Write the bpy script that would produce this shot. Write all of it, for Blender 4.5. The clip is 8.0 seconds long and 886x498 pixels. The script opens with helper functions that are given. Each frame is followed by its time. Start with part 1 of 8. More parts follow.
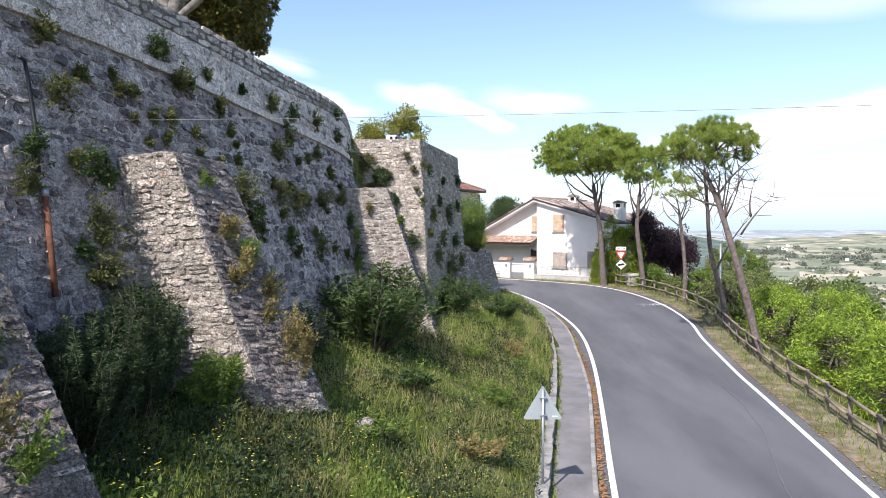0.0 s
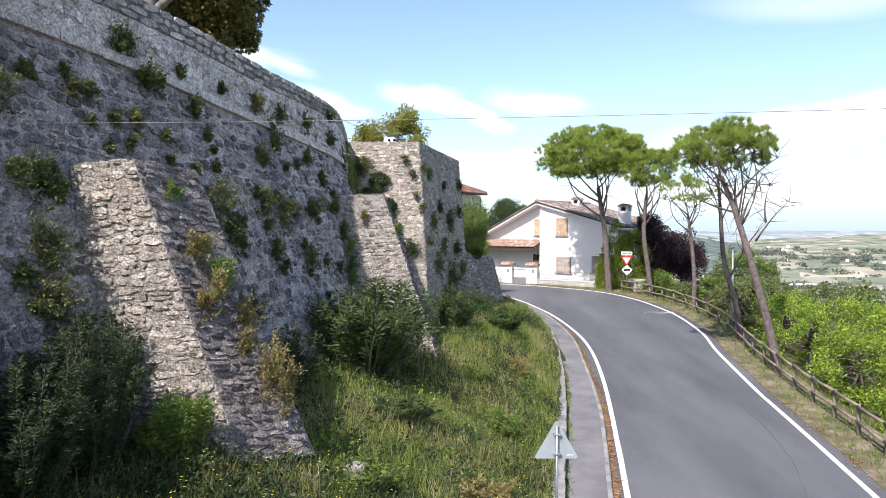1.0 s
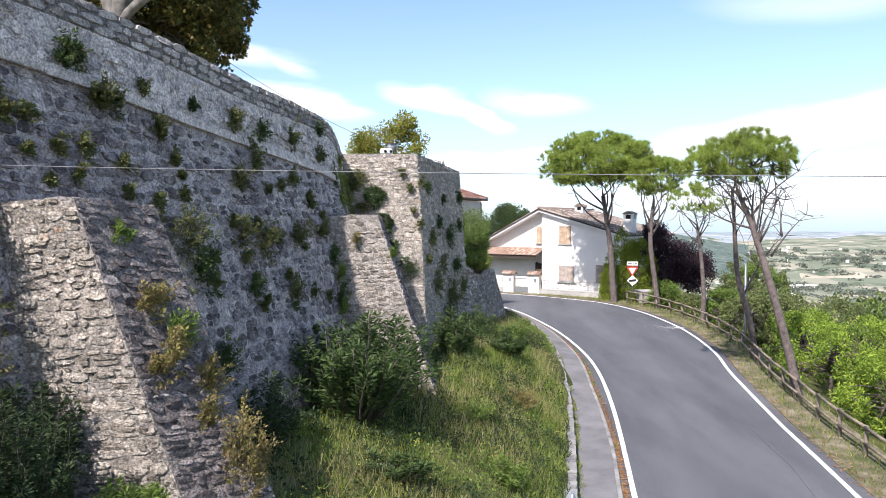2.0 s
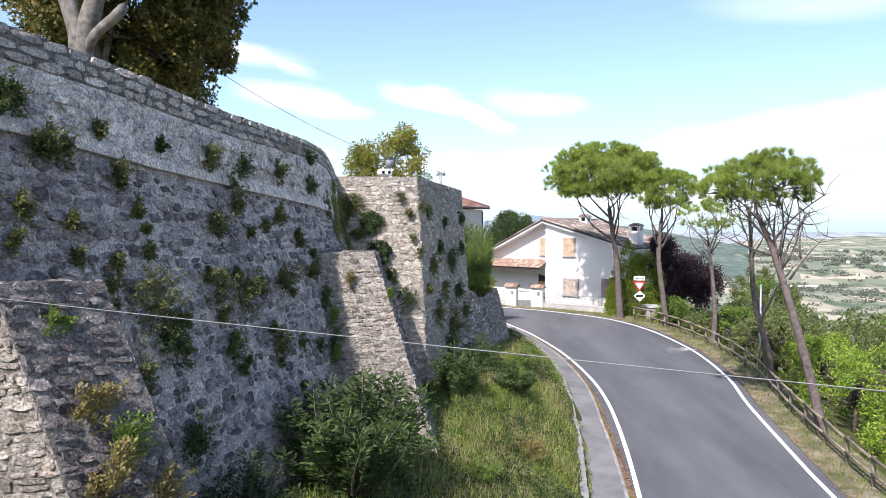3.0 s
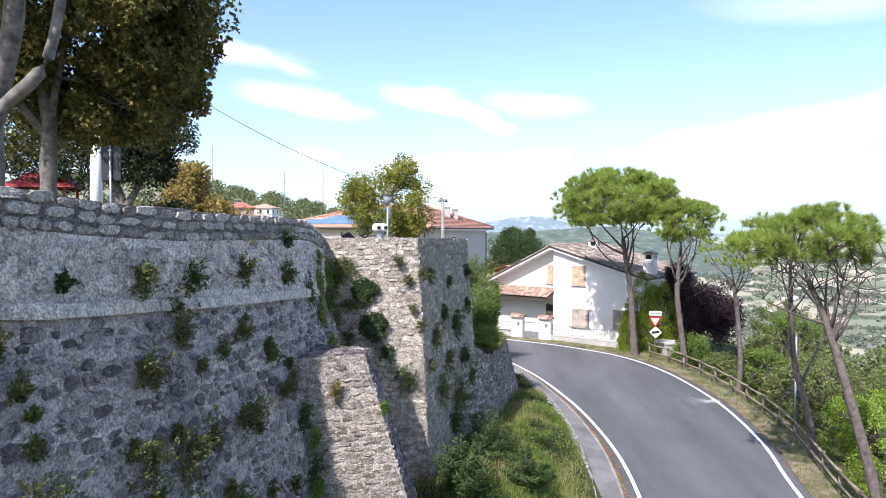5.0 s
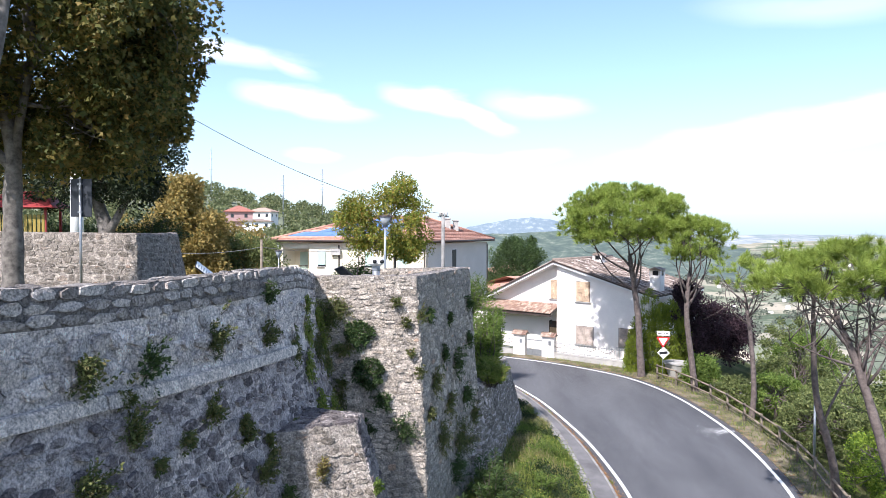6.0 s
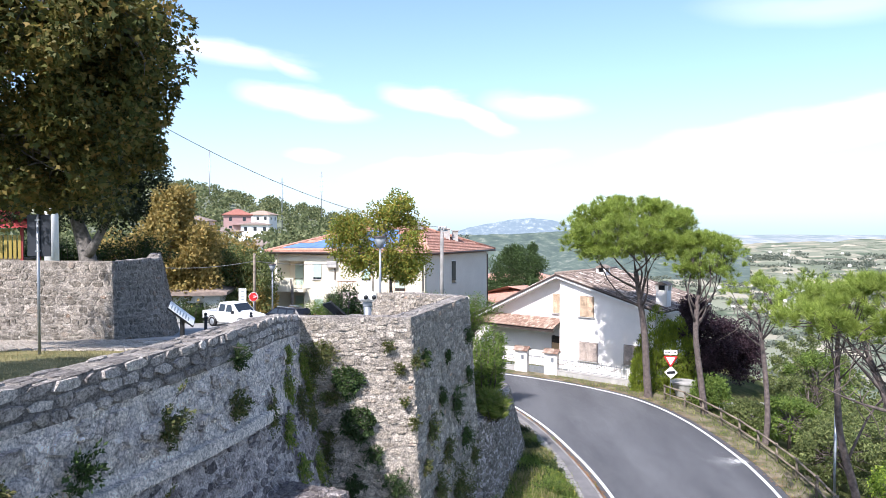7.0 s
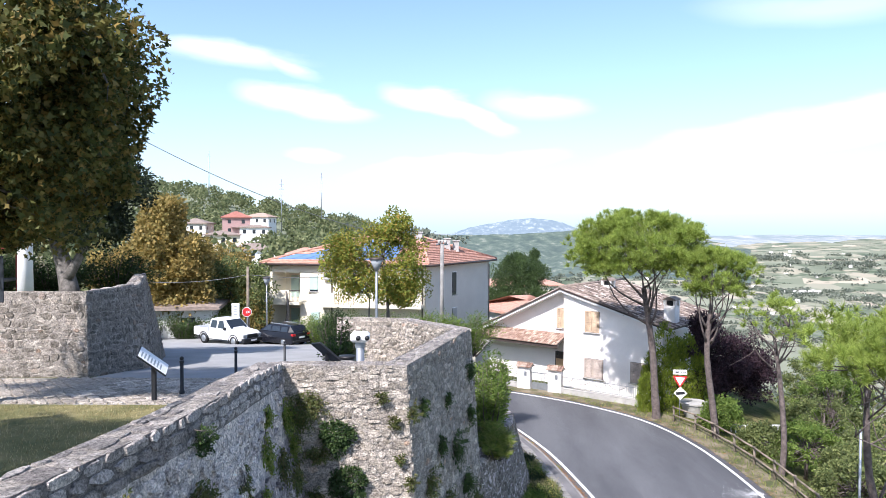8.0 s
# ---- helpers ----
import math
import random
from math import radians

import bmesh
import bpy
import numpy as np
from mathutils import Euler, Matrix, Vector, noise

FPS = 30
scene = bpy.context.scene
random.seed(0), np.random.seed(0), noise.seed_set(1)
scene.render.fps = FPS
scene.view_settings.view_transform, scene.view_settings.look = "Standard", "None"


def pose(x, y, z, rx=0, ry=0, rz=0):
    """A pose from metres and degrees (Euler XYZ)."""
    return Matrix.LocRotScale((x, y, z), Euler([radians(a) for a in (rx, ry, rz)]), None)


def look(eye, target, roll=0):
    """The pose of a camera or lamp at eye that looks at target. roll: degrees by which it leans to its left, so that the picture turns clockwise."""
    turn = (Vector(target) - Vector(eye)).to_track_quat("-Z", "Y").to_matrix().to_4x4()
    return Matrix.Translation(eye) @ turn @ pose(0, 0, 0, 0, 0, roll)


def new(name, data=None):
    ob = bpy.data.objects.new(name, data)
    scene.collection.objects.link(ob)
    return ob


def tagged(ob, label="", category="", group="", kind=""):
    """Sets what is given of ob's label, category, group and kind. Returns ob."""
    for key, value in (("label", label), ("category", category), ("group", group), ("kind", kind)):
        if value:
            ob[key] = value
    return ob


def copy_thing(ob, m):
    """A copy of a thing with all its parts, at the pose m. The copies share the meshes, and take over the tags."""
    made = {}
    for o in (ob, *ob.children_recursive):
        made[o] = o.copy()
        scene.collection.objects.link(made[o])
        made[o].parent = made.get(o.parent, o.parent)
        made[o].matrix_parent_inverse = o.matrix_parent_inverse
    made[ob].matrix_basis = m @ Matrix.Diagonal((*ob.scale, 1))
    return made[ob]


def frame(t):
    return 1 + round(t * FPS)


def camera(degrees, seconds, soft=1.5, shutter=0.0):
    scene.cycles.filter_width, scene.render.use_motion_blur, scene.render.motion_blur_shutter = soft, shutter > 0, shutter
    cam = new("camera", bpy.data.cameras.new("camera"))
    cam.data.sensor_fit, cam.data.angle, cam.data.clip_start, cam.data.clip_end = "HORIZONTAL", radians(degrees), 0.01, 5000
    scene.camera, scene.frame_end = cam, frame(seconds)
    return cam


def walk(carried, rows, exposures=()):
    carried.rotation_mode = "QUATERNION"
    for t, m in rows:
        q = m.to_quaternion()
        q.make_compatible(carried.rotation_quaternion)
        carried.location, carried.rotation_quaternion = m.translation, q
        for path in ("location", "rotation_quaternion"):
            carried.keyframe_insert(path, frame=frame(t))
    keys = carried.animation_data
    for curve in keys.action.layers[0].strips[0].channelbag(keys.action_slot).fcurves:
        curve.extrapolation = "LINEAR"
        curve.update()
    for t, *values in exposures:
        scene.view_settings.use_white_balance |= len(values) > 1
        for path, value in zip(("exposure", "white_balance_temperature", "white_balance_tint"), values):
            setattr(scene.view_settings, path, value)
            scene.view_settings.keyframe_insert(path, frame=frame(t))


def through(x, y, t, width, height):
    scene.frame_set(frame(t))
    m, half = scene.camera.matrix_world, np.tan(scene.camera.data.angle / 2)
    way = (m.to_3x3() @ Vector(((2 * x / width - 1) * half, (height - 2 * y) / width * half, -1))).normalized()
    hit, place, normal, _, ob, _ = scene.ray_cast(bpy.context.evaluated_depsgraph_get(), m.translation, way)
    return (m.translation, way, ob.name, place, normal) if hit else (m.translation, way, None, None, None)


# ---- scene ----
cam = camera(65.9, 8.0, soft=0.8)
METRES, EYE, TILT, LEAN, TURN = 16.0, 6.0, -1.8, 0.0, 0.0
ROWS = [
    (0.0, 0.0, 0.0, 0.0, -0.0, 0.0, -0.0),
    (0.5, -0.0018, 0.0538, 0.0079, -0.0, 0.02, -0.0),
    (1.0, -0.0018, 0.1073, 0.0222, -0.0, 0.05, -0.0),
    (1.5, -0.0001, 0.1624, 0.0417, -0.01, 0.07, -0.02),
    (3.0, -0.0046, 0.3261, 0.1379, -0.01, 0.05, -0.15),
    (3.5, -0.0062, 0.3795, 0.172, -0.02, 0.08, -0.13),
    (4.0, -0.0096, 0.4349, 0.2073, -0.02, 0.09, -0.12),
    (4.5, -0.0112, 0.4864, 0.2445, 0.02, 0.1, -0.12),
    (6.0, -0.0151, 0.6457, 0.3528, 0.01, 0.2, -0.23),
    (6.5, -0.0124, 0.7005, 0.3859, 0.02, 0.23, -0.19),
    (7.0, -0.0098, 0.7564, 0.4175, 0.02, 0.23, -0.17),
    (7.5, -0.0079, 0.8104, 0.4493, 0.03, 0.22, -0.19),
    (8.0, -0.0087, 0.8676, 0.4802, 0.06, 0.22, -0.21),
]
walk(cam, [(t, pose(0, 0, EYE, TILT, LEAN, TURN) @ pose(METRES * x, METRES * y, METRES * z, 90 + pitch, roll, yaw)) for t, x, y, z, yaw, pitch, roll in ROWS],
     exposures=[(0.0, 0.72, 6320, 17), (3.0, 0.77, 6230, 17), (6.0, 0.80, 6080, 17), (8.0, 0.80, 6050, 17)])

# ---- light ----
SUN = Vector((-0.335, -0.59, 0.735)).normalized()  # the way to the sun
world = bpy.data.worlds.new("world")
scene.world = world
world.use_nodes = True
wn, wl = world.node_tree.nodes, world.node_tree.links
wn.clear()


def settings(nd, values):
    if "operation" in values:
        nd.operation = values["operation"]
    if "use_clamp" in values:
        nd.use_clamp = values["use_clamp"]
    if "data_type" in values:
        nd.data_type = values["data_type"]
    if "blend_type" in values:
        nd.blend_type = values["blend_type"]
    if "sky_type" in values:
        nd.sky_type = values["sky_type"]
    if "sun_disc" in values:
        nd.sun_disc = values["sun_disc"]
    return nd


def wnode(kind, **values):
    nd = wn.new(kind)
    return settings(nd, values)


def wmath(op, a, b=None, clamp=False):
    nd = wnode("ShaderNodeMath", operation=op, use_clamp=clamp)
    for i, v in enumerate((a, b)):
        if v is None:
            continue
        if isinstance(v, (int, float)):
            nd.inputs[i].default_value = v
        else:
            wl.new(v, nd.inputs[i])
    return nd.outputs[0]


sky = wnode("ShaderNodeTexSky", sky_type="NISHITA", sun_disc=False)
sky.sun_elevation = math.asin(SUN.z)
sky.sun_rotation = math.atan2(SUN.x, SUN.y)
sky.altitude, sky.air_density, sky.dust_density, sky.ozone_density = 300, 1.0, 1.6, 1.4
coord = wnode("ShaderNodeTexCoord")
split = wnode("ShaderNodeSeparateXYZ")
wl.new(coord.outputs["Generated"], split.inputs[0])
sx, sy, sz = split.outputs
ahead = wmath("MAXIMUM", sy, 0.05)
cu, cv = wmath("DIVIDE", sx, ahead), wmath("DIVIDE", sz, ahead)
ripple = wnode("ShaderNodeTexNoise")
ripple.inputs["Scale"].default_value, ripple.inputs["Detail"].default_value = 5.0, 6.0
stretch = wnode("ShaderNodeMapping")
stretch.inputs["Scale"].default_value = (1.0, 1.0, 3.5)
wl.new(coord.outputs["Generated"], stretch.inputs[0])
wl.new(stretch.outputs[0], ripple.inputs["Vector"])
wob = wmath("SUBTRACT", ripple.outputs[0], 0.5)
# thin high clouds: middle across, middle up, half length, half height, slope, thickness
CLOUDS = [(-0.205, 0.186, 0.110, 0.024, -0.16, 1.0), (-0.015, 0.190, 0.080, 0.022, -0.22, 1.0), (0.055, 0.165, 0.060, 0.018, -0.42, 0.9), (0.135, 0.187, 0.085, 0.024, -0.06, 0.6),
          (-0.315, 0.258, 0.130, 0.020, -0.12, 0.6), (-0.23, 0.240, 0.050, 0.012, -0.45, 0.5), (0.53, 0.150, 0.30, 0.034, 0.15, 0.95), (0.34, 0.122, 0.10, 0.014, 0.12, 0.8), (0.02, 0.095, 0.17, 0.017, 0.10, 0.75),
          (-0.19, 0.108, 0.050, 0.009, -0.05, 0.45), (0.50, 0.055, 0.40, 0.020, 0.05, 0.5), (0.55, 0.330, 0.2, 0.03, 0.05, 0.35)]
cover = None
for a, b, la, lb, tilt, thick in CLOUDS:
    la, lb = la * 0.92, lb * 1.05
    du, dv = wmath("SUBTRACT", cu, a), wmath("SUBTRACT", cv, b)
    dv = wmath("SUBTRACT", dv, wmath("MULTIPLY", du, tilt))
    dv = wmath("ADD", dv, wmath("MULTIPLY", wob, 0.05))
    du = wmath("ADD", du, wmath("MULTIPLY", wob, 0.10))
    r = wmath("ADD", wmath("POWER", wmath("ABSOLUTE", wmath("DIVIDE", du, la)), 2.0), wmath("POWER", wmath("ABSOLUTE", wmath("DIVIDE", dv, lb)), 2.0))
    one = wmath("MULTIPLY", wmath("POWER", wmath("SUBTRACT", 1.15, wmath("ADD", wmath("MULTIPLY", r, 0.85), wmath("MULTIPLY", wob, 1.3)), True), 1.6), thick)
    cover = one if cover is None else wmath("MAXIMUM", cover, one)
haze = wmath("POWER", wmath("SUBTRACT", 1.0, wmath("ABSOLUTE", sz), True), 7.5)
cover = wmath("MULTIPLY", cover, wmath("GREATER_THAN", sy, 0.06))
tint = wnode("ShaderNodeMix", data_type="RGBA", blend_type="MULTIPLY")
tint.inputs[0].default_value = 1.0
tint.inputs[7].default_value = (0.95, 1.01, 1.02, 1)
wl.new(sky.outputs[0], tint.inputs[6])
pale = wnode("ShaderNodeMix", data_type="RGBA")
wl.new(wmath("MULTIPLY", haze, 0.66), pale.inputs[0])
wl.new(tint.outputs[2], pale.inputs[6])
pale.inputs[7].default_value = (3.5, 4.5, 5.1, 1)
white = wnode("ShaderNodeMix", data_type="RGBA")
wl.new(cover, white.inputs[0])
wl.new(pale.outputs[2], white.inputs[6])
white.inputs[7].default_value = (5.9, 6.1, 6.2, 1)
back = wnode("ShaderNodeBackground")
back.inputs[1].default_value = 0.15
wl.new(white.outputs[2], back.inputs[0])
wl.new(back.outputs[0], wnode("ShaderNodeOutputWorld").inputs[0])

sun = new("sun", bpy.data.lights.new("sun", "SUN"))
sun.data.energy, sun.data.angle, sun.data.color = 5.0, radians(0.8), (1.0, 0.95, 0.87)
sun.matrix_world = look(SUN * 50, (0, 0, 0))
# ---- materials ----
def material(name, build):
    m = bpy.data.materials.new(name)
    m.use_nodes = True
    nt = m.node_tree
    b = nt.nodes["Principled BSDF"]
    b.inputs["Specular IOR Level"].default_value = 0.3
    build(nt, b)
    return m


def nnode(nt, kind, ins=(), **values):
    nd = nt.nodes.new(kind)
    settings(nd, values)
    for key, v in dict(ins).items():
        if hasattr(v, "is_output"):
            nt.links.new(v, nd.inputs[key])
        else:
            nd.inputs[key].default_value = v
    return nd


def spots(nt, scale, detail=5.0, rough=0.6, squash=(1, 1, 1), distort=0.0):
    geo = nnode(nt, "ShaderNodeNewGeometry")
    mp = nnode(nt, "ShaderNodeMapping", {0: geo.outputs["Position"], "Scale": squash})
    return nnode(nt, "ShaderNodeTexNoise", {"Vector": mp.outputs[0], "Scale": scale, "Detail": detail, "Roughness": rough, "Distortion": distort}).outputs[0]


def ramp(nt, fac, stops):
    nd = nnode(nt, "ShaderNodeValToRGB", {0: fac})
    el = nd.color_ramp.elements
    while len(el) < len(stops):
        el.new(0.5)
    for e, (at, c) in zip(el, stops):
        e.position, e.color = at, (*c, 1) if len(c) == 3 else c
    return nd.outputs[0]


def mix(nt, fac, a, b, mode="MIX"):
    return nnode(nt, "ShaderNodeMix", {0: fac, 6: a if hasattr(a, "is_output") else (*a, 1), 7: b if hasattr(b, "is_output") else (*b, 1)}, data_type="RGBA", blend_type=mode).outputs[2]


def relief(nt, b, height, strength, distance=0.02):
    bp = nnode(nt, "ShaderNodeBump", {"Height": height, "Strength": strength, "Distance": distance})
    nt.links.new(bp.outputs[0], b.inputs["Normal"])


def island(nt):
    return nnode(nt, "ShaderNodeNewGeometry").outputs["Random Per Island"]


def each(nt):
    return nnode(nt, "ShaderNodeObjectInfo").outputs["Random"]


def either(nt):
    """A value of its own for each loose piece, joined or single."""
    total = nnode(nt, "ShaderNodeMath", {0: island(nt), 1: each(nt)}, operation="ADD").outputs[0]
    return nnode(nt, "ShaderNodeMath", {0: total}, operation="FRACT").outputs[0]


def plain(name, c, rough=0.6, metal=0.0, vary=0.25, scale=3.0, bump=0.1, fine=60.0):
    """A surface of one colour with broad and fine unevenness."""
    def build(nt, b):
        dark, light = [v * (1 - vary) for v in c], [min(1, v * (1 + vary)) for v in c]
        broad = ramp(nt, spots(nt, scale), [(0.3, dark), (0.7, light)])
        grain = ramp(nt, spots(nt, fine, 3), [(0.3, (0.85,) * 3), (0.7, (1.0,) * 3)])
        nt.links.new(mix(nt, 1.0, broad, grain, "MULTIPLY"), b.inputs["Base Color"])
        b.inputs["Roughness"].default_value, b.inputs["Metallic"].default_value = rough, metal
        if bump:
            relief(nt, b, spots(nt, fine, 4), bump, 0.01)
    return material(name, build)


def stony(name, stops, per=either, stain=(0.10, 0.10, 0.10), stains=0.6, blotch=0.9, smear=0.0, lime=(0.45, 0.42, 0.415), pits=0.75, chips=0.0, chip=7.0, joint=0.35, warm=(1.06, 1.0, 0.94)):
    """Rubble stones: each of its own shade, with lichen, dark weather stains and a rough face; chips sets how far small stones show in it."""
    def build(nt, b):
        base = ramp(nt, per(nt), stops)
        grain = ramp(nt, spots(nt, 26, 6, 0.75), [(0.36, (0.48,) * 3), (0.5, (1.0,) * 3), (0.66, (1.5,) * 3)])
        speck = ramp(nt, spots(nt, 6.5, 7, 0.75), [(0.36, (0.55,) * 3), (0.52, (1.0,) * 3), (0.66, (1.28,) * 3)])
        col = mix(nt, 1.0, mix(nt, 1.0, base, grain, "MULTIPLY"), speck, "MULTIPLY")
        height = spots(nt, 16, 9, 0.78)
        if chips:
            geo = nnode(nt, "ShaderNodeNewGeometry")
            warp = nnode(nt, "ShaderNodeTexNoise", {"Vector": geo.outputs["Position"], "Scale": 3.0, "Detail": 4.0}).outputs["Color"]
            push = nnode(nt, "ShaderNodeVectorMath", {0: warp, 3: 0.22}, operation="SCALE").outputs[0]
            place = nnode(nt, "ShaderNodeVectorMath", {0: geo.outputs["Position"], 1: push}, operation="ADD").outputs[0]
            place = nnode(nt, "ShaderNodeMapping", {0: place, "Scale": (1, 1, 1.55)}).outputs[0]
            cells = nnode(nt, "ShaderNodeTexVoronoi", {"Vector": place, "Scale": chip, "Randomness": 1.0})
            shade = nnode(nt, "ShaderNodeSeparateColor", {0: cells.outputs["Color"]}).outputs[0]
            tone = ramp(nt, shade, [(0.0, (0.50, 0.49, 0.52)), (0.5, (0.92,) * 3), (1.0, (1.45, 1.42, 1.36))])
            col = mix(nt, chips, col, mix(nt, 1.0, col, tone, "MULTIPLY"))
            rim = nnode(nt, "ShaderNodeTexVoronoi", {"Vector": place, "Scale": chip, "Randomness": 1.0})
            rim.feature = "DISTANCE_TO_EDGE"
            gap = ramp(nt, rim.outputs["Distance"], [(0.015, (joint,) * 3), (0.10, (1.0,) * 3)])
            col = mix(nt, min(1.0, chips * 1.2), col, mix(nt, 1.0, col, gap, "MULTIPLY"))
            dome = ramp(nt, rim.outputs["Distance"], [(0.0, (0.0,) * 3), (0.16, (1.0,) * 3)])
            height = nnode(nt, "ShaderNodeMath", {0: height, 1: nnode(nt, "ShaderNodeMath", {0: dome, 1: chips * 0.5}, operation="MULTIPLY").outputs[0]}, operation="ADD").outputs[0]
        dirt = ramp(nt, spots(nt, blotch, 7, 0.68, (1, 1, 0.45), 0.6), [(0.42, (0, 0, 0)), (0.66, (stains,) * 3)])
        col = mix(nt, dirt, col, mix(nt, 1.0, stain, grain, "MULTIPLY"))
        lichen = ramp(nt, spots(nt, 7, 6, 0.75), [(0.62, (0, 0, 0)), (0.72, (0.55,) * 3)])
        col = mix(nt, lichen, col, (0.46, 0.46, 0.43))
        if smear:
            over = ramp(nt, spots(nt, 3.2, 9, 0.78, (1, 1, 1.3), 0.4), [(0.49, (0, 0, 0)), (0.57, (smear,) * 3)])
            col = mix(nt, over, col, mix(nt, 1.0, grain, lime, "MULTIPLY"))
        # near-black spots paint the shade inside small pits; the relief ignores them
        pit_shade = ramp(nt, spots(nt, 5.5, 9, 0.72, (1, 1, 1.2), 0.6), [(0.315, (pits,) * 3), (0.355, (0, 0, 0))])
        col = mix(nt, pit_shade, col, (0.035, 0.033, 0.036))
        col = mix(nt, 1.0, col, warm, "MULTIPLY")
        nt.links.new(col, b.inputs["Base Color"])
        b.inputs["Roughness"].default_value = 0.92
        relief(nt, b, height, 1.0, 0.07)
    return material(name, build)


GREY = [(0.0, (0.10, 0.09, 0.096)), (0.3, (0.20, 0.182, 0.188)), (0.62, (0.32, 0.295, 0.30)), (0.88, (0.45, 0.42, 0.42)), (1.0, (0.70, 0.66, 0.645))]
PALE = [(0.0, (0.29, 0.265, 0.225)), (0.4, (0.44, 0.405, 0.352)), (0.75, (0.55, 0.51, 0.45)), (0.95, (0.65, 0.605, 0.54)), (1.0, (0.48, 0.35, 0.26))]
m_stone = stony("weathered_grey_stone", GREY, stain=(0.15, 0.135, 0.15), stains=0.7, smear=0.55, lime=(0.52, 0.487, 0.485), chips=0.3, chip=7.0)
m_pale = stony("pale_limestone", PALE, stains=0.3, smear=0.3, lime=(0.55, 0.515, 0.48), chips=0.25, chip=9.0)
m_parapet = stony("parapet_stone", [(0.0, (0.30, 0.275, 0.262)), (0.4, (0.46, 0.43, 0.41)), (0.8, (0.60, 0.56, 0.53)), (1.0, (0.72, 0.68, 0.645))], stains=0.35, pits=0.4)
m_cap = stony("coping_stone", [(0.0, (0.20, 0.188, 0.182)), (0.5, (0.34, 0.323, 0.31)), (1.0, (0.50, 0.475, 0.446))], each, stains=0.6)
m_mortar = stony("old_lime_mortar", [(0.0, (0.60, 0.56, 0.558)), (1.0, (0.60, 0.56, 0.558))], stain=(0.20, 0.18, 0.195), stains=0.72, smear=0.6, lime=(0.56, 0.525, 0.525), chips=0.5, chip=4.6, joint=0.45)
m_render = stony("lime_washed_rubble", [(0.0, (0.42, 0.39, 0.38)), (0.25, (0.62, 0.58, 0.56)), (0.6, (0.78, 0.73, 0.705)), (1.0, (0.86, 0.81, 0.78))], stain=(0.42, 0.395, 0.395), stains=0.4, smear=0.6, lime=(0.76, 0.715, 0.69), pits=0.95, chips=0.55, chip=3.8, joint=0.38)
m_dark = stony("dark_grey_stone", [(at_, tuple(v * 0.82 for v in c)) for at_, c in GREY], stain=(0.075, 0.068, 0.078), stains=0.7, smear=0.3, lime=(0.34, 0.32, 0.32), chips=0.3, chip=7.0)
m_bed = stony("dark_parapet_mortar", [(0.0, (0.27, 0.25, 0.242)), (1.0, (0.27, 0.25, 0.242))], stains=0.5, chips=0.3, chip=9.0)
# the pale limestone's tones times 0.55; carries the fort front's shade too
m_beige = stony("darkened_beige_limestone", [(at_, tuple(v * 0.55 for v in c)) for at_, c in PALE], stains=0.35, smear=0.3, lime=(0.42, 0.395, 0.37), chips=0.25, chip=9.0)
m_palemortar = stony("pale_lime_mortar", [(0.0, (0.38, 0.357, 0.325)), (1.0, (0.38, 0.357, 0.325))], stains=0.3, chips=0.35, chip=8.0, joint=0.5)


def build_asphalt(nt, b):
    broad = ramp(nt, spots(nt, 0.35, 5, 0.6, (1.0, 0.25, 1)), [(0.36, (0.076, 0.077, 0.083)), (0.5, (0.100, 0.101, 0.107)), (0.64, (0.122, 0.123, 0.129))])
    grit = ramp(nt, spots(nt, 130, 2), [(0.38, (0.6,) * 3), (0.62, (1.3,) * 3)])
    nt.links.new(mix(nt, 1.0, broad, grit, "MULTIPLY"), b.inputs["Base Color"])
    b.inputs["Roughness"].default_value = 0.8
    relief(nt, b, spots(nt, 150, 2), 0.25, 0.005)


m_asphalt = material("asphalt", build_asphalt)
m_paving = plain("worn_pavement_concrete", (0.165, 0.158, 0.158), 0.9, vary=0.3, scale=0.8, bump=0.3, fine=45)
m_kerb = plain("kerb_stone", (0.25, 0.24, 0.225), 0.9, vary=0.35, scale=2, bump=0.4, fine=30)
m_gutter = plain("gutter_dirt", (0.15, 0.125, 0.11), 0.95, vary=0.5, scale=1.6, bump=0.4, fine=30)
m_white = plain("road_paint", (0.72, 0.72, 0.70), 0.75, vary=0.15, scale=5, bump=0.1)


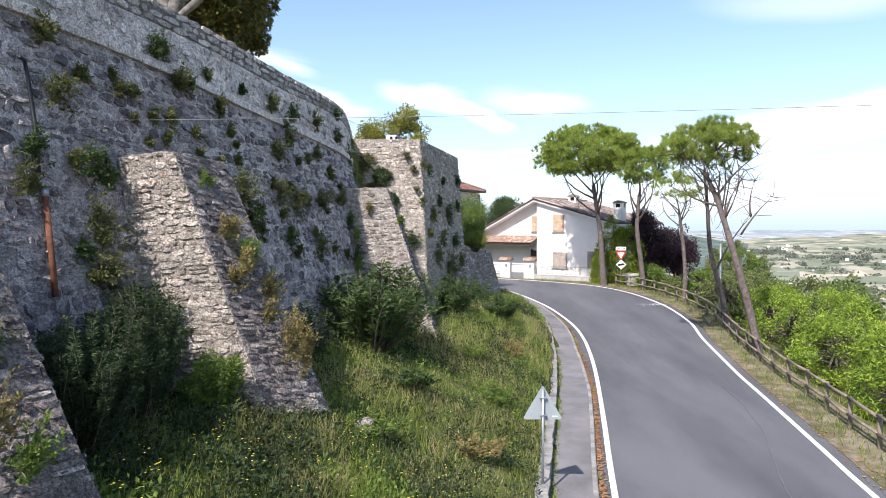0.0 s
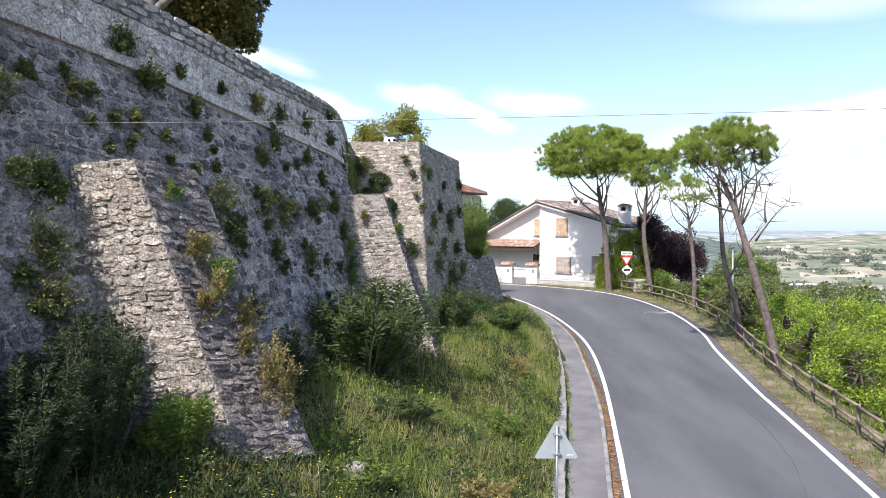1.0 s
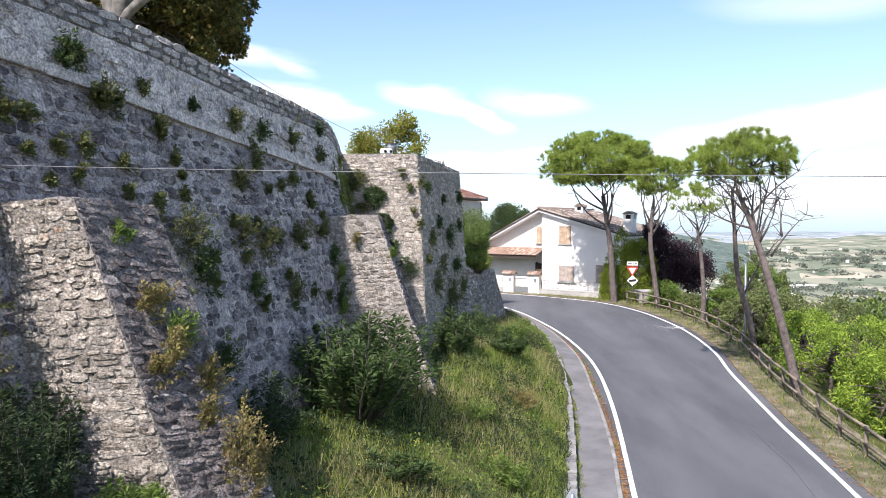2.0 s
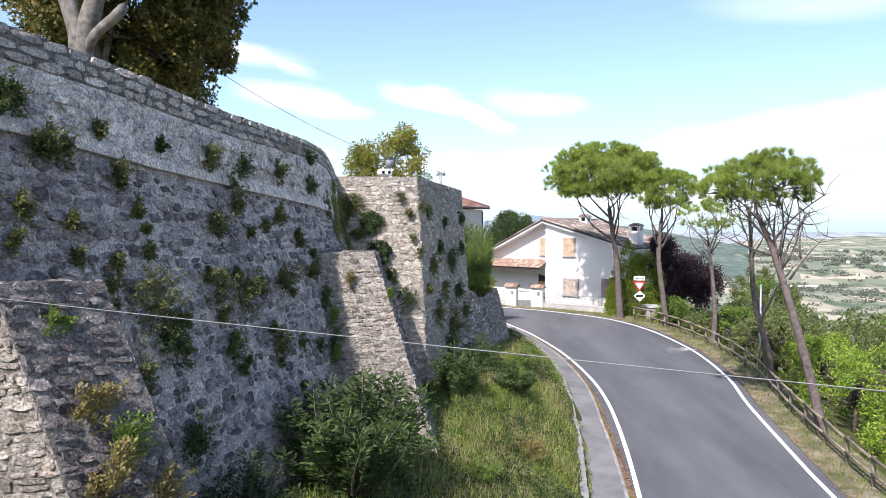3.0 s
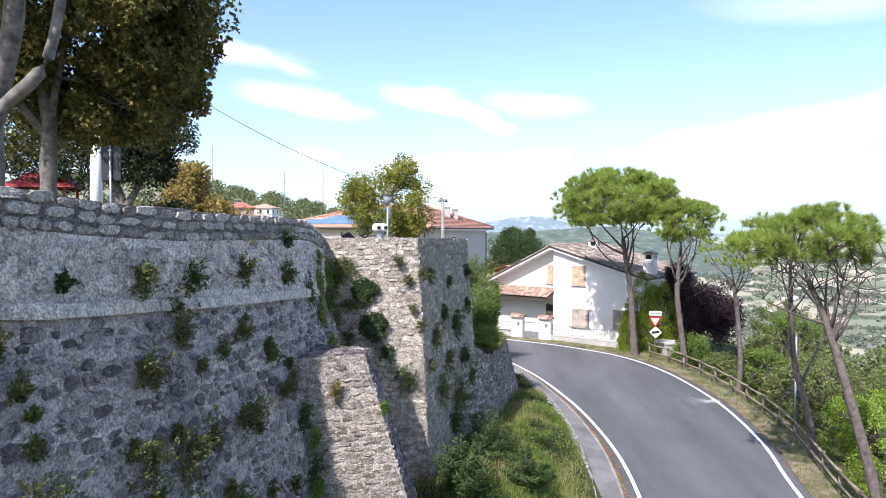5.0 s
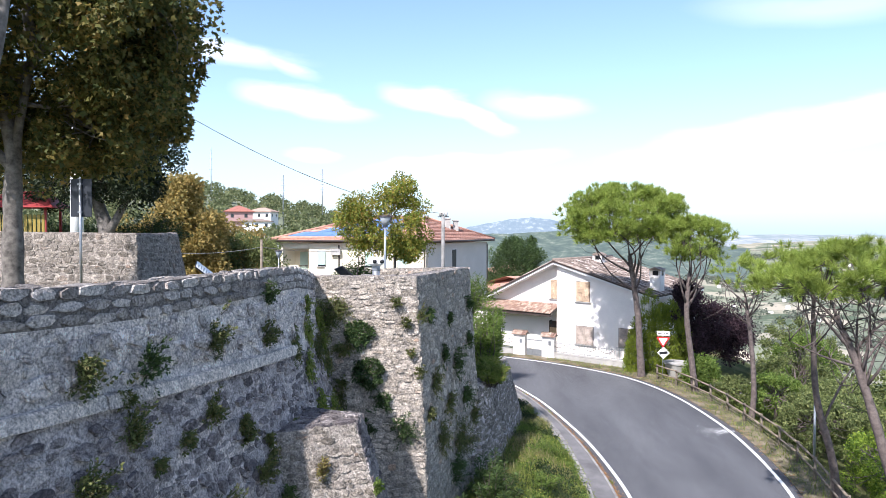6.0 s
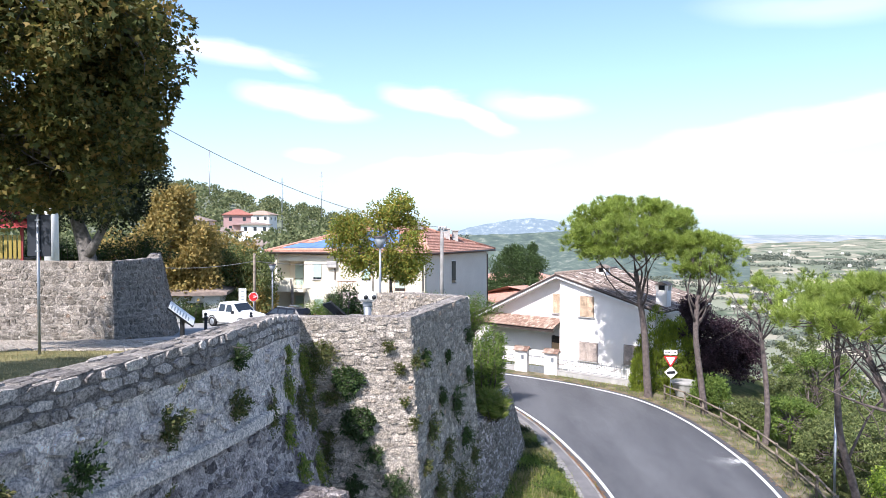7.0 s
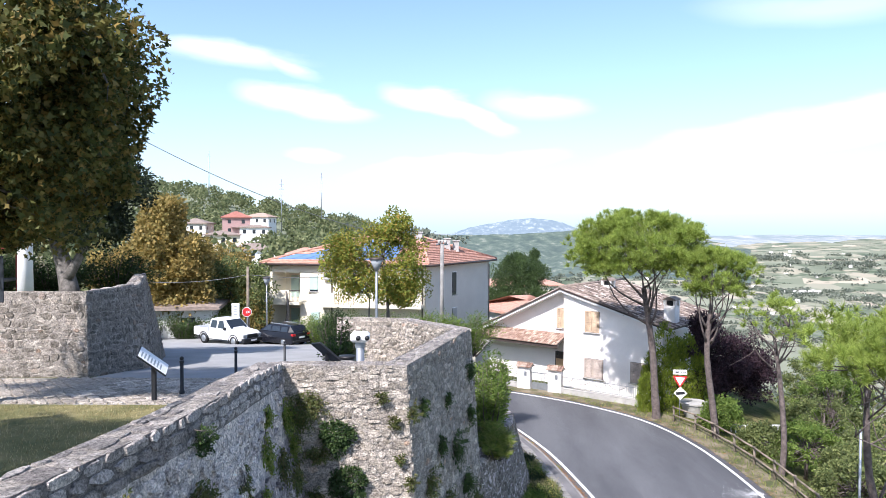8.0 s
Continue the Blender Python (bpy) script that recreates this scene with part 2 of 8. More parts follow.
def build_ground(nt, b):
    geo = nnode(nt, "ShaderNodeNewGeometry")
    xyz = nnode(nt, "ShaderNodeSeparateXYZ", {0: geo.outputs["Position"]})
    near = ramp(nt, spots(nt, 0.5, 8, 0.7), [(0.38, (0.05, 0.062, 0.021)), (0.5, (0.095, 0.105, 0.036)), (0.64, (0.18, 0.16, 0.072))])
    fine = ramp(nt, spots(nt, 14, 5, 0.7), [(0.3, (0.6,) * 3), (0.7, (1.2,) * 3)])
    near = mix(nt, 1.0, near, fine, "MULTIPLY")
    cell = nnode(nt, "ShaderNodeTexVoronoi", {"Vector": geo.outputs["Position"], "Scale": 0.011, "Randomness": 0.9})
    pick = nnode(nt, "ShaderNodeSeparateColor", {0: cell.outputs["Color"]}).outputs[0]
    # far field tones greyed and lightened in place of distance haze
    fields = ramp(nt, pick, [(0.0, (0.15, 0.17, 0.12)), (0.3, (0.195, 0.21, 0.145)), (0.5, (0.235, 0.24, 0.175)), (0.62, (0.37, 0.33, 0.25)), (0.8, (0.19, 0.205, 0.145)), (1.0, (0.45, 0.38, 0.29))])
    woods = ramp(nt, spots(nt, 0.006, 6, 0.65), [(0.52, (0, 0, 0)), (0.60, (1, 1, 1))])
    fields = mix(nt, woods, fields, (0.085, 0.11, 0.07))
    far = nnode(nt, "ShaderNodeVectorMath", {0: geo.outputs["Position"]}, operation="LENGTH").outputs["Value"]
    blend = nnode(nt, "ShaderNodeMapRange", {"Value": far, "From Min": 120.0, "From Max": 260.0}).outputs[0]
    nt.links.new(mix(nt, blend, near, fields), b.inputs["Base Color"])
    b.inputs["Roughness"].default_value = 1.0
    b.inputs["Specular IOR Level"].default_value = 0.1


m_ground = material("grassy_ground", build_ground)


def build_lawn(nt, b):
    c = ramp(nt, spots(nt, 0.9, 7, 0.7), [(0.36, (0.105, 0.115, 0.038)), (0.5, (0.185, 0.17, 0.065)), (0.64, (0.29, 0.245, 0.11))])
    f = ramp(nt, spots(nt, 60, 4, 0.7), [(0.3, (0.6,) * 3), (0.7, (1.2,) * 3)])
    nt.links.new(mix(nt, 1.0, c, f, "MULTIPLY"), b.inputs["Base Color"])
    b.inputs["Roughness"].default_value = 1.0
    relief(nt, b, spots(nt, 80, 4), 0.6, 0.03)


m_lawn = material("dry_lawn", build_lawn)
m_wallpaint = plain("cream_white_render", (0.84, 0.79, 0.745), 0.85, vary=0.05, scale=0.8, bump=0.15, fine=40)
m_cream = plain("cream_render", (0.72, 0.66, 0.52), 0.85, vary=0.05, scale=0.6, bump=0.1, fine=40)
m_greyside = plain("grey_beige_render", (0.62, 0.58, 0.52), 0.9, vary=0.06, scale=0.6, bump=0.1, fine=40)
m_wood = plain("weathered_wood", (0.20, 0.165, 0.125), 0.85, vary=0.35, scale=4, bump=0.5, fine=35)
m_shutter = plain("shutter_wood", (0.50, 0.37, 0.255), 0.7, vary=0.25, scale=2, bump=0.2, fine=30)
m_shutter_grey = plain("faded_shutter_wood", (0.42, 0.35, 0.30), 0.75, vary=0.2, scale=2, bump=0.2, fine=30)
m_darkbrown = plain("dark_brown_metal", (0.06, 0.045, 0.04), 0.5, vary=0.2)
m_metal = plain("galvanised_steel", (0.34, 0.36, 0.38), 0.45, 0.7, vary=0.15, scale=4, bump=0.05)
m_signback = plain("grey_sign_back", (0.29, 0.325, 0.335), 0.5, 0.1, vary=0.1, scale=3, bump=0.03)
m_black = plain("black_paint", (0.02, 0.021, 0.023), 0.45, vary=0.2, bump=0.03)
m_red = plain("red_paint", (0.60, 0.03, 0.03), 0.45, vary=0.1, bump=0.02)
m_signwhite = plain("white_sign_face", (0.82, 0.82, 0.80), 0.4, vary=0.04, bump=0.02)
m_concrete = plain("concrete", (0.40, 0.385, 0.36), 0.9, vary=0.2, scale=1.5, bump=0.3, fine=40)
m_rust = plain("rusty_iron", (0.16, 0.065, 0.035), 0.85, vary=0.5, scale=8, bump=0.4, fine=50)


def build_glass(nt, b):
    b.inputs["Base Color"].default_value = (0.02, 0.025, 0.03, 1)
    b.inputs["Roughness"].default_value = 0.05
    b.inputs["Specular IOR Level"].default_value = 0.7


m_glass = material("dark_window_glass", build_glass)


def tiled(name, stops):
    def build(nt, b):
        c = ramp(nt, island(nt), stops)
        g = ramp(nt, spots(nt, 3.0, 6, 0.7), [(0.3, (0.55,) * 3), (0.65, (1.1,) * 3)])
        nt.links.new(mix(nt, 1.0, c, g, "MULTIPLY"), b.inputs["Base Color"])
        b.inputs["Roughness"].default_value = 0.9
        relief(nt, b, spots(nt, 40, 4), 0.3, 0.01)
    return material(name, build)


m_tile_old = tiled("old_brown_roof_tile", [(0.0, (0.09, 0.07, 0.06)), (0.4, (0.21, 0.16, 0.13)), (0.8, (0.34, 0.275, 0.23)), (1.0, (0.50, 0.44, 0.39))])
m_tile_red = tiled("terracotta_roof_tile", [(0.0, (0.38, 0.19, 0.13)), (0.5, (0.48, 0.26, 0.19)), (1.0, (0.56, 0.34, 0.26))])
m_tile_pink = tiled("mixed_terracotta_tile", [(0.0, (0.25, 0.15, 0.11)), (0.5, (0.38, 0.26, 0.20)), (1.0, (0.52, 0.41, 0.33))])


def leafy(name, stops, rough=0.6, through=0.35):
    """Leaves of varied shade; light passes through them."""
    def build(nt, b):
        c = ramp(nt, island(nt), stops)
        patch = ramp(nt, spots(nt, 0.9, 4), [(0.3, (0.7,) * 3), (0.7, (1.2,) * 3)])
        c = mix(nt, 1.0, c, patch, "MULTIPLY")
        nt.links.new(c, b.inputs["Base Color"])
        b.inputs["Roughness"].default_value = rough
        b.inputs["Specular IOR Level"].default_value = 0.25
        tr = nnode(nt, "ShaderNodeBsdfTranslucent", {0: c})
        mx = nnode(nt, "ShaderNodeMixShader", {0: through, 1: b.outputs[0], 2: tr.outputs[0]})
        nt.links.new(mx.outputs[0], nt.nodes["Material Output"].inputs[0])
    return material(name, build)


def greens(*cs):
    return [(i / max(1, len(cs) - 1), c) for i, c in enumerate(cs)]


m_pine = leafy("stone_pine_needles", greens((0.17, 0.235, 0.045), (0.29, 0.37, 0.07), (0.42, 0.49, 0.11)), through=0.5)
m_plane = leafy("plane_tree_leaves", greens((0.05, 0.066, 0.02), (0.085, 0.10, 0.028), (0.15, 0.145, 0.04), (0.18, 0.155, 0.042), (0.28, 0.19, 0.055)), through=0.4)
m_yellow = leafy("yellowing_leaves", greens((0.12, 0.17, 0.028), (0.20, 0.24, 0.038), (0.30, 0.29, 0.045), (0.34, 0.23, 0.05)))
m_brown = leafy("browning_leaves", greens((0.18, 0.16, 0.05), (0.34, 0.26, 0.08), (0.48, 0.35, 0.12)), through=0.45)
m_plum = leafy("purple_leaves", greens((0.025, 0.017, 0.022), (0.05, 0.028, 0.038), (0.09, 0.052, 0.062)))
m_shrub = leafy("shrub_leaves", greens((0.032, 0.056, 0.018), (0.058, 0.095, 0.027), (0.10, 0.15, 0.042)))
m_bright = leafy("bright_acacia_leaves", greens((0.10, 0.17, 0.025), (0.23, 0.34, 0.045), (0.42, 0.51, 0.07)), through=0.5)
m_wood_green = leafy("woodland_leaves", greens((0.085, 0.11, 0.04), (0.15, 0.185, 0.06), (0.25, 0.275, 0.10)), through=0.4)
m_grass = leafy("verge_grass", greens((0.09, 0.15, 0.028), (0.18, 0.25, 0.045), (0.27, 0.32, 0.07), (0.40, 0.38, 0.14)), through=0.5)
m_weed = leafy("wall_weed_leaves", greens((0.06, 0.085, 0.028), (0.10, 0.125, 0.04), (0.15, 0.165, 0.055), (0.22, 0.18, 0.075)), through=0.4)
m_bark = plain("pine_bark", (0.125, 0.10, 0.09), 0.95, vary=0.45, scale=6, bump=0.9, fine=22)
m_planebark = plain("plane_bark", (0.15, 0.135, 0.12), 0.9, vary=0.6, scale=5, bump=0.7, fine=18)
m_cordon = stony("dressed_pale_stone", [(0.0, (0.66, 0.61, 0.575)), (0.5, (0.74, 0.69, 0.65)), (1.0, (0.80, 0.75, 0.71))], each, stains=0.25, pits=0.3)
m_fallen = leafy("fallen_leaves", greens((0.20, 0.09, 0.035), (0.30, 0.15, 0.06), (0.38, 0.22, 0.09)), 0.8, 0.1)
m_blind = plain("pale_blind_wood", (0.50, 0.34, 0.19), 0.7, vary=0.15, scale=6, bump=0.1)


def build_verge(nt, b):
    soil = ramp(nt, spots(nt, 1.1, 7, 0.7), [(0.38, (0.07, 0.085, 0.03)), (0.5, (0.14, 0.12, 0.07)), (0.62, (0.25, 0.21, 0.15))])
    grit = ramp(nt, spots(nt, 45, 4, 0.7), [(0.3, (0.65,) * 3), (0.7, (1.2,) * 3)])
    nt.links.new(mix(nt, 1.0, soil, grit, "MULTIPLY"), b.inputs["Base Color"])
    b.inputs["Roughness"].default_value = 1.0
    relief(nt, b, spots(nt, 30, 6), 0.8, 0.03)


m_verge = material("dry_verge", build_verge)
m_thuja = leafy("thuja_scales", greens((0.09, 0.13, 0.022), (0.20, 0.26, 0.035), (0.36, 0.41, 0.05)), through=0.45)
m_cedar = leafy("cedar_needles", greens((0.03, 0.055, 0.018), (0.055, 0.09, 0.028), (0.085, 0.13, 0.04)), through=0.2)
# near-black greens: shade from the nearer plane tree put into the leaves
m_shaded_tree = leafy("shaded_tree_leaves", greens((0.012, 0.022, 0.01), (0.022, 0.034, 0.014), (0.04, 0.05, 0.02)), through=0.15)
m_ivy = leafy("ivy_leaves", greens((0.022, 0.045, 0.014), (0.04, 0.07, 0.02), (0.065, 0.10, 0.03)), through=0.2)
# nettle greens darkened so the bay's shade sits in the leaf colour
m_nettle_shaded = leafy("shaded_nettle_leaves", greens((0.02, 0.036, 0.014), (0.034, 0.056, 0.02), (0.06, 0.085, 0.03)), through=0.25)
m_bushgreen = leafy("fresh_green_leaves", greens((0.09, 0.15, 0.03), (0.15, 0.22, 0.04), (0.22, 0.29, 0.07)), through=0.45)
m_dryweed = leafy("dry_weed_leaves", greens((0.16, 0.17, 0.05), (0.25, 0.22, 0.07), (0.32, 0.25, 0.10), (0.22, 0.14, 0.08)), through=0.4)
m_flower = leafy("yellow_flowers", greens((0.65, 0.50, 0.04), (0.75, 0.62, 0.10)), through=0.2)
m_straw = leafy("straw_grass", greens((0.24, 0.20, 0.09), (0.36, 0.30, 0.15), (0.46, 0.40, 0.22)))
m_pink = plain("pink_render", (0.42, 0.27, 0.25), 0.85, vary=0.08, bump=0.05)
m_mint = plain("pale_green_shutter", (0.42, 0.55, 0.48), 0.6, vary=0.08, bump=0.05)
m_solar = plain("solar_glass", (0.15, 0.25, 0.44), 0.15, vary=0.15, scale=0.6, bump=0.0)
m_hillwood = leafy("hill_wood_leaves", greens((0.10, 0.125, 0.055), (0.16, 0.185, 0.08), (0.24, 0.25, 0.12)), through=0.4)
m_cobble = stony("paving_stone", PALE[:4], each, stains=0.3)
m_cobblebed = plain("paving_joint", (0.30, 0.285, 0.26), 0.95, vary=0.25, scale=1.5, bump=0.4, fine=30)
m_paleasphalt = plain("pale_asphalt", (0.30, 0.30, 0.295), 0.9, vary=0.15, scale=0.5, bump=0.2, fine=60)
m_lampglass = plain("lamp_glass", (0.26, 0.28, 0.29), 0.2, vary=0.05, bump=0.0)
m_slate = plain("slate_paint", (0.028, 0.032, 0.04), 0.5, vary=0.1, bump=0.02)
m_rubber = plain("tyre_rubber", (0.02, 0.02, 0.02), 0.85, vary=0.2, bump=0.1)
m_carwhite = plain("white_car_paint", (0.75, 0.76, 0.77), 0.25, vary=0.03, bump=0.0)
m_carblack = plain("black_car_paint", (0.012, 0.013, 0.018), 0.15, vary=0.1, bump=0.0)
m_tail = plain("tail_light_plastic", (0.45, 0.02, 0.02), 0.2, vary=0.05, bump=0.0)
m_redroof = plain("red_roof_paint", (0.30, 0.045, 0.045), 0.6, vary=0.15, bump=0.05)
# yellow darkened so the paint holds the play hut's shade
m_yellowpaint = plain("shaded_yellow_paint", (0.34, 0.25, 0.06), 0.6, vary=0.1, bump=0.05)
m_wire = plain("wire", (0.20, 0.20, 0.195), 0.6, vary=0.1, bump=0.0)


def distant(name, stops, scale, haze_glow, amount, squash=(1, 1, 1)):
    """A far backdrop; miles of bright air are put in as a faint bluish glow."""
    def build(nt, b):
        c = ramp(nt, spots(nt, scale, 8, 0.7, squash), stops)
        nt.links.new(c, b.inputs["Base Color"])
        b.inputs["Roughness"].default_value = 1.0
        b.inputs["Emission Color"].default_value = (*haze_glow, 1)
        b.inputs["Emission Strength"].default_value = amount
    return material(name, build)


# the last colour and number set each range's glow of haze
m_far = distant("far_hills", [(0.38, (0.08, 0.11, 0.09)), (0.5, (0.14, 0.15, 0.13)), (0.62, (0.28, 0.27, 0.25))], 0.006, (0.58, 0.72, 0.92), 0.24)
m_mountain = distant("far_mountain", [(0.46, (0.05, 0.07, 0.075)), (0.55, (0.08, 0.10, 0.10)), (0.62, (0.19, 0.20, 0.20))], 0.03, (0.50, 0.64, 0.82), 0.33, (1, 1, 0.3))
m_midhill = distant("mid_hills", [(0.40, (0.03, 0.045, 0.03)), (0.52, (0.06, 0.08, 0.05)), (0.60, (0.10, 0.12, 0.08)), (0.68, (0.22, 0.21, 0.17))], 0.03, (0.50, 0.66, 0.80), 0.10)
# leaf greens paled and greyed to carry the distance haze
m_haze_tree = leafy("hazed_valley_leaves", greens((0.13, 0.15, 0.115), (0.165, 0.185, 0.14), (0.20, 0.22, 0.165)))
m_crack = plain("cracked_asphalt", (0.20, 0.195, 0.20), 0.9, vary=0.3, scale=6, bump=0.1)
m_tile_brown = tiled("brown_red_roof_tile", [(0.0, (0.28, 0.11, 0.08)), (1.0, (0.40, 0.17, 0.13))])
# ---- mesh helpers ----
def data_of(name, verts, faces, mat, smooth=False):
    me = bpy.data.meshes.new(name)
    me.from_pydata([tuple(v) for v in verts], [], faces)
    for m in mat if isinstance(mat, (list, tuple)) else [mat]:
        me.materials.append(m)
    if smooth:
        me.polygons.foreach_set("use_smooth", [True] * len(me.polygons))
    me.update()
    return me


def mesh(name, verts, faces, mat, parent=None, label="", smooth=False):
    ob = new(name, data_of(name, verts, faces, mat, smooth))
    ob.parent = parent
    return tagged(ob, label)


def part(name, bm, mat, parent=None, label="", smooth=False):
    bmesh.ops.recalc_face_normals(bm, faces=bm.faces)
    me = bpy.data.meshes.new(name)
    bm.to_mesh(me)
    bm.free()
    for m in mat if isinstance(mat, (list, tuple)) else [mat]:
        me.materials.append(m)
    if smooth:
        me.polygons.foreach_set("use_smooth", [True] * len(me.polygons))
    ob = new(name, me)
    ob.parent = parent
    return tagged(ob, label)


def thing(name, m, label, category, group="", kind=""):
    ob = new(name)
    ob.empty_display_size = 0.2
    ob.matrix_basis = m
    return tagged(ob, label, category, group, kind)


def box(bm, x0, x1, y0, y1, z0, z1, bevel=0.0, m=None):
    got = bmesh.ops.create_cube(bm, size=1)["verts"]
    at = Matrix.LocRotScale(((x0 + x1) / 2, (y0 + y1) / 2, (z0 + z1) / 2), None, (abs(x1 - x0), abs(y1 - y0), abs(z1 - z0)))
    bmesh.ops.transform(bm, verts=got, matrix=at)
    if bevel:
        edges = list({e for v in got for e in v.link_edges})
        got = list({v for f in bmesh.ops.bevel(bm, geom=edges, offset=bevel, segments=1, affect="EDGES")["faces"] for v in f.verts} | {v for v in got if v.is_valid})
    if m is not None:
        bmesh.ops.transform(bm, verts=got, matrix=m)
    return got


def boxed(name, dims, mat, parent, label="", bevel=0.0, m=None):
    bm = bmesh.new()
    box(bm, *dims, bevel, m)
    return part(name, bm, mat, parent, label)


def tube(points, radii, sides=8, cap=True):
    """Vertices and faces of a round limb through points."""
    pts = [Vector(p) for p in points]
    if not isinstance(radii, (list, tuple)):
        radii = [radii] * len(pts)
    vs, fs = [], []
    for i, (p, r) in enumerate(zip(pts, radii)):
        d = (pts[min(i + 1, len(pts) - 1)] - pts[max(i - 1, 0)]).normalized()
        a = d.cross(Vector((0, 0, 1)) if abs(d.z) < 0.9 else Vector((1, 0, 0))).normalized()
        b = d.cross(a)
        for k in range(sides):
            w = 2 * math.pi * k / sides
            vs.append(p + (a * math.cos(w) + b * math.sin(w)) * r)
    for i in range(len(pts) - 1):
        for k in range(sides):
            n = (k + 1) % sides
            fs.append((i * sides + k, i * sides + n, (i + 1) * sides + n, (i + 1) * sides + k))
    if cap:
        fs.append(tuple(range(sides))[::-1])
        fs.append(tuple(range((len(pts) - 1) * sides, len(pts) * sides)))
    return vs, fs


def tubes(name, runs, mat, parent=None, label="", smooth=True):
    """One mesh of several limbs: (points, radii, sides)."""
    vs, fs = [], []
    for pts, rad, sides in runs:
        v, f = tube(pts, rad, sides)
        fs += [tuple(i + len(vs) for i in q) for q in f]
        vs += v
    return mesh(name, vs, fs, mat, parent, label, smooth)


def spline(pts, step):
    """A smooth line through points, with a place every step metres."""
    p = [np.array(q, float) for q in pts]
    p = [2 * p[0] - p[1]] + p + [2 * p[-1] - p[-2]]
    out = []
    for a, b, c, d in zip(p, p[1:], p[2:], p[3:]):
        n = max(2, int(np.linalg.norm(c - b) / 0.1))
        for t in np.linspace(0, 1, n, endpoint=False):
            out.append(0.5 * (2 * b + (c - a) * t + (2 * a - 5 * b + 4 * c - d) * t * t + (3 * b - a - 3 * c + d) * t ** 3))
    out.append(p[-2])
    out = np.array(out)
    s = np.concatenate([[0], np.cumsum(np.linalg.norm(np.diff(out, axis=0), axis=1))])
    at = np.linspace(0, s[-1], max(2, int(round(s[-1] / step)) + 1))
    return np.stack([np.interp(at, s, out[:, i]) for i in range(out.shape[1])], 1)


def offset(line, d):
    """The line moved d metres to its right, in plan."""
    t = np.gradient(line[:, :2], axis=0)
    t /= np.linalg.norm(t, axis=1)[:, None]
    return line[:, :2] + np.stack([t[:, 1], -t[:, 0]], 1) * np.asarray(d).reshape(-1, 1)


# ---- lie of the land ----
def road_z(y):
    return np.interp(y, [-60, 17, 28, 37, 46, 52, 58, 66, 80], [-0.6, -0.30, -0.15, 0.25, 0.75, 0.95, 1.08, 1.15, 1.2])


LEFT = spline([(-6.5, -45), (-1.2, -15), (1.7, 3), (4.1, 16.2), (5.25, 22.2), (6.65, 30), (7.45, 37), (7.3, 42.5), (6.6, 47.5), (5.5, 52.5), (3.6, 57.5), (0.5, 61.5), (-6, 66), (-16, 71)], 0.5)
RIGHT = spline([(-0.5, -45), (4.9, -15), (7.9, 3), (10.1, 15.8), (10.7, 19.1), (11.75, 25), (13.45, 34.9), (14.5, 40), (14.9, 46), (14.35, 52.5), (12.9, 57.2), (10.2, 60.8), (6.6, 63.8), (1, 67.2), (-6, 70.5), (-15, 75)], 0.5)
MAIN = spline([(-19.2, -20), (-14.0, -6), (-10.6, 3), (-8.15, 9.3), (-6.55, 13.8), (-5.4, 17.4), (-4.67, 20.4), (-4.10, 23.2), (-3.85, 25.2), (-3.82, 27.0), (-3.92, 28.8), (-4.06, 30.6)], 0.25)  # top edge of the rampart's face
MAIN_Z = lambda y: np.interp(y, [-20, 9, 15, 17, 18.3, 20.2, 25, 27, 31], [11.4, 11.1, 10.86, 10.74, 10.62, 10.52, 10.48, 10.4, 9.98])
BASTION = [(-4.06, 30.62), (-1.03, 30.72), (0.80, 37.8), (-1.6, 43.2), (-4.6, 45.2)]


def terrace_z(y):
    return np.interp(y, [-20, 10, 20, 26, 30, 36, 41, 50, 58, 62, 70, 90], [10.3, 10.1, 9.95, 9.5, 9.1, 8.4, 7.8, 6.7, 5.7, 5.2, 4.9, 4.6])


def foot_z(y):
    return np.interp(y, [-20, 10, 16, 25, 31, 40, 48, 60], [3.2, 2.9, 2.75, 2.5, 2.2, 1.7, 1.2, 1.2])


def side_of(line, x, y):
    """Signed distance to the right of a line in plan, and the y of the nearest place on it."""
    q = np.stack([np.ravel(x), np.ravel(y)], 1)
    best, sign, near = np.full(len(q), 1e9), np.ones(len(q)), np.zeros(len(q))
    a, b = line[:-1, :2], line[1:, :2]
    for p0, p1 in zip(a[::2], np.concatenate([a[2::2], b[-1:]])):
        d = p1 - p0
        t = np.clip(((q - p0) @ d) / (d @ d), 0, 1)
        c = p0 + t[:, None] * d
        r = np.hypot(*(q - c).T)
        k = r < best
        best[k] = r[k]
        sign[k] = np.sign(d[1] * (q[k, 0] - p0[0]) - d[0] * (q[k, 1] - p0[1]))
        near[k] = c[k, 1]
    return (best * np.where(sign == 0, 1, sign)).reshape(np.shape(x)), near.reshape(np.shape(x))


EDGE = np.concatenate([MAIN[:, :2], spline(BASTION[1:3], 0.5), np.array([(0.2, 44), (-2.5, 52), (-9, 59), (-22, 66), (-40, 72)])])


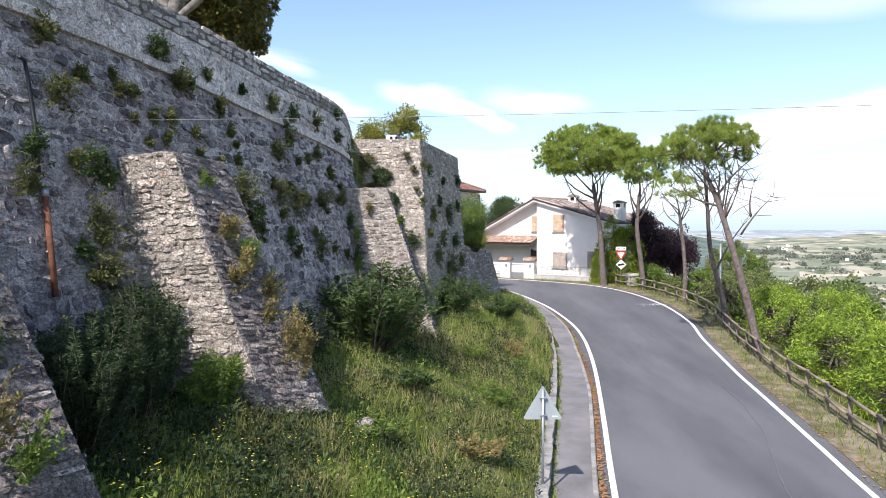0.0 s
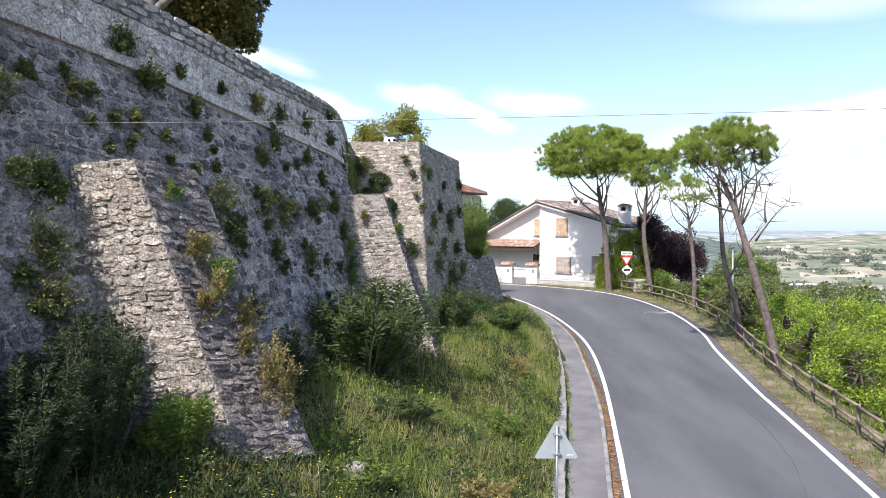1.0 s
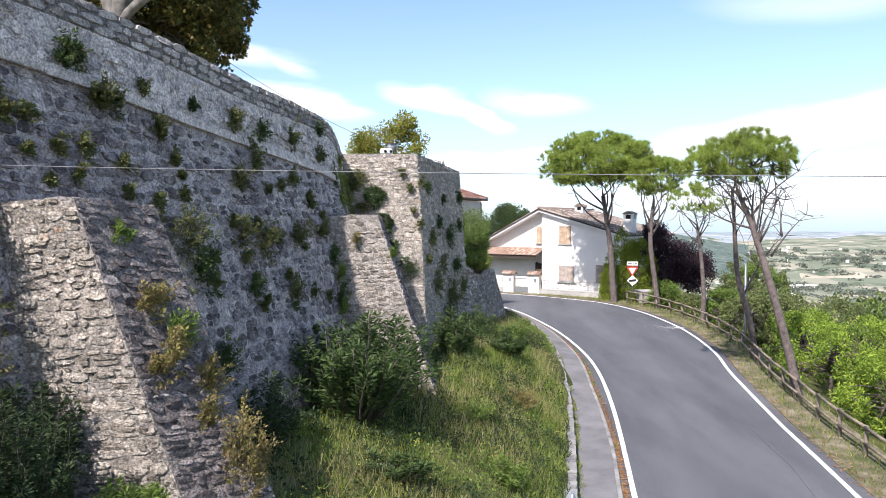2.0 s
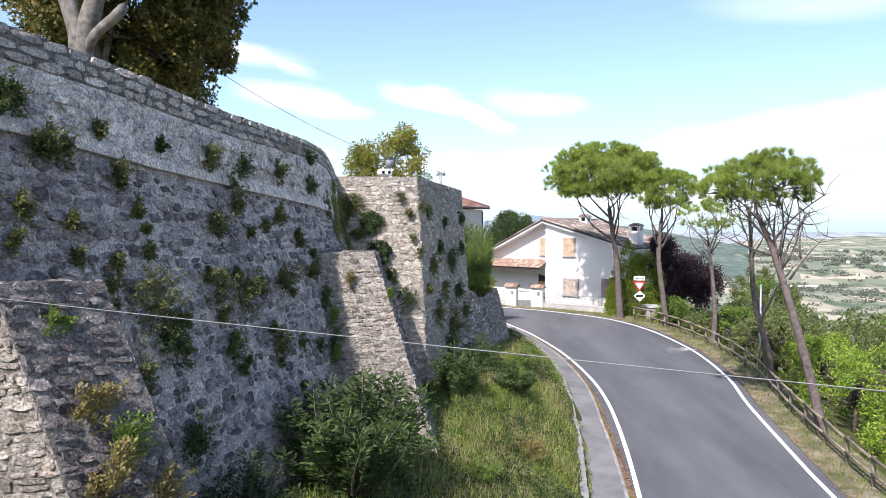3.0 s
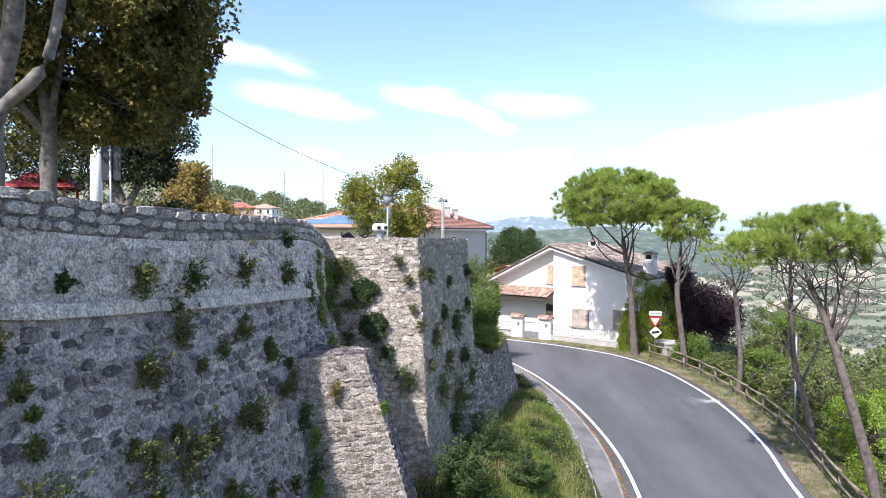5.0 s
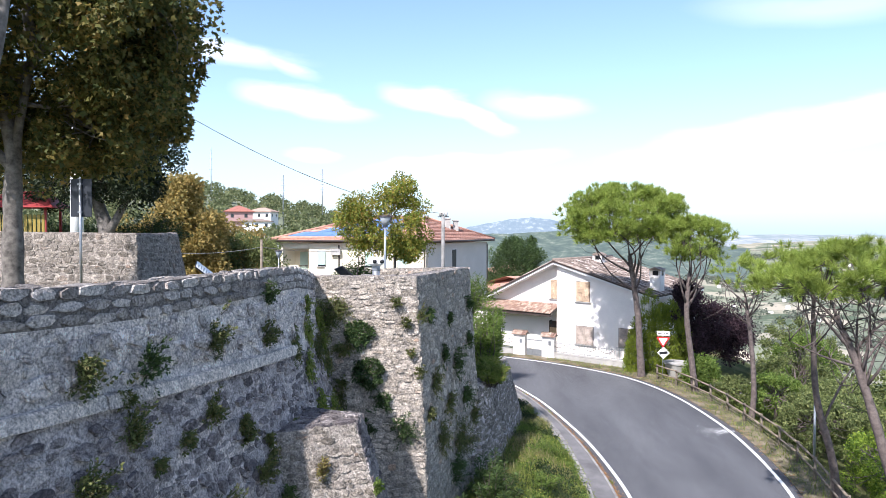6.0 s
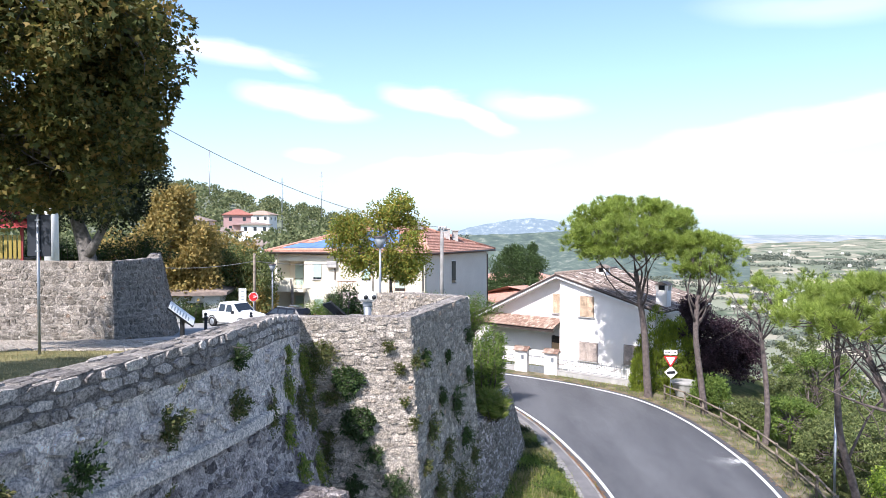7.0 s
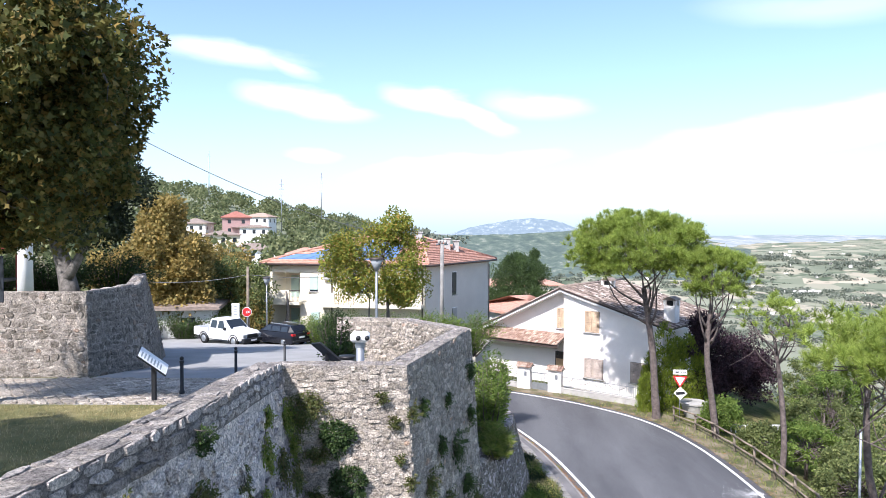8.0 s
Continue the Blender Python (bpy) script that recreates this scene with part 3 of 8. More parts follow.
def land(x, y):
    """The height of the ground."""
    x, y = np.asarray(x, float), np.asarray(y, float)
    dl, yl = side_of(LEFT, x, y)
    dr, yr = side_of(RIGHT, x, y)
    de, _ = side_of(EDGE, x, y)
    base = road_z(y)
    lift = np.clip((-dl - 1.55) / np.clip(0.18 * (48 - y), 2.0, 6.0), 0, 1)
    verge = base + 0.25 + (foot_z(y) - base - 0.25) * lift ** 0.85
    z = np.where(dl < -1.5, verge, base - 0.14)
    # beyond the outer edge of the road the hill falls away
    d = np.maximum(dr, 0)
    fall = np.interp(d, [0, 0.6, 1.2, 2.4, 6, 20, 60, 150, 500, 1200, 2600, 4700], [-0.14, -0.14, -0.10, -0.14, -1.6, -7, -22, -50, -120, -150, -110, -38])
    plateau = np.clip(1 - np.hypot((x - 13) / 17, (y - 70) / 15) ** 6, 0, 1)
    outer = base + fall * (1 - plateau * (y > 54))
    z = np.where(dr > 0, outer, z)
    beyond = np.clip((y - 66) / 8, 0, 1) * np.clip((2 - x) / 8, 0, 1)
    flat = np.clip((900 - np.hypot(x, y)) / 300, 0, 1)
    z = np.where((dr > 0), z * (1 - beyond * flat) + terrace_z(y) * beyond * flat, z)
    # the walled terrace
    inside = np.clip((-de - 0.15) / 0.5, 0, 1) * (x < 1.2) * (y < 69)
    z = z * (1 - inside) + terrace_z(y) * inside
    # the built-up hill and the rolling country
    r = np.hypot(x, y)
    hill = 30 * np.exp(-(((x + 175) / 112) ** 2 + ((y - 390) / 130) ** 2))
    z = z + hill * np.clip((r - 90) / 120, 0, 1)
    roll = np.sin(x / 310 + 1.3) * np.cos(y / 270) + 0.6 * np.sin(x / 140 + y / 190) + 0.35 * np.sin(x / 61 - y / 83)
    return z + roll * 14 * np.clip((r - 300) / 900, 0, 1)


def lie(x, y):
    return float(land(np.array([x]), np.array([y]))[0])


def spread(a, b, step, lo, hi, grow=1.13):
    core = list(np.arange(a, b + 1e-6, step))
    s, v = step, core[-1]
    while v < hi:
        s *= grow
        v += s
        core.append(v)
    s, v = step, core[0]
    while v > lo:
        s *= grow
        v -= s
        core.insert(0, v)
    return np.array(core)


def sheet(name, gx, gy, height, mat, keep=None, kind="structure", label="", category=""):
    X, Y = np.meshgrid(gx, gy)
    Z = height(X, Y)
    n = len(gx)
    ok = np.ones(X.shape, bool) if keep is None else keep(X, Y)
    vs = np.stack([X.ravel(), Y.ravel(), Z.ravel()], 1)
    fs = [(j * n + i, j * n + i + 1, (j + 1) * n + i + 1, (j + 1) * n + i) for j in range(len(gy) - 1) for i in range(n - 1) if ok[j, i]]
    ob = mesh(name, vs, fs, mat, smooth=True)
    return tagged(ob, label, category, kind=kind)


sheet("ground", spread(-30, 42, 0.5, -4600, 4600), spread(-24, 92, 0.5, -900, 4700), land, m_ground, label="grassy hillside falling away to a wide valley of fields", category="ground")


def ribbon(name, a, b, za, zb, mat, label, category, thick=0.15):
    """A band between two lines of equal count, with a skirt."""
    n = len(a)
    vs = [(*p, z) for p, z in zip(a, za)] + [(*p, z) for p, z in zip(b, zb)] + [(*p, z - thick) for p, z in zip(a, za)] + [(*p, z - thick) for p, z in zip(b, zb)]
    fs = []
    for i in range(n - 1):
        fs += [(i, n + i, n + i + 1, i + 1), (i, i + 1, 2 * n + i + 1, 2 * n + i), (n + i, 3 * n + i, 3 * n + i + 1, n + i + 1)]
    return tagged(mesh(name, vs, fs, mat), label, category, kind="structure")


def resample(line, n):
    s = np.concatenate([[0], np.cumsum(np.hypot(*np.diff(line[:, :2], axis=0).T))])
    at = np.linspace(0, s[-1], n)
    return np.stack([np.interp(at, s, line[:, i]) for i in range(2)], 1)


NR = 260
la, ra = resample(offset(LEFT, -0.42), NR), resample(offset(RIGHT, 0.45), NR)
# the carriageway, in lanes so that it follows the slope
lanes = [la + (ra - la) * k / 24 for k in range(25)]
vs, fs = [], []
for k, ln in enumerate(lanes):
    crown = 0.03 * (1 - ((k - 12) / 12) ** 2)
    vs += [(*p, float(road_z(p[1])) + crown) for p in ln]
for k in range(24):
    fs += [(k * NR + i, (k + 1) * NR + i, (k + 1) * NR + i + 1, k * NR + i + 1) for i in range(NR - 1)]
road = tagged(mesh("road", vs, fs, m_asphalt, smooth=True), "grey asphalt road climbing in a bend below the rampart", "road", kind="structure")


for nm, line in (("edge_line", LEFT), ("edge_line", RIGHT)):
    a, b = offset(line, -0.075), offset(line, 0.075)
    tagged(ribbon(nm, a, b, road_z(a[:, 1]) + 0.024, road_z(b[:, 1]) + 0.024, m_white, "white painted line along the road's edge", "road marking", 0.012))
# ---- ramparts ----
def along(line):
    s = np.concatenate([[0], np.cumsum(np.hypot(*np.diff(line, axis=0).T))])
    t = np.gradient(line, axis=0)
    t /= np.linalg.norm(t, axis=1)[:, None]
    return s, np.stack([t[:, 1], -t[:, 0]], 1)


def battered(line, top, batter, steep=0.0, above=0.23):
    """A map from metres along, height and metres proud to a place on a leaning wall's face; its upmost steep metres lean by above."""
    s, n = along(line)
    zt = np.array([top(y) for y in line[:, 1]])

    def f(a, z, out):
        x, y = np.interp(a, s, line[:, 0]), np.interp(a, s, line[:, 1])
        nx, ny, z1 = np.interp(a, s, n[:, 0]), np.interp(a, s, n[:, 1]), np.interp(a, s, zt)
        d = z1 - z
        o = out + above * min(d, steep) + batter * max(d - steep, 0.0)
        return (x + nx * o, y + ny * o, z)
    return f, s[-1], lambda a: float(np.interp(a, s, zt)), lambda a: float(np.interp(a, s, line[:, 1]))


def patch(c00, c10, c11, c01):
    """A map over a four-cornered face: across, up (both in metres) and proud."""
    c00, c10, c11, c01 = [np.array(c, float) for c in (c00, c10, c11, c01)]
    w = (np.linalg.norm(c10 - c00) + np.linalg.norm(c11 - c01)) / 2
    h = (np.linalg.norm(c01 - c00) + np.linalg.norm(c11 - c10)) / 2
    n = np.cross(c10 - c00, c01 - c00)
    n /= np.linalg.norm(n)

    def f(a, b, out):
        u, v = a / w, b / h
        return tuple((c00 * (1 - u) + c10 * u) * (1 - v) + (c01 * (1 - u) + c11 * u) * v + n * out)
    return f, w, h


def one_stone(f, a0, a1, b0, b1, proud, rnd, sides=8, wild=0.25):
    """A rough stone on the face: a ring in the joint, a shoulder and a split, slanting front."""
    ca, cb, ra, rb = (a0 + a1) / 2, (b0 + b1) / 2, (a1 - a0) / 2, (b1 - b0) / 2
    turn = rnd.uniform(-wild, wild)
    ta, tb = rnd.uniform(-0.5, 0.5) * proud / ra, rnd.uniform(-0.5, 0.5) * proud / rb
    jit = 0.12 + 0.2 * min(wild, 0.8)
    outer, inner = [], []
    for k in range(sides):
        w = 2 * math.pi * (k + 0.5) / sides + rnd.uniform(-0.3, 0.3)
        c, s = math.cos(w), math.sin(w)
        g = (abs(c) ** 6 + abs(s) ** 6) ** (-1 / 6) * rnd.uniform(1 - jit, 1.05)
        x, y = c * g * ra, s * g * rb
        x, y = x - turn * y * 0.8, y + turn * x * 0.3
        outer.append(f(ca + x, cb + y, -0.03))
        q = rnd.uniform(0.84, 0.96)
        inner.append(f(ca + x * q, cb + y * q, proud * rnd.uniform(0.7, 1.1) + ta * x + tb * y))
    x, y = rnd.uniform(-0.4, 0.4) * ra, rnd.uniform(-0.4, 0.4) * rb
    return outer + inner + [f(ca + x, cb + y, proud * rnd.uniform(0.75, 1.35))]


RING = [(k, (k + 1) % 8, 8 + (k + 1) % 8, 8 + k) for k in range(8)] + [(8 + k, 8 + (k + 1) % 8, 16) for k in range(8)]


def coursing(a_max, low, high, rnd, size, lengths, skip=0.0, foot=None):
    """Stone spans of an irregularly coursed face."""
    b = low
    while b < high:
        h = rnd.uniform(*size)
        a = -rnd.uniform(0, 0.3)
        while a < a_max:
            w = rnd.uniform(*lengths)
            j = rnd.uniform(-0.05, 0.05)
            if rnd.random() >= skip and a + w > 0 and a < a_max:
                if rnd.random() < 0.16 and h > 0.14:
                    yield max(a, 0) + 0.01, min(a + w, a_max) - 0.01, b + j + 0.008, b + j + h * 0.48
                    yield max(a, 0) + 0.01, min(a + w, a_max) - 0.01, b + j + h * 0.52, b + j + h
                else:
                    yield max(a, 0) + 0.01, min(a + w, a_max) - 0.01, b + j + 0.008, b + j + h * rnd.uniform(0.92, 1.06)
            a += w
        b += h


def stone_mesh(name, f, spans, proud, mat, parent, rnd, label="", single=None, wild=0.25):
    """Stones on a face; up to 300 of those that single() picks are pieces of their own."""
    vs, fs, alone = [], [], 0
    for a0, a1, b0, b1 in spans:
        if a1 - a0 < 0.05:
            continue
        pts = one_stone(f, a0, a1, b0, b1, rnd.uniform(*proud), rnd, wild=wild)
        if single and alone < 300 and single(a0, b0):
            alone += 1
            new("stone", data_of("stone", pts, RING, mat)).parent = parent
            continue
        n = len(vs)
        vs += pts
        fs += [tuple(i + n for i in q) for q in RING]
    return tagged(mesh("rubble", vs, fs, mat, parent, label), kind="stuff")


def face_grid(name, f, a_max, low, high, mat, parent, rough=0.03, step=0.3, back=0.0):
    """The mortar bed behind the stones, gently uneven; low and high may vary along."""
    na = max(2, int(a_max / step) + 1)
    nb = max(2, int(max(high(a) - low(a) for a in np.linspace(0, a_max, 9)) / step) + 1)
    vs, fs = [], []
    for j in range(nb):
        for i in range(na):
            a = a_max * i / (na - 1)
            b = low(a) + (high(a) - low(a)) * j / (nb - 1)
            edge = 0 if i in (0, na - 1) or j in (0, nb - 1) else 1
            vs.append(f(a, b, back + rough * edge * (0.7 * noise.noise(Vector((a * 1.3, b * 1.3, 3.0))) + 0.6 * noise.noise(Vector((a * 5.1, b * 5.1, 1.0))))))
    for j in range(nb - 1):
        for i in range(na - 1):
            fs.append((j * na + i, j * na + i + 1, (j + 1) * na + i + 1, (j + 1) * na + i))
    return mesh(name, vs, fs, mat, parent)


def coping(line, top, width, mat, parent, rnd, stones=290, lift=0.0, rows=3):
    """Flat rounded stones along a wall's top, each a piece of its own."""
    s, n = along(line)
    made, rest_v, rest_f = 0, [], []
    a = s[-1]
    while a > 0.2:
        w = rnd.uniform(0.2, 0.6)
        split_at = [0.0] + sorted(rnd.uniform(0.2, 0.8) * width for _ in range(rows - 1)) + [width]
        for lo, hi in zip(split_at, split_at[1:]):
            if hi - lo < 0.1:
                continue
            m = a - w / 2
            x, y = np.interp(m, s, line[:, 0]), np.interp(m, s, line[:, 1])
            nx, ny = np.interp(m, s, n[:, 0]), np.interp(m, s, n[:, 1])
            z = top(y) + lift + rnd.uniform(-0.02, 0.02)

            def f(u, v, out):
                return (-ny * u + nx * (0.03 - v), nx * u + ny * (0.03 - v), out)
            pts = one_stone(f, -w / 2 + 0.01, w / 2 - 0.01, lo + 0.008, hi - 0.008, rnd.uniform(0.008, 0.024), rnd)
            for k in range(8):
                pts[k] = (pts[k][0], pts[k][1], -0.06)
            if made < stones:
                ob = new("coping_stone", data_of("coping_stone", pts, RING, mat))
                ob.location = (x, y, z)
                ob.parent = parent
                made += 1
            else:
                k0 = len(rest_v)
                rest_v += [(p[0] + x, p[1] + y, p[2] + z) for p in pts]
                rest_f += [tuple(i + k0 for i in q) for q in RING]
        a -= w
    if rest_v:
        tagged(mesh("coping", rest_v, rest_f, mat, parent), kind="stuff")


def shell(name, line, top, thick, low, mat, parent):
    """The wall's top and its inner side."""
    inner = offset(line, -thick)
    n = len(line)
    vs = [(*p, top(p[1]) - 0.02) for p in line] + [(*q, top(p[1]) - 0.02) for p, q in zip(line, inner)] + [(*q, low) for q in inner]
    fs = []
    for i in range(n - 1):
        fs += [(i, i + 1, n + i + 1, n + i), (n + i, n + i + 1, 2 * n + i + 1, 2 * n + i)]
    return mesh(name, vs, fs, mat, parent)


def cordon_z(y):
    return float(np.interp(y, [-20, 11, 13, 15, 17.7, 20.5, 24.5, 28, 31], [11.0, 9.75, 9.6, 9.43, 9.15, 8.95, 8.72, 8.5, 8.3]))


rnd = random.Random(4)
rampart = thing("wall_rampart", Matrix(), "tall leaning rubble-stone rampart, dark and stained, pale above its string course", "rampart", kind="structure")
main_line = MAIN[:, :2]
f, L, ztop, y_at = battered(main_line, lambda y: float(MAIN_Z(y)), 0.235, 1.4, 0.09)
F_MAIN, S_MAIN = f, along(main_line)[0]
face_grid("lower_face", f, L, lambda a: float(foot_z(y_at(a))) - 1.2, lambda a: cordon_z(y_at(a)), m_mortar, rampart, 0.03, 0.13)
face_grid("upper_face", f, L, lambda a: cordon_z(y_at(a)), lambda a: ztop(a) - 0.5, m_render, rampart, 0.05, 0.11)
face_grid("parapet_bed", f, L, lambda a: ztop(a) - 0.5, ztop, m_bed, rampart, 0.015, 0.16)
spans = [q for q in coursing(L, 1.8, 9.8, rnd, (0.11, 0.29), (0.13, 0.46), 0.14) if q[0] > 8 and q[3] < cordon_z(y_at(q[0])) - 0.08 and q[2] > foot_z(y_at(q[0])) - 0.6]
stone_mesh("stone", f, spans, (0.012, 0.055), m_stone, rampart, rnd, "", lambda a, b: 12.2 < y_at(a) < 16.4 and b > 5.0, 0.7)
spans = [q for q in coursing(L, 8.2, 10.7, rnd, (0.12, 0.34), (0.14, 0.5), 0.12) if q[0] > 12 and q[2] > cordon_z(y_at(q[0])) + 0.12 and q[3] < ztop(q[0]) - 0.5]
stone_mesh("stone", f, spans, (0.005, 0.075), m_render, rampart, rnd, "", None, 0.9)
for row in range(3):
    spans, a = [], 12.0
    while a < L:
        w = rnd.uniform(0.2, 0.6)
        z = ztop(a) - 0.5 + row * 0.17 + rnd.uniform(-0.02, 0.02)
        spans.append((a + 0.01, min(a + w, L) - 0.01, z, z + rnd.uniform(0.14, 0.175)))
        a += w
    stone_mesh("stone", f, spans, (0.02, 0.05), m_parapet, rampart, rnd, "", None, 0.12)
shell("core", main_line, lambda y: float(MAIN_Z(y)), 0.62, 8.0, m_palemortar, rampart)
coping(main_line, lambda y: float(MAIN_Z(y)) - 0.02, 0.64, m_cap, rampart, rnd)

# string course, a flat dressed band with a sloping top, in lengths
cordon = thing("string_course", Matrix(), "pale dressed-stone string course running along the rampart", "string course", kind="structure")
BAND = ((-0.05, 0.115), (0.095, 0.100), (0.105, 0.092), (0.11, 0.07), (0.108, -0.085), (0.10, -0.098), (-0.05, -0.10))
a = 10.0
while a < L - 5.0:
    w = rnd.uniform(0.7, 1.5)
    vs, tilt, push = [], rnd.uniform(-0.012, 0.012), rnd.uniform(-0.012, 0.01)
    for e, q in enumerate((a, a + w - rnd.uniform(0.008, 0.025))):
        z = cordon_z(y_at(q)) + (tilt if e else -tilt)
        vs += [f(q, z + h + rnd.uniform(-0.006, 0.006), o + push) for o, h in BAND]
    fs = [(k, k + 1, 8 + k, 7 + k) for k in range(6)] + [tuple(range(7)), tuple(range(13, 6, -1))]
    mesh("dressed_stone", vs, fs, m_cordon, cordon)
    a += w


def masonry(name, corners, label, group, seed, facing=None):
    """A sloping buttress: four corners of the top and four of the foot, as front-wall, front-outer, back-outer, back-wall."""
    rnd = random.Random(seed)
    t, b = corners[:4], corners[4:]
    ob = thing(name, Matrix(), label, "buttress", group, "structure")
    # front in the paler facing, the other three faces in darker stone
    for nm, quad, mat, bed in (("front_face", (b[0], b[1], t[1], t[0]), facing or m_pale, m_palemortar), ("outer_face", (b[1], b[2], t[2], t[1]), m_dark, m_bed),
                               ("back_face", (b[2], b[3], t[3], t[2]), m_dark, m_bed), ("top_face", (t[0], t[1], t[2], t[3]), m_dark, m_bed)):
        g, w, h = patch(*quad)
        face_grid(nm, g, w, lambda a: 0.0, lambda a, h=h: h, bed, ob, 0.02, 0.25)
        small = (0.07, 0.17) if nm != "top_face" else (0.15, 0.3)
        spans = [q for q in coursing(w, 0.0, h, rnd, small, (0.10, 0.42), 0.07) if q[3] < h + 0.05]
        stone_mesh("stone", g, spans, (0.012, 0.038), mat, ob, rnd, "", (lambda a, b: True) if nm == "front_face" else None, 0.14)
    return ob


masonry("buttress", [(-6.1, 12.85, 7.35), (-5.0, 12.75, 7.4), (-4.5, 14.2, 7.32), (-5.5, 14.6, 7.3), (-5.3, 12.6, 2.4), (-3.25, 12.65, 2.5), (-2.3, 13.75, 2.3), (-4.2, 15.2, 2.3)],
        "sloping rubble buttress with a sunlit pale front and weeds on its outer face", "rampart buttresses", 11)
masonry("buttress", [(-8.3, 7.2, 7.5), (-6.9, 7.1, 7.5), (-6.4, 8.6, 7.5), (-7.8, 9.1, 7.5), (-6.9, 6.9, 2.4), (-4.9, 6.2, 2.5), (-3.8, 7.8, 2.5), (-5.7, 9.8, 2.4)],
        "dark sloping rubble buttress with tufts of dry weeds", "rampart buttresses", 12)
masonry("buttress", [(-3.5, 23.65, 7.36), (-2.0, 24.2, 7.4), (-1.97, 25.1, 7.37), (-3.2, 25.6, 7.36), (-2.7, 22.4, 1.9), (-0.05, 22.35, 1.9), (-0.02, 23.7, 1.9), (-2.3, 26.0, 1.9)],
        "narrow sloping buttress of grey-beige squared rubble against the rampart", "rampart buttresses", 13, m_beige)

# the corner bastion
bastion = thing("wall_bastion", Matrix(), "angular rubble-stone bastion with a pale sunlit face and ivy tufts", "bastion", kind="structure")
rnd = random.Random(21)
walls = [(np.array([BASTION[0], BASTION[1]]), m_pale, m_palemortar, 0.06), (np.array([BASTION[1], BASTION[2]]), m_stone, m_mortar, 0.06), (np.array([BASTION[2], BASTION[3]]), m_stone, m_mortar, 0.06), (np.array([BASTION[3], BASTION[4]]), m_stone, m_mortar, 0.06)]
BAST_Z = lambda y: float(np.interp(y, [30, 38, 43, 46], [9.95, 9.83, 9.5, 9.2]))


def mitred(p0, p1, n0, n1, top, batter):
    """The face between two corners whose leaning edges run along n0 and n1."""
    p0, p1, n0, n1 = [np.array(v, float) for v in (p0, p1, n0, n1)]
    w = np.linalg.norm(p1 - p0)
    n = np.array([(p1 - p0)[1], -(p1 - p0)[0]]) / w

    def g(a, z, out):
        u = a / w
        q = p0 * (1 - u) + p1 * u
        o = (n0 * (1 - u) + n1 * u) * batter * (top(q[1]) - z) + n * out
        return (q[0] + o[0], q[1] + o[1], z)
    return g, w


normals = []
for i in range(4):
    d = np.array(BASTION[i + 1]) - np.array(BASTION[i])
    normals.append(np.array([d[1], -d[0]]) / np.hypot(*d))
edge_n = [normals[0]] + [(a + b) / (1 + a @ b) for a, b in zip(normals, normals[1:])] + [normals[-1]]
for i in range(4):
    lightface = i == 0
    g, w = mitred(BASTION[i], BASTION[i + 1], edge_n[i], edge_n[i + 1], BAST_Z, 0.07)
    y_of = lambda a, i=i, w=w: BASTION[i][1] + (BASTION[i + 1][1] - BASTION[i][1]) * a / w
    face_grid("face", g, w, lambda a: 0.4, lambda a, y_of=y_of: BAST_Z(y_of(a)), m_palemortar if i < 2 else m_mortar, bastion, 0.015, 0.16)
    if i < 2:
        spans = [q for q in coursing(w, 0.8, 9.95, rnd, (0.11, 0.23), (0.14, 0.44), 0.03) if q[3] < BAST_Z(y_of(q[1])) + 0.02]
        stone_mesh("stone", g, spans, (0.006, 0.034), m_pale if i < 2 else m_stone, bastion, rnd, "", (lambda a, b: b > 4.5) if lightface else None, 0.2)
    # inner side of the parapet
    ins = np.array([BASTION[i], BASTION[i + 1]]) - normals[i] * 0.6
    c = [(*ins[1], 7.0), (*ins[0], 7.0), (*ins[0], BAST_Z(ins[0][1])), (*ins[1], BAST_Z(ins[1][1]))]
    g2, w2, h2 = patch(*c)
    face_grid("inner_face", g2, w2, lambda a: 0.0, lambda a: h2, m_palemortar, bastion, 0.03)
    stone_mesh("stone", g2, [q for q in coursing(w2, 0.0, h2, rnd, (0.13, 0.24), (0.2, 0.45), 0.05) if q[3] < h2], (0.02, 0.05), m_pale, bastion, rnd)
    shell("core", np.array([BASTION[i], BASTION[i + 1]]), BAST_Z, 0.6, 8.5, m_palemortar, bastion)
    coping(np.array([BASTION[i], BASTION[i + 1]]), lambda y: BAST_Z(y) - 0.02, 0.62, m_cap, bastion, rnd, 75)

# low retaining wall below the bastion
LOW = spline([(0.1, 35.8), (1.35, 38.6), (2.5, 43.5), (3.15, 46.3), (3.0, 48.0), (1.5, 50.5), (-2, 54)], 0.3)
LOW_Z = lambda y: float(np.interp(y, [34, 38, 43, 46.5, 48, 54], [5.2, 5.0, 4.65, 4.4, 4.3, 4.3]))
low_wall = thing("wall_low", Matrix(), "lower leaning retaining wall of grey rubble at the bastion's foot", "retaining wall", kind="structure")
f2, L2, zt2, y2 = battered(LOW, LOW_Z, 0.27)
face_grid("face", f2, L2, lambda a: 0.5, zt2, m_mortar, low_wall, 0.04)
stone_mesh("stone", f2, [q for q in coursing(L2, 0.8, 5.2, rnd, (0.12, 0.24), (0.16, 0.42), 0.06) if q[3] < zt2(q[1]) + 0.02], (0.015, 0.05), m_beige, low_wall, rnd)
shell("core", LOW, LOW_Z, 0.5, 3.0, m_mortar, low_wall)
coping(LOW, LOW_Z, 0.5, m_cap, low_wall, rnd, 120, 0, 2)
bed = np.array([(-0.6, 36), (0.9, 38.6), (2.1, 43.5), (2.75, 46.2), (2.6, 47.7), (1.2, 50.0), (-2.4, 53.5)])
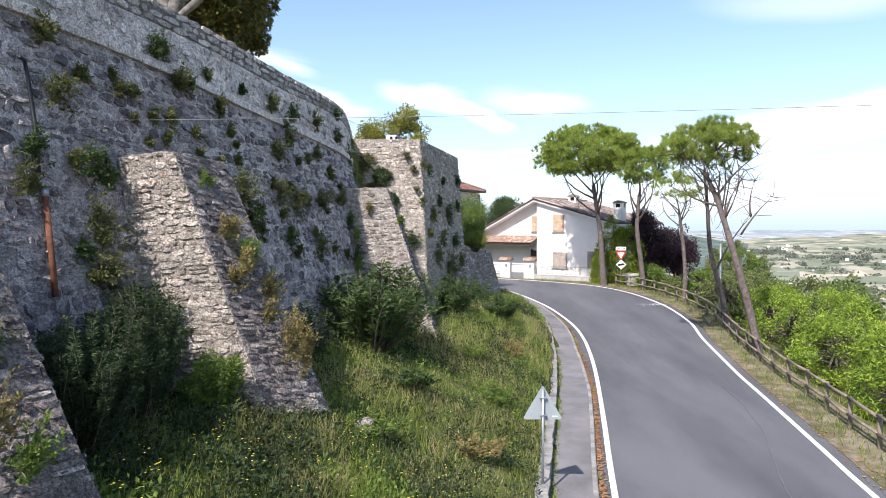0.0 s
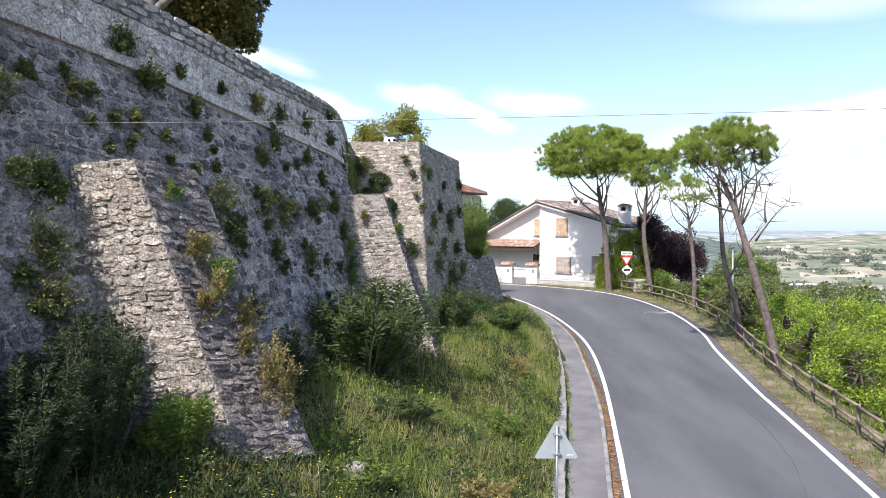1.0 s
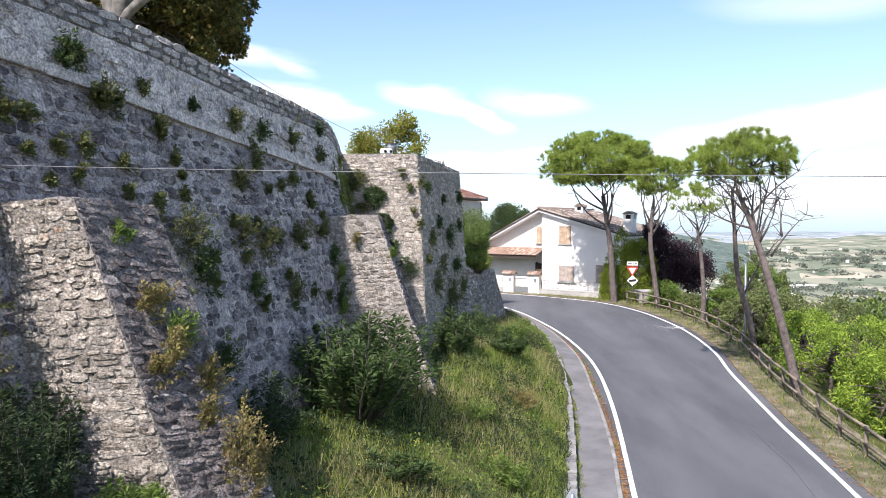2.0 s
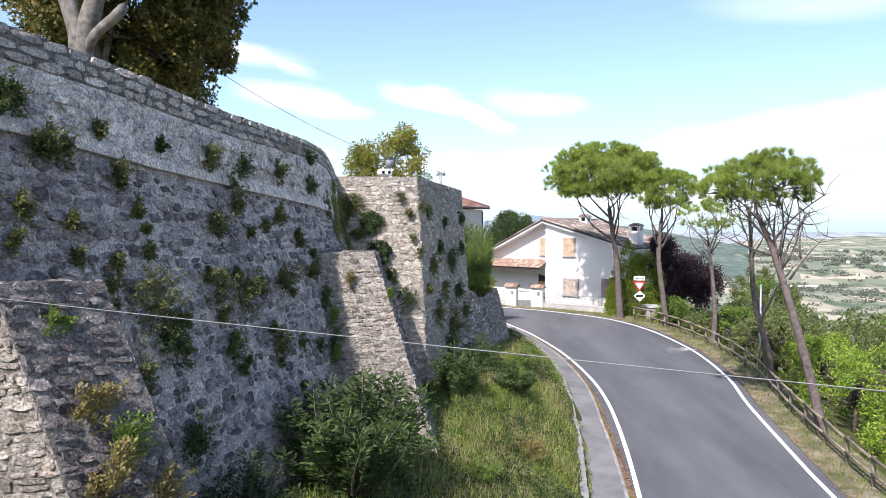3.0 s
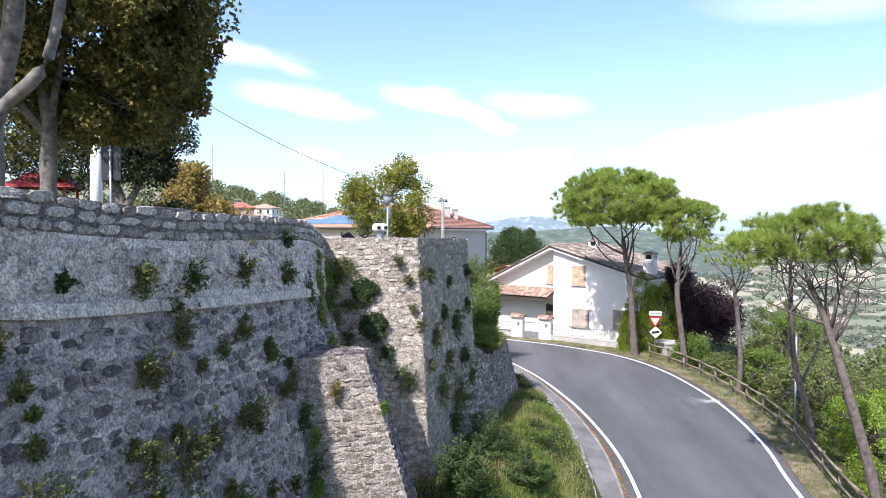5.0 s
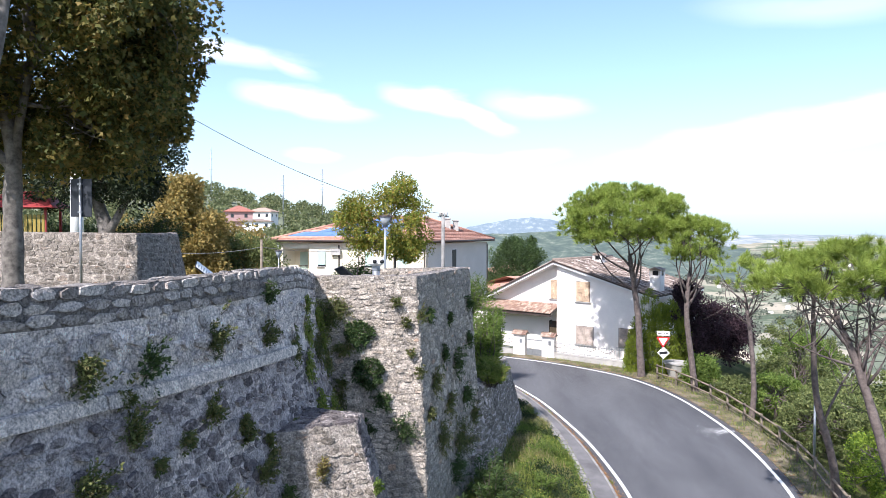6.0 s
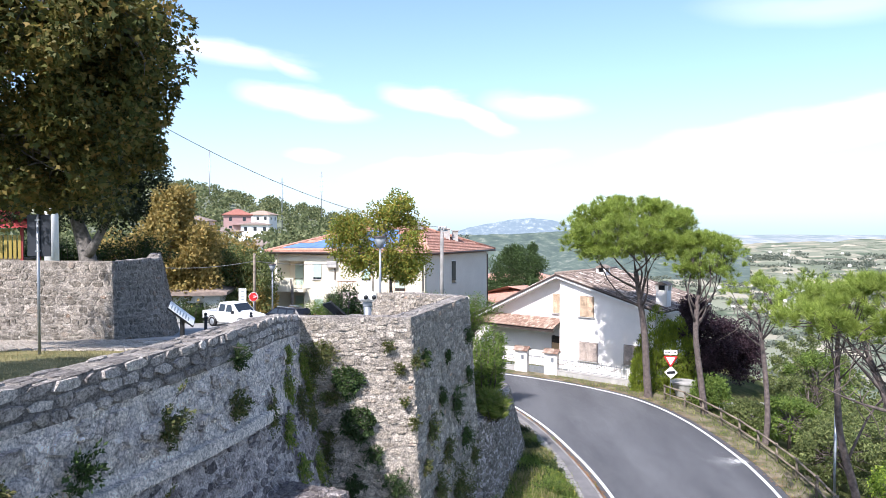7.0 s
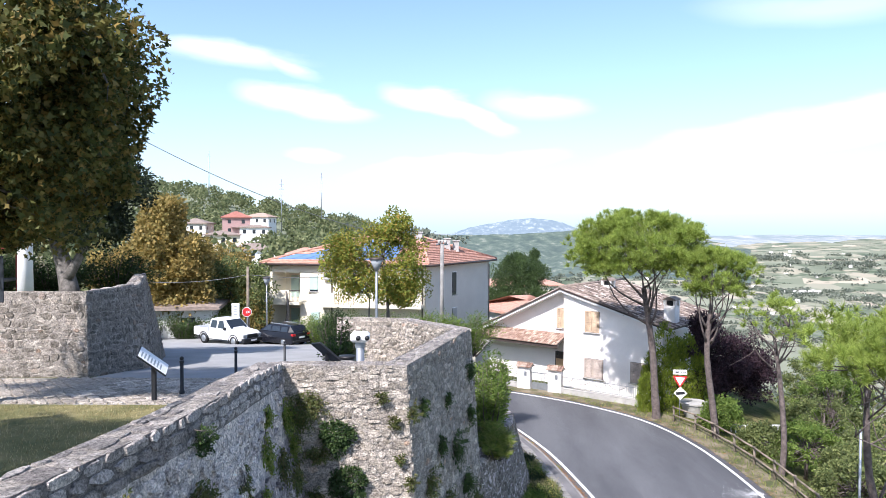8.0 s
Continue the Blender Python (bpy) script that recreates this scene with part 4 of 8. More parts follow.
mesh("planting_bed", [(*p, LOW_Z(p[1]) - 0.06) for p in bed] + [(p[0] - 5, p[1], LOW_Z(p[1]) + 0.5) for p in bed], [(i, i + 1, 8 + i, 7 + i) for i in range(6)], m_ground)
tagged(bpy.data.objects["planting_bed"], "earth bed behind the low retaining wall", "ground", kind="structure")

# the upper fort wall beyond the terrace road
fort = thing("wall_fort", Matrix(), "stout leaning rubble wall of the upper fort, flared at its corner", "fort wall", kind="structure")
FORT = [((-30, 35.2), 11.3), ((-12.15, 37.0), 11.15), ((-11.95, 40.6), 11.1), ((-14.5, 47.0), 11.1)]
for i in range(3):
    (p0, z0), (p1, z1) = FORT[i], FORT[i + 1]
    flare = 0.10
    foots = [(-30, 34.9), (-11.85, 36.55), (-11.15, 40.4), (-13.6, 47.6)]
    q = [(*foots[i], 5.5 if i == 2 else 7.5), (*foots[i + 1], 7.2 if i == 0 else 5.5), (*p1, z1), (*p0, z0)]
    q[0] = (*foots[i], [7.9, 7.6, 6.9][i])
    q[1] = (*foots[i + 1], [7.6, 6.9, 6.0][i])
    g, w, h = patch(*q)
    face_grid("face", g, w, lambda a: 0.0, lambda a: h, m_palemortar, fort, 0.02)
    # the darkened stone puts the front's shade into its colour
    stone_mesh("stone", g, [s for s in coursing(w, 0.0, h, rnd, (0.14, 0.28), (0.18, 0.5), 0.04) if s[3] < h and (i or s[0] > w - 9)], (0.008, 0.032), m_beige, fort, rnd, "", None, 0.15)
    ins = np.array([p0, p1])
    shell("core", ins, lambda y: 11.1, 0.5, 9.0, m_palemortar, fort)
    if i:
        coping(ins, lambda y: 11.1, 0.5, m_cap, fort, rnd, 80, 0, 2)
mesh("fort_ground", [(-30, 36, 9.9), (-12.6, 37.4, 9.9), (-12.4, 40.5, 9.9), (-15, 47, 9.9), (-30, 60, 9.9)], [(0, 1, 2, 3, 4)], m_ground)
tagged(bpy.data.objects["fort_ground"], "raised earth of the upper garden behind the fort wall", "ground", kind="structure")
# ---- pavement, kerbs and roadside ----
rnd = random.Random(31)
y_l = LEFT[:, 1]
span = (y_l > -18) & (y_l < 58)
PL = LEFT[span]
kerb_off = np.interp(PL[:, 1], [-18, 16, 25, 33, 42, 58], [-0.50, -0.50, -0.42, -0.72, -0.62, -0.55])
walk_off = np.interp(PL[:, 1], [-18, 16, 25, 33, 38, 46, 58], [-1.55, -1.55, -1.6, -1.75, -1.7, -1.35, -1.2])
pz = road_z(PL[:, 1])
ribbon("pavement", offset(PL, walk_off - 0.05), offset(PL, kerb_off), pz + 0.15, pz + 0.125, m_paving, "worn narrow concrete pavement beside the road", "pavement")
kerb = thing("kerb", Matrix(), "low weathered kerb stones between pavement and gutter", "kerb", kind="structure")
ka, kb = offset(PL, kerb_off), offset(PL, kerb_off + 0.13)
for i in range(0, len(PL) - 2, 2):
    vs = []
    j = i + 2
    ends = [(ka[i], kb[i], pz[i]), (ka[j] * 0.985 + ka[i] * 0.015, kb[j] * 0.985 + kb[i] * 0.015, pz[j])]
    h = 0.145 + rnd.uniform(-0.012, 0.012)
    for a, b, z in ends:
        vs += [(*a, z - 0.1), (*a, z + h), (*(a * 0.2 + b * 0.8), z + h), (*b, z + h - 0.03), (*b, z - 0.1)]
    mesh("kerb_stone", vs, [(0, 1, 6, 5), (1, 2, 7, 6), (2, 3, 8, 7), (3, 4, 9, 8), (0, 1, 2, 3, 4), (9, 8, 7, 6, 5)], m_kerb, kerb)
ribbon("gutter", offset(PL, kerb_off + 0.13), offset(PL, kerb_off + 0.28), pz + 0.03, pz + 0.03, m_gutter, "dirty gutter strip along the kerb", "gutter")
# the stone edging that holds the grass bank
edging = thing("stone_edging", Matrix(), "low rough stone edging holding back the grass bank", "edging", kind="structure")
ea, eb = offset(PL, walk_off - 0.32), offset(PL, walk_off + 0.05)
i = 0
while i < len(PL) - 2:
    j = i + 1
    for row in range(2):
        vs = []
        for k in range(8):
            u, v, w = k & 1, (k >> 1) & 1, k >> 2
            p = (ea if u else eb)[j if v else i]
            z = pz[i] + 0.1 + row * 0.17 + (0.17 if w else 0)
            vs.append((p[0] + rnd.uniform(-0.025, 0.025), p[1] + (0.015 if not v else -0.015), z + rnd.uniform(-0.02, 0.02)))
        mesh("edging_stone", vs, [(0, 1, 3, 2), (4, 6, 7, 5), (0, 4, 5, 1), (2, 3, 7, 6), (0, 2, 6, 4), (1, 5, 7, 3)], m_kerb, edging)
    i = j
# fallen leaves in the gutter and along the outer verge: nobody could count them
vs, fs = [], []
for _ in range(8200):
    if rnd.random() < 0.66:
        i = rnd.randrange(len(PL))
        i = min(max(i, 1), len(PL) - 3)
        seg = offset(PL[i - 1:i + 3], kerb_off[i] + 0.15 + abs(rnd.gauss(0, 0.10)))
        p = seg[1] + (seg[2] - seg[1]) * rnd.random()
    else:
        i = rnd.randrange(8, len(RIGHT) - 30)
        seg = offset(RIGHT[i - 1:i + 3], 0.25 + abs(rnd.gauss(0, 0.35)))
        p = seg[1] + (seg[2] - seg[1]) * rnd.random()
    z = float(road_z(p[1])) + 0.03 + (0.04 if rnd.random() < 0.3 else 0)
    r, w = rnd.uniform(0.025, 0.06), rnd.uniform(0, 6.28)
    n = len(vs)
    vs += [(p[0] + math.cos(w + k * 1.57) * r * (1 if k % 2 else 0.6), p[1] + math.sin(w + k * 1.57) * r * (1 if k % 2 else 0.6), z + rnd.uniform(0, 0.02)) for k in range(4)]
    fs.append((n, n + 1, n + 2, n + 3))
tagged(mesh("fallen_leaves", vs, fs, m_fallen), "brown fallen leaves drifted along the road's edges", "leaves", kind="stuff")
# outer verge of dry soil and gravel
VR = RIGHT[(RIGHT[:, 1] > -18) & (RIGHT[:, 0] > 4)]
ribbon("verge", offset(VR, 0.44), offset(VR, 2.3), road_z(VR[:, 1]) + 0.015, road_z(VR[:, 1]) + 0.05, m_verge, "dry stony verge with sparse grass along the railing", "verge")
# a spill of pale dust where the line turns, and tar-sealed cracks
vs, fs = [], []
for _ in range(700):
    u = abs(rnd.gauss(0, 0.7))
    x, y = 15.0 - u * 1.1 + rnd.gauss(0, 0.1), 46.2 + rnd.gauss(0, 0.1 + 0.25 * u)
    r, w = rnd.uniform(0.008, 0.03), rnd.uniform(0, 6.28)
    n, z = len(vs), float(road_z(y)) + 0.03
    vs += [(x + math.cos(w + k * 1.26) * r * rnd.uniform(0.6, 1.1), y + math.sin(w + k * 1.26) * r * rnd.uniform(0.6, 1.1), z + 0.008 * rnd.random()) for k in range(5)]
    fs.append((n, n + 1, n + 2, n + 3, n + 4))
tagged(mesh("dust_spill", vs, fs, m_white), "pale dust spilt on the asphalt beside the line", "dust spill", kind="stuff")
crack = spline([(10.95, 27.6), (10.5, 24.0), (9.7, 20.5), (8.6, 17.4), (7.6, 14.0)], 0.3) + np.array([[0.015 * math.sin(k * 1.7) + 0.02 * math.sin(k * 0.6), 0] for k in range(48)])[:len(spline([(10.95, 27.6), (10.5, 24.0), (9.7, 20.5), (8.6, 17.4), (7.6, 14.0)], 0.3))]
tagged(ribbon("road_crack", offset(crack, -0.005), offset(crack, 0.005), road_z(crack[:, 1]) + 0.056, road_z(crack[:, 1]) + 0.056, m_crack, "thin pale crack across the asphalt", "crack", 0.01))


# ---- wooden railing ----
def post_and_rails():
    rail_line = offset(RIGHT, np.interp(RIGHT[:, 1], [0, 17, 25, 35, 46, 57, 60], [1.6, 1.6, 1.55, 1.5, 1.6, 1.65, 1.7]))
    keep = (RIGHT[:, 1] > -14) & (RIGHT[:, 0] > 12.9) | (RIGHT[:, 1] > -14) & (RIGHT[:, 1] < 40)
    pts = rail_line[keep]
    s, _ = along(pts)
    ob = thing("wooden_railing", Matrix(), "weathered round-timber railing with two rails beside the road", "railing")
    rnd = random.Random(5)
    at = np.arange(0.2, s[-1], 1.95)
    tops = []
    for a in at:
        x, y = np.interp(a, s, pts[:, 0]), np.interp(a, s, pts[:, 1])
        z = float(road_z(y)) + 0.02
        lx, ly = rnd.uniform(-0.04, 0.04), rnd.uniform(-0.04, 0.04)
        tubes("post", [([(x, y, z - 0.4), (x + lx * 0.5, y + ly * 0.5, z + 0.5), (x + lx, y + ly, z + 1.0)], [0.07, 0.068, 0.06], 8)], m_wood, ob)
        tops.append(Vector((x + lx, y + ly, z)))
    for p, q in zip(tops, tops[1:]):
        for h, r in ((0.95, 0.055), (0.45, 0.05)):
            j = rnd.uniform(-0.03, 0.03)
            tubes("rail", [([p + Vector((-0.06, 0, h + j)), (p + q) / 2 + Vector((-0.06, 0, h - 0.01)), q + Vector((-0.06, 0, h - j))], [r, r * 0.94, r], 7)], m_wood, ob)


post_and_rails()


# ---- signs ----
def triangle_plate(bm, side, thick, m, point_up=True, round_r=0.06):
    h = side * math.sqrt(3) / 2
    c = [(-side / 2, -h / 3), (side / 2, -h / 3), (0, 2 * h / 3)]
    if not point_up:
        c = [(-x, -y) for x, y in c]
    pts = []
    for i in range(3):
        p, a, b = Vector(c[i]), Vector(c[i - 1]), Vector(c[(i + 1) % 3])
        for t in (0.0, 0.5, 1.0):
            q = p + ((a - p).normalized() * (1 - t) + (b - p).normalized() * t) * round_r
            if t == 0.5:
                q = p + ((a - p).normalized() + (b - p).normalized()) * round_r * 0.33
            pts.append(q)
    f = [bm.verts.new(m @ Vector((p.x, -thick / 2, p.y))) for p in pts]
    g = [bm.verts.new(m @ Vector((p.x, thick / 2, p.y))) for p in pts]
    bm.faces.new(f)
    bm.faces.new(g[::-1])
    for i in range(len(f)):
        bm.faces.new((f[i], g[i], g[(i + 1) % len(f)], f[(i + 1) % len(f)]))


def sign_from_behind():
    ob = thing("warning_sign", Matrix.Translation((2.28, 15.45, 0)), "triangular road sign with a plain grey back on a pole", "road sign")
    tubes("pole", [([(0, 0, -0.4), (0, 0, 2.32)], 0.03, 12)], m_metal, ob)
    bm = bmesh.new()
    triangle_plate(bm, 0.92, 0.02, pose(0, 0.06, 1.88))
    part("plate", bm, m_signback, ob, "grey back of a triangular plate")
    for z in (2.12, 1.72):
        boxed("clamp", (-0.07, 0.07, -0.035, 0.05, z - 0.02, z + 0.02), m_metal, ob, bevel=0.006)
        boxed("bolt", (0.06, 0.085, -0.02, 0.02, z - 0.012, z + 0.012), m_metal, ob)
    bm = bmesh.new()
    for k in range(3):
        box(bm, 0.22 + k * 0.045, 0.25 + k * 0.045, 0.046, 0.049, 1.68, 1.70)
    part("stencil", bm, m_signwhite, ob)


sign_from_behind()


def give_way_sign():
    z0 = 1.1
    ob = thing("give_way_sign", pose(15.0, 57.6, 0, 0, 0, -12), "red and white give-way triangle with two extra white plates", "road sign")
    tubes("pole", [([(0, 0, z0 - 0.4), (0, 0, z0 + 3.35)], 0.03, 10)], m_metal, ob)
    bm = bmesh.new()
    triangle_plate(bm, 0.92, 0.02, pose(0, -0.05, z0 + 2.62), False)
    plate = part("plate", bm, m_red, ob, "red-bordered inverted triangle")
    bm = bmesh.new()
    triangle_plate(bm, 0.60, 0.006, pose(0, -0.066, z0 + 2.62), False, 0.03)
    part("white_field", bm, m_signwhite, plate)
    top = boxed("upper_plate", (-0.42, 0.42, -0.06, -0.045, z0 + 2.98, z0 + 3.28), m_signwhite, ob, "white plate with a line of small writing", 0.004)
    for k in range(9):
        if k not in (4, 6):
            boxed("writing_bar", (-0.34 + k * 0.077, -0.285 + k * 0.077, -0.067, -0.061, z0 + 3.08, z0 + 3.18), m_black, top)
    low = boxed("lower_plate", (-0.3, 0.3, -0.06, -0.045, -0.3, 0.3), m_signwhite, ob, "white diamond plate crossed by a black bar", 0.004, Matrix.Translation((0.03, 0, z0 + 1.78)) @ pose(0, 0, 0, 0, 45, 0))
    boxed("bar", (-0.27, 0.27, -0.068, -0.061, -0.09, 0.09), m_black, low, m=Matrix.Translation((0.03, 0, z0 + 1.78)) @ pose(0, 0, 0, 0, 0, 0) @ pose(0, 0, 0, 0, -8, 0))


give_way_sign()
pole = thing("steel_pole", Matrix.Translation((17.15, 42.2, 0)), "slim plain galvanised pole standing behind the railing", "pole")
tubes("shaft", [([(0, 0, -2.0), (0, 0, 5.0)], 0.055, 10)], m_metal, pole)
tubes("cap", [([(0, 0, 5.0), (0, 0, 5.04)], 0.06, 10)], m_metal, pole)
# pipes on the rampart
def on_rampart(y, z, out):
    k = float(np.interp(y, main_line[:, 1], S_MAIN))
    return Vector(F_MAIN(k, z, out))


drain = thing("drain_pipe", Matrix(), "old rusty drain pipe fixed to the rampart", "pipe")
tubes("pipe", [([on_rampart(11.3, 4.9, 0.1), on_rampart(11.45, 6.5, 0.1)], 0.05, 8)], m_rust, drain)
tubes("socket", [([on_rampart(11.45, 6.5, 0.1), on_rampart(11.46, 6.62, 0.1)], 0.065, 8)], m_metal, drain)
hose = thing("black_conduit", Matrix(), "bent black conduit hanging down the rampart", "conduit")
tubes("pipe", [([on_rampart(11.45, 6.9, 0.06), on_rampart(11.55, 7.7, 0.06), on_rampart(11.58, 8.5, 0.07), on_rampart(11.5, 8.75, 0.16), on_rampart(11.35, 8.76, 0.25)], 0.035, 8)], m_black, hose)
# ---- the white gabled house ----
HM = Matrix(((0.77, 0.638, 0, 10.18), (-0.638, 0.77, 0, 66), (0, 0, 1, 0), (0, 0, 0, 1)))


def prism(profile, v0, v1, m=None):
    """A profile in u and z drawn from v0 to v1."""
    n = len(profile)
    vs = [Vector((u, v0, z)) for u, z in profile] + [Vector((u, v1, z)) for u, z in profile]
    if m is not None:
        vs = [m @ v for v in vs]
    fs = [tuple(range(n)), tuple(range(2 * n - 1, n - 1, -1))] + [(i, n + i, n + (i + 1) % n, (i + 1) % n) for i in range(n)]
    return vs, fs


def tile_field(name, origin, across, down, up, n_across, n_down, mat, parent, r=0.1, label=""):
    """Round clay tiles in overlapping rows, joined."""
    rnd = random.Random(n_across * 7 + n_down)
    o, a, d, u = Vector(origin), Vector(across), Vector(down), Vector(up)
    vs, fs = [], []
    for i in range(n_across):
        for j in range(n_down):
            base = o + a * ((i + 0.5) / n_across) + d * (j / n_down)
            step = d * (1.12 / n_down)
            jit = a.normalized() * rnd.uniform(-0.012, 0.012)
            k0 = len(vs)
            for e, (p, rr, lift) in enumerate(((base, r * 0.86, 0.012), (base + step, r, 0.03))):
                for k in range(5):
                    w = math.pi * k / 4
                    vs.append(p + jit + a.normalized() * (math.cos(w) * rr) + u * (math.sin(w) * rr * 0.75 + lift))
            fs += [(k0 + k, k0 + k + 1, k0 + 6 + k, k0 + 5 + k) for k in range(4)] + [tuple(range(k0 + 5, k0 + 10))]
    return tagged(mesh(name, vs, fs, mat, parent, label), kind="stuff")


def shutters(parent, u0, u1, z0, z1, v, mat, sill=True):
    win = thing("window", Matrix(), "", "")
    for key in ("label", "category"):
        if key in win:
            del win[key]
    win.parent = parent
    boxed("recess", (u0 - 0.03, u1 + 0.03, v - 0.012, v + 0.1, z0 - 0.03, z1 + 0.03), m_darkbrown, win)
    mid = (u0 + u1) / 2
    for a, b in ((u0, mid - 0.01), (mid + 0.01, u1)):
        bm = bmesh.new()
        for x0, x1, y0, y1 in ((a, a + 0.07, z0, z1), (b - 0.07, b, z0, z1), (a + 0.07, b - 0.07, z0, z0 + 0.09), (a + 0.07, b - 0.07, z1 - 0.09, z1), (a + 0.07, b - 0.07, (z0 + z1) / 2 - 0.04, (z0 + z1) / 2 + 0.04)):
            box(bm, x0, x1, v - 0.06, v - 0.015, y0, y1)
        n = int((z1 - z0 - 0.2) / 0.075)
        for k in range(n):
            z = z0 + 0.1 + (z1 - z0 - 0.2) * (k + 0.5) / n
            box(bm, a + 0.07, b - 0.07, -0.004, 0.004, -0.035, 0.035, 0, Matrix.Translation((0, v - 0.038, z)) @ pose(0, 0, 0, -32, 0, 0))
        part("shutter", bm, mat, win)
    if sill:
        boxed("sill", (u0 - 0.12, u1 + 0.12, v - 0.16, v, z0 - 0.09, z0 - 0.03), m_concrete, win, bevel=0.01)
    return win


def house():
    ob = thing("house", HM, "white rendered gabled house with shuttered windows and brown tiled roof", "house")
    slope_l, slope_r = (8.62 - 5.0) / 7.6, (8.62 - 6.3) / 8.3
    zl = lambda u: 8.55 + (u + 1.44) * slope_l if u < -1.44 else 8.55 - (u + 1.44) * slope_r
    vs, fs = prism([(-1.3, 0.6), (6.55, 0.6), (6.55, zl(6.55)), (-1.3, zl(-1.3))], 0, 10)
    mesh("wall", vs, fs, m_wallpaint, ob)
    vs, fs = prism([(-8.7, 0.6), (-1.3, 0.6), (-1.3, zl(-1.3)), (-1.44, 8.55), (-8.7, zl(-8.7))], 0.55, 10)
    mesh("wall", vs, fs, m_wallpaint, ob)
    # roof slabs with fascia
    t = 0.16
    for nm, (u0, u1) in (("roof", (-9.35, -1.44)), ("roof", (-1.44, 7.15))):
        vs, fs = prism([(u0, zl(u0)), (u1, zl(u1)), (u1, zl(u1) + t), (u0, zl(u0) + t)], -0.42, 10.4)
        roof = mesh(nm, vs, fs, m_signwhite, ob, "roof slab with white soffit boards")
        vs, fs = prism([(u0, zl(u0) + t + 0.004), (u1, zl(u1) + t + 0.004), (u1, zl(u1) + t + 0.13), (u0, zl(u0) + t + 0.13)], -0.5, 10.45)
        mesh("fascia", vs, fs, m_darkbrown, roof, "dark brown metal edge")
        left = u0 < -5
        hi, lo = (-1.44, u0) if left else (-1.44, u1)
        down = Vector((lo - hi, 0, zl(lo) - zl(hi)))
        side = Vector((0, 10.8, 0))
        up = side.cross(down).normalized()
        up = up if up.z > 0 else -up
        tile_field("tiles", Vector((hi, -0.42, zl(hi) + t + 0.12)), side, down, up, 46, 22, m_tile_old, roof, 0.115)
    tubes("ridge", [([(-1.44, -0.45, 8.9), (-1.44, 10.4, 8.9)], 0.13, 8)], m_tile_old, ob)
    # upper and lower windows, entrance
    shutters(ob, 0.5, 1.68, 5.62, 7.18, 0, m_shutter)
    shutters(ob, -2.22, -1.32, 5.62, 7.14, 0.55, m_shutter)
    shutters(ob, 0.5, 2.02, 2.18, 3.6, 0, m_shutter_grey)
    shutters(ob, 4.2, 5.7, 2.3, 3.75, 0, m_shutter_grey)
    door = boxed("door", (-2.3, -1.4, 0.45, 0.56, 1.1, 3.75), m_darkbrown, ob, "wooden entrance door in a dark frame")
    boxed("blind", (-2.22, -1.46, 0.42, 0.46, 2.1, 3.2), m_blind, door, "pale slatted wooden blind")
    # porch roof
    pr = boxed("porch_beam", (-9.1, -1.25, -1.15, -0.95, 4.28, 4.5), m_darkbrown, ob, "dark gutter beam of the porch roof")
    vs, fs = prism([(-9.1, 0), (-1.25, 0), (-1.25, 0.1), (-9.1, 0.1)], 0, 1)
    vs = [Vector((v.x, -1.15 + 1.7 * v.y, 4.42 + 0.62 * v.y + v.z)) for v in vs]
    slab = mesh("porch_roof", vs, fs, m_darkbrown, ob)
    down = Vector((0, -1.75, -0.64))
    tile_field("tiles", (-9.1, 0.55, 5.16), (7.85, 0, 0), down, (0, -0.34, 0.94), 36, 5, m_tile_pink, slab, 0.105)
    boxed("lantern", (-1.85, -1.7, -0.2, -0.05, 3.55, 3.9), m_black, ob, bevel=0.03)
    # chimneys
    for u, v, zb, zt, w in ((-0.35, 5.6, 7.6, 9.3, 0.8), (6.35, 2.1, 5.2, 8.4, 0.85)):
        ch = boxed("chimney", (u - w / 2, u + w / 2, v - w / 2, v + w / 2, zb, zt - 0.55), m_wallpaint, ob, "rendered chimney with an arched head", 0.02)
        for sx in (-1, 1):
            for sv in (-1, 1):
                boxed("pier", (u + sx * w * 0.42 - 0.09, u + sx * w * 0.42 + 0.09, v + sv * w * 0.42 - 0.09, v + sv * w * 0.42 + 0.09, zt - 0.55, zt - 0.15), m_wallpaint, ch)
        boxed("flue", (u - w * 0.3, u + w * 0.3, v - w * 0.3, v + w * 0.3, zt - 0.55, zt - 0.2), m_black, ch)
        vs, fs = prism([(u - w * 0.62, zt - 0.15), (u + w * 0.62, zt - 0.15), (u + w * 0.5, zt - 0.03), (u, zt + 0.12), (u - w * 0.5, zt - 0.03)], v - w * 0.62, v + w * 0.62)
        mesh("hood", vs, fs, m_tile_old, ch)
    for u in (-1.32,):
        tubes("downpipe", [([(u - 0.1, 0.45, 0.8), (u - 0.1, 0.45, 4.3)], 0.045, 8)], m_darkbrown, ob)
    return ob


house()


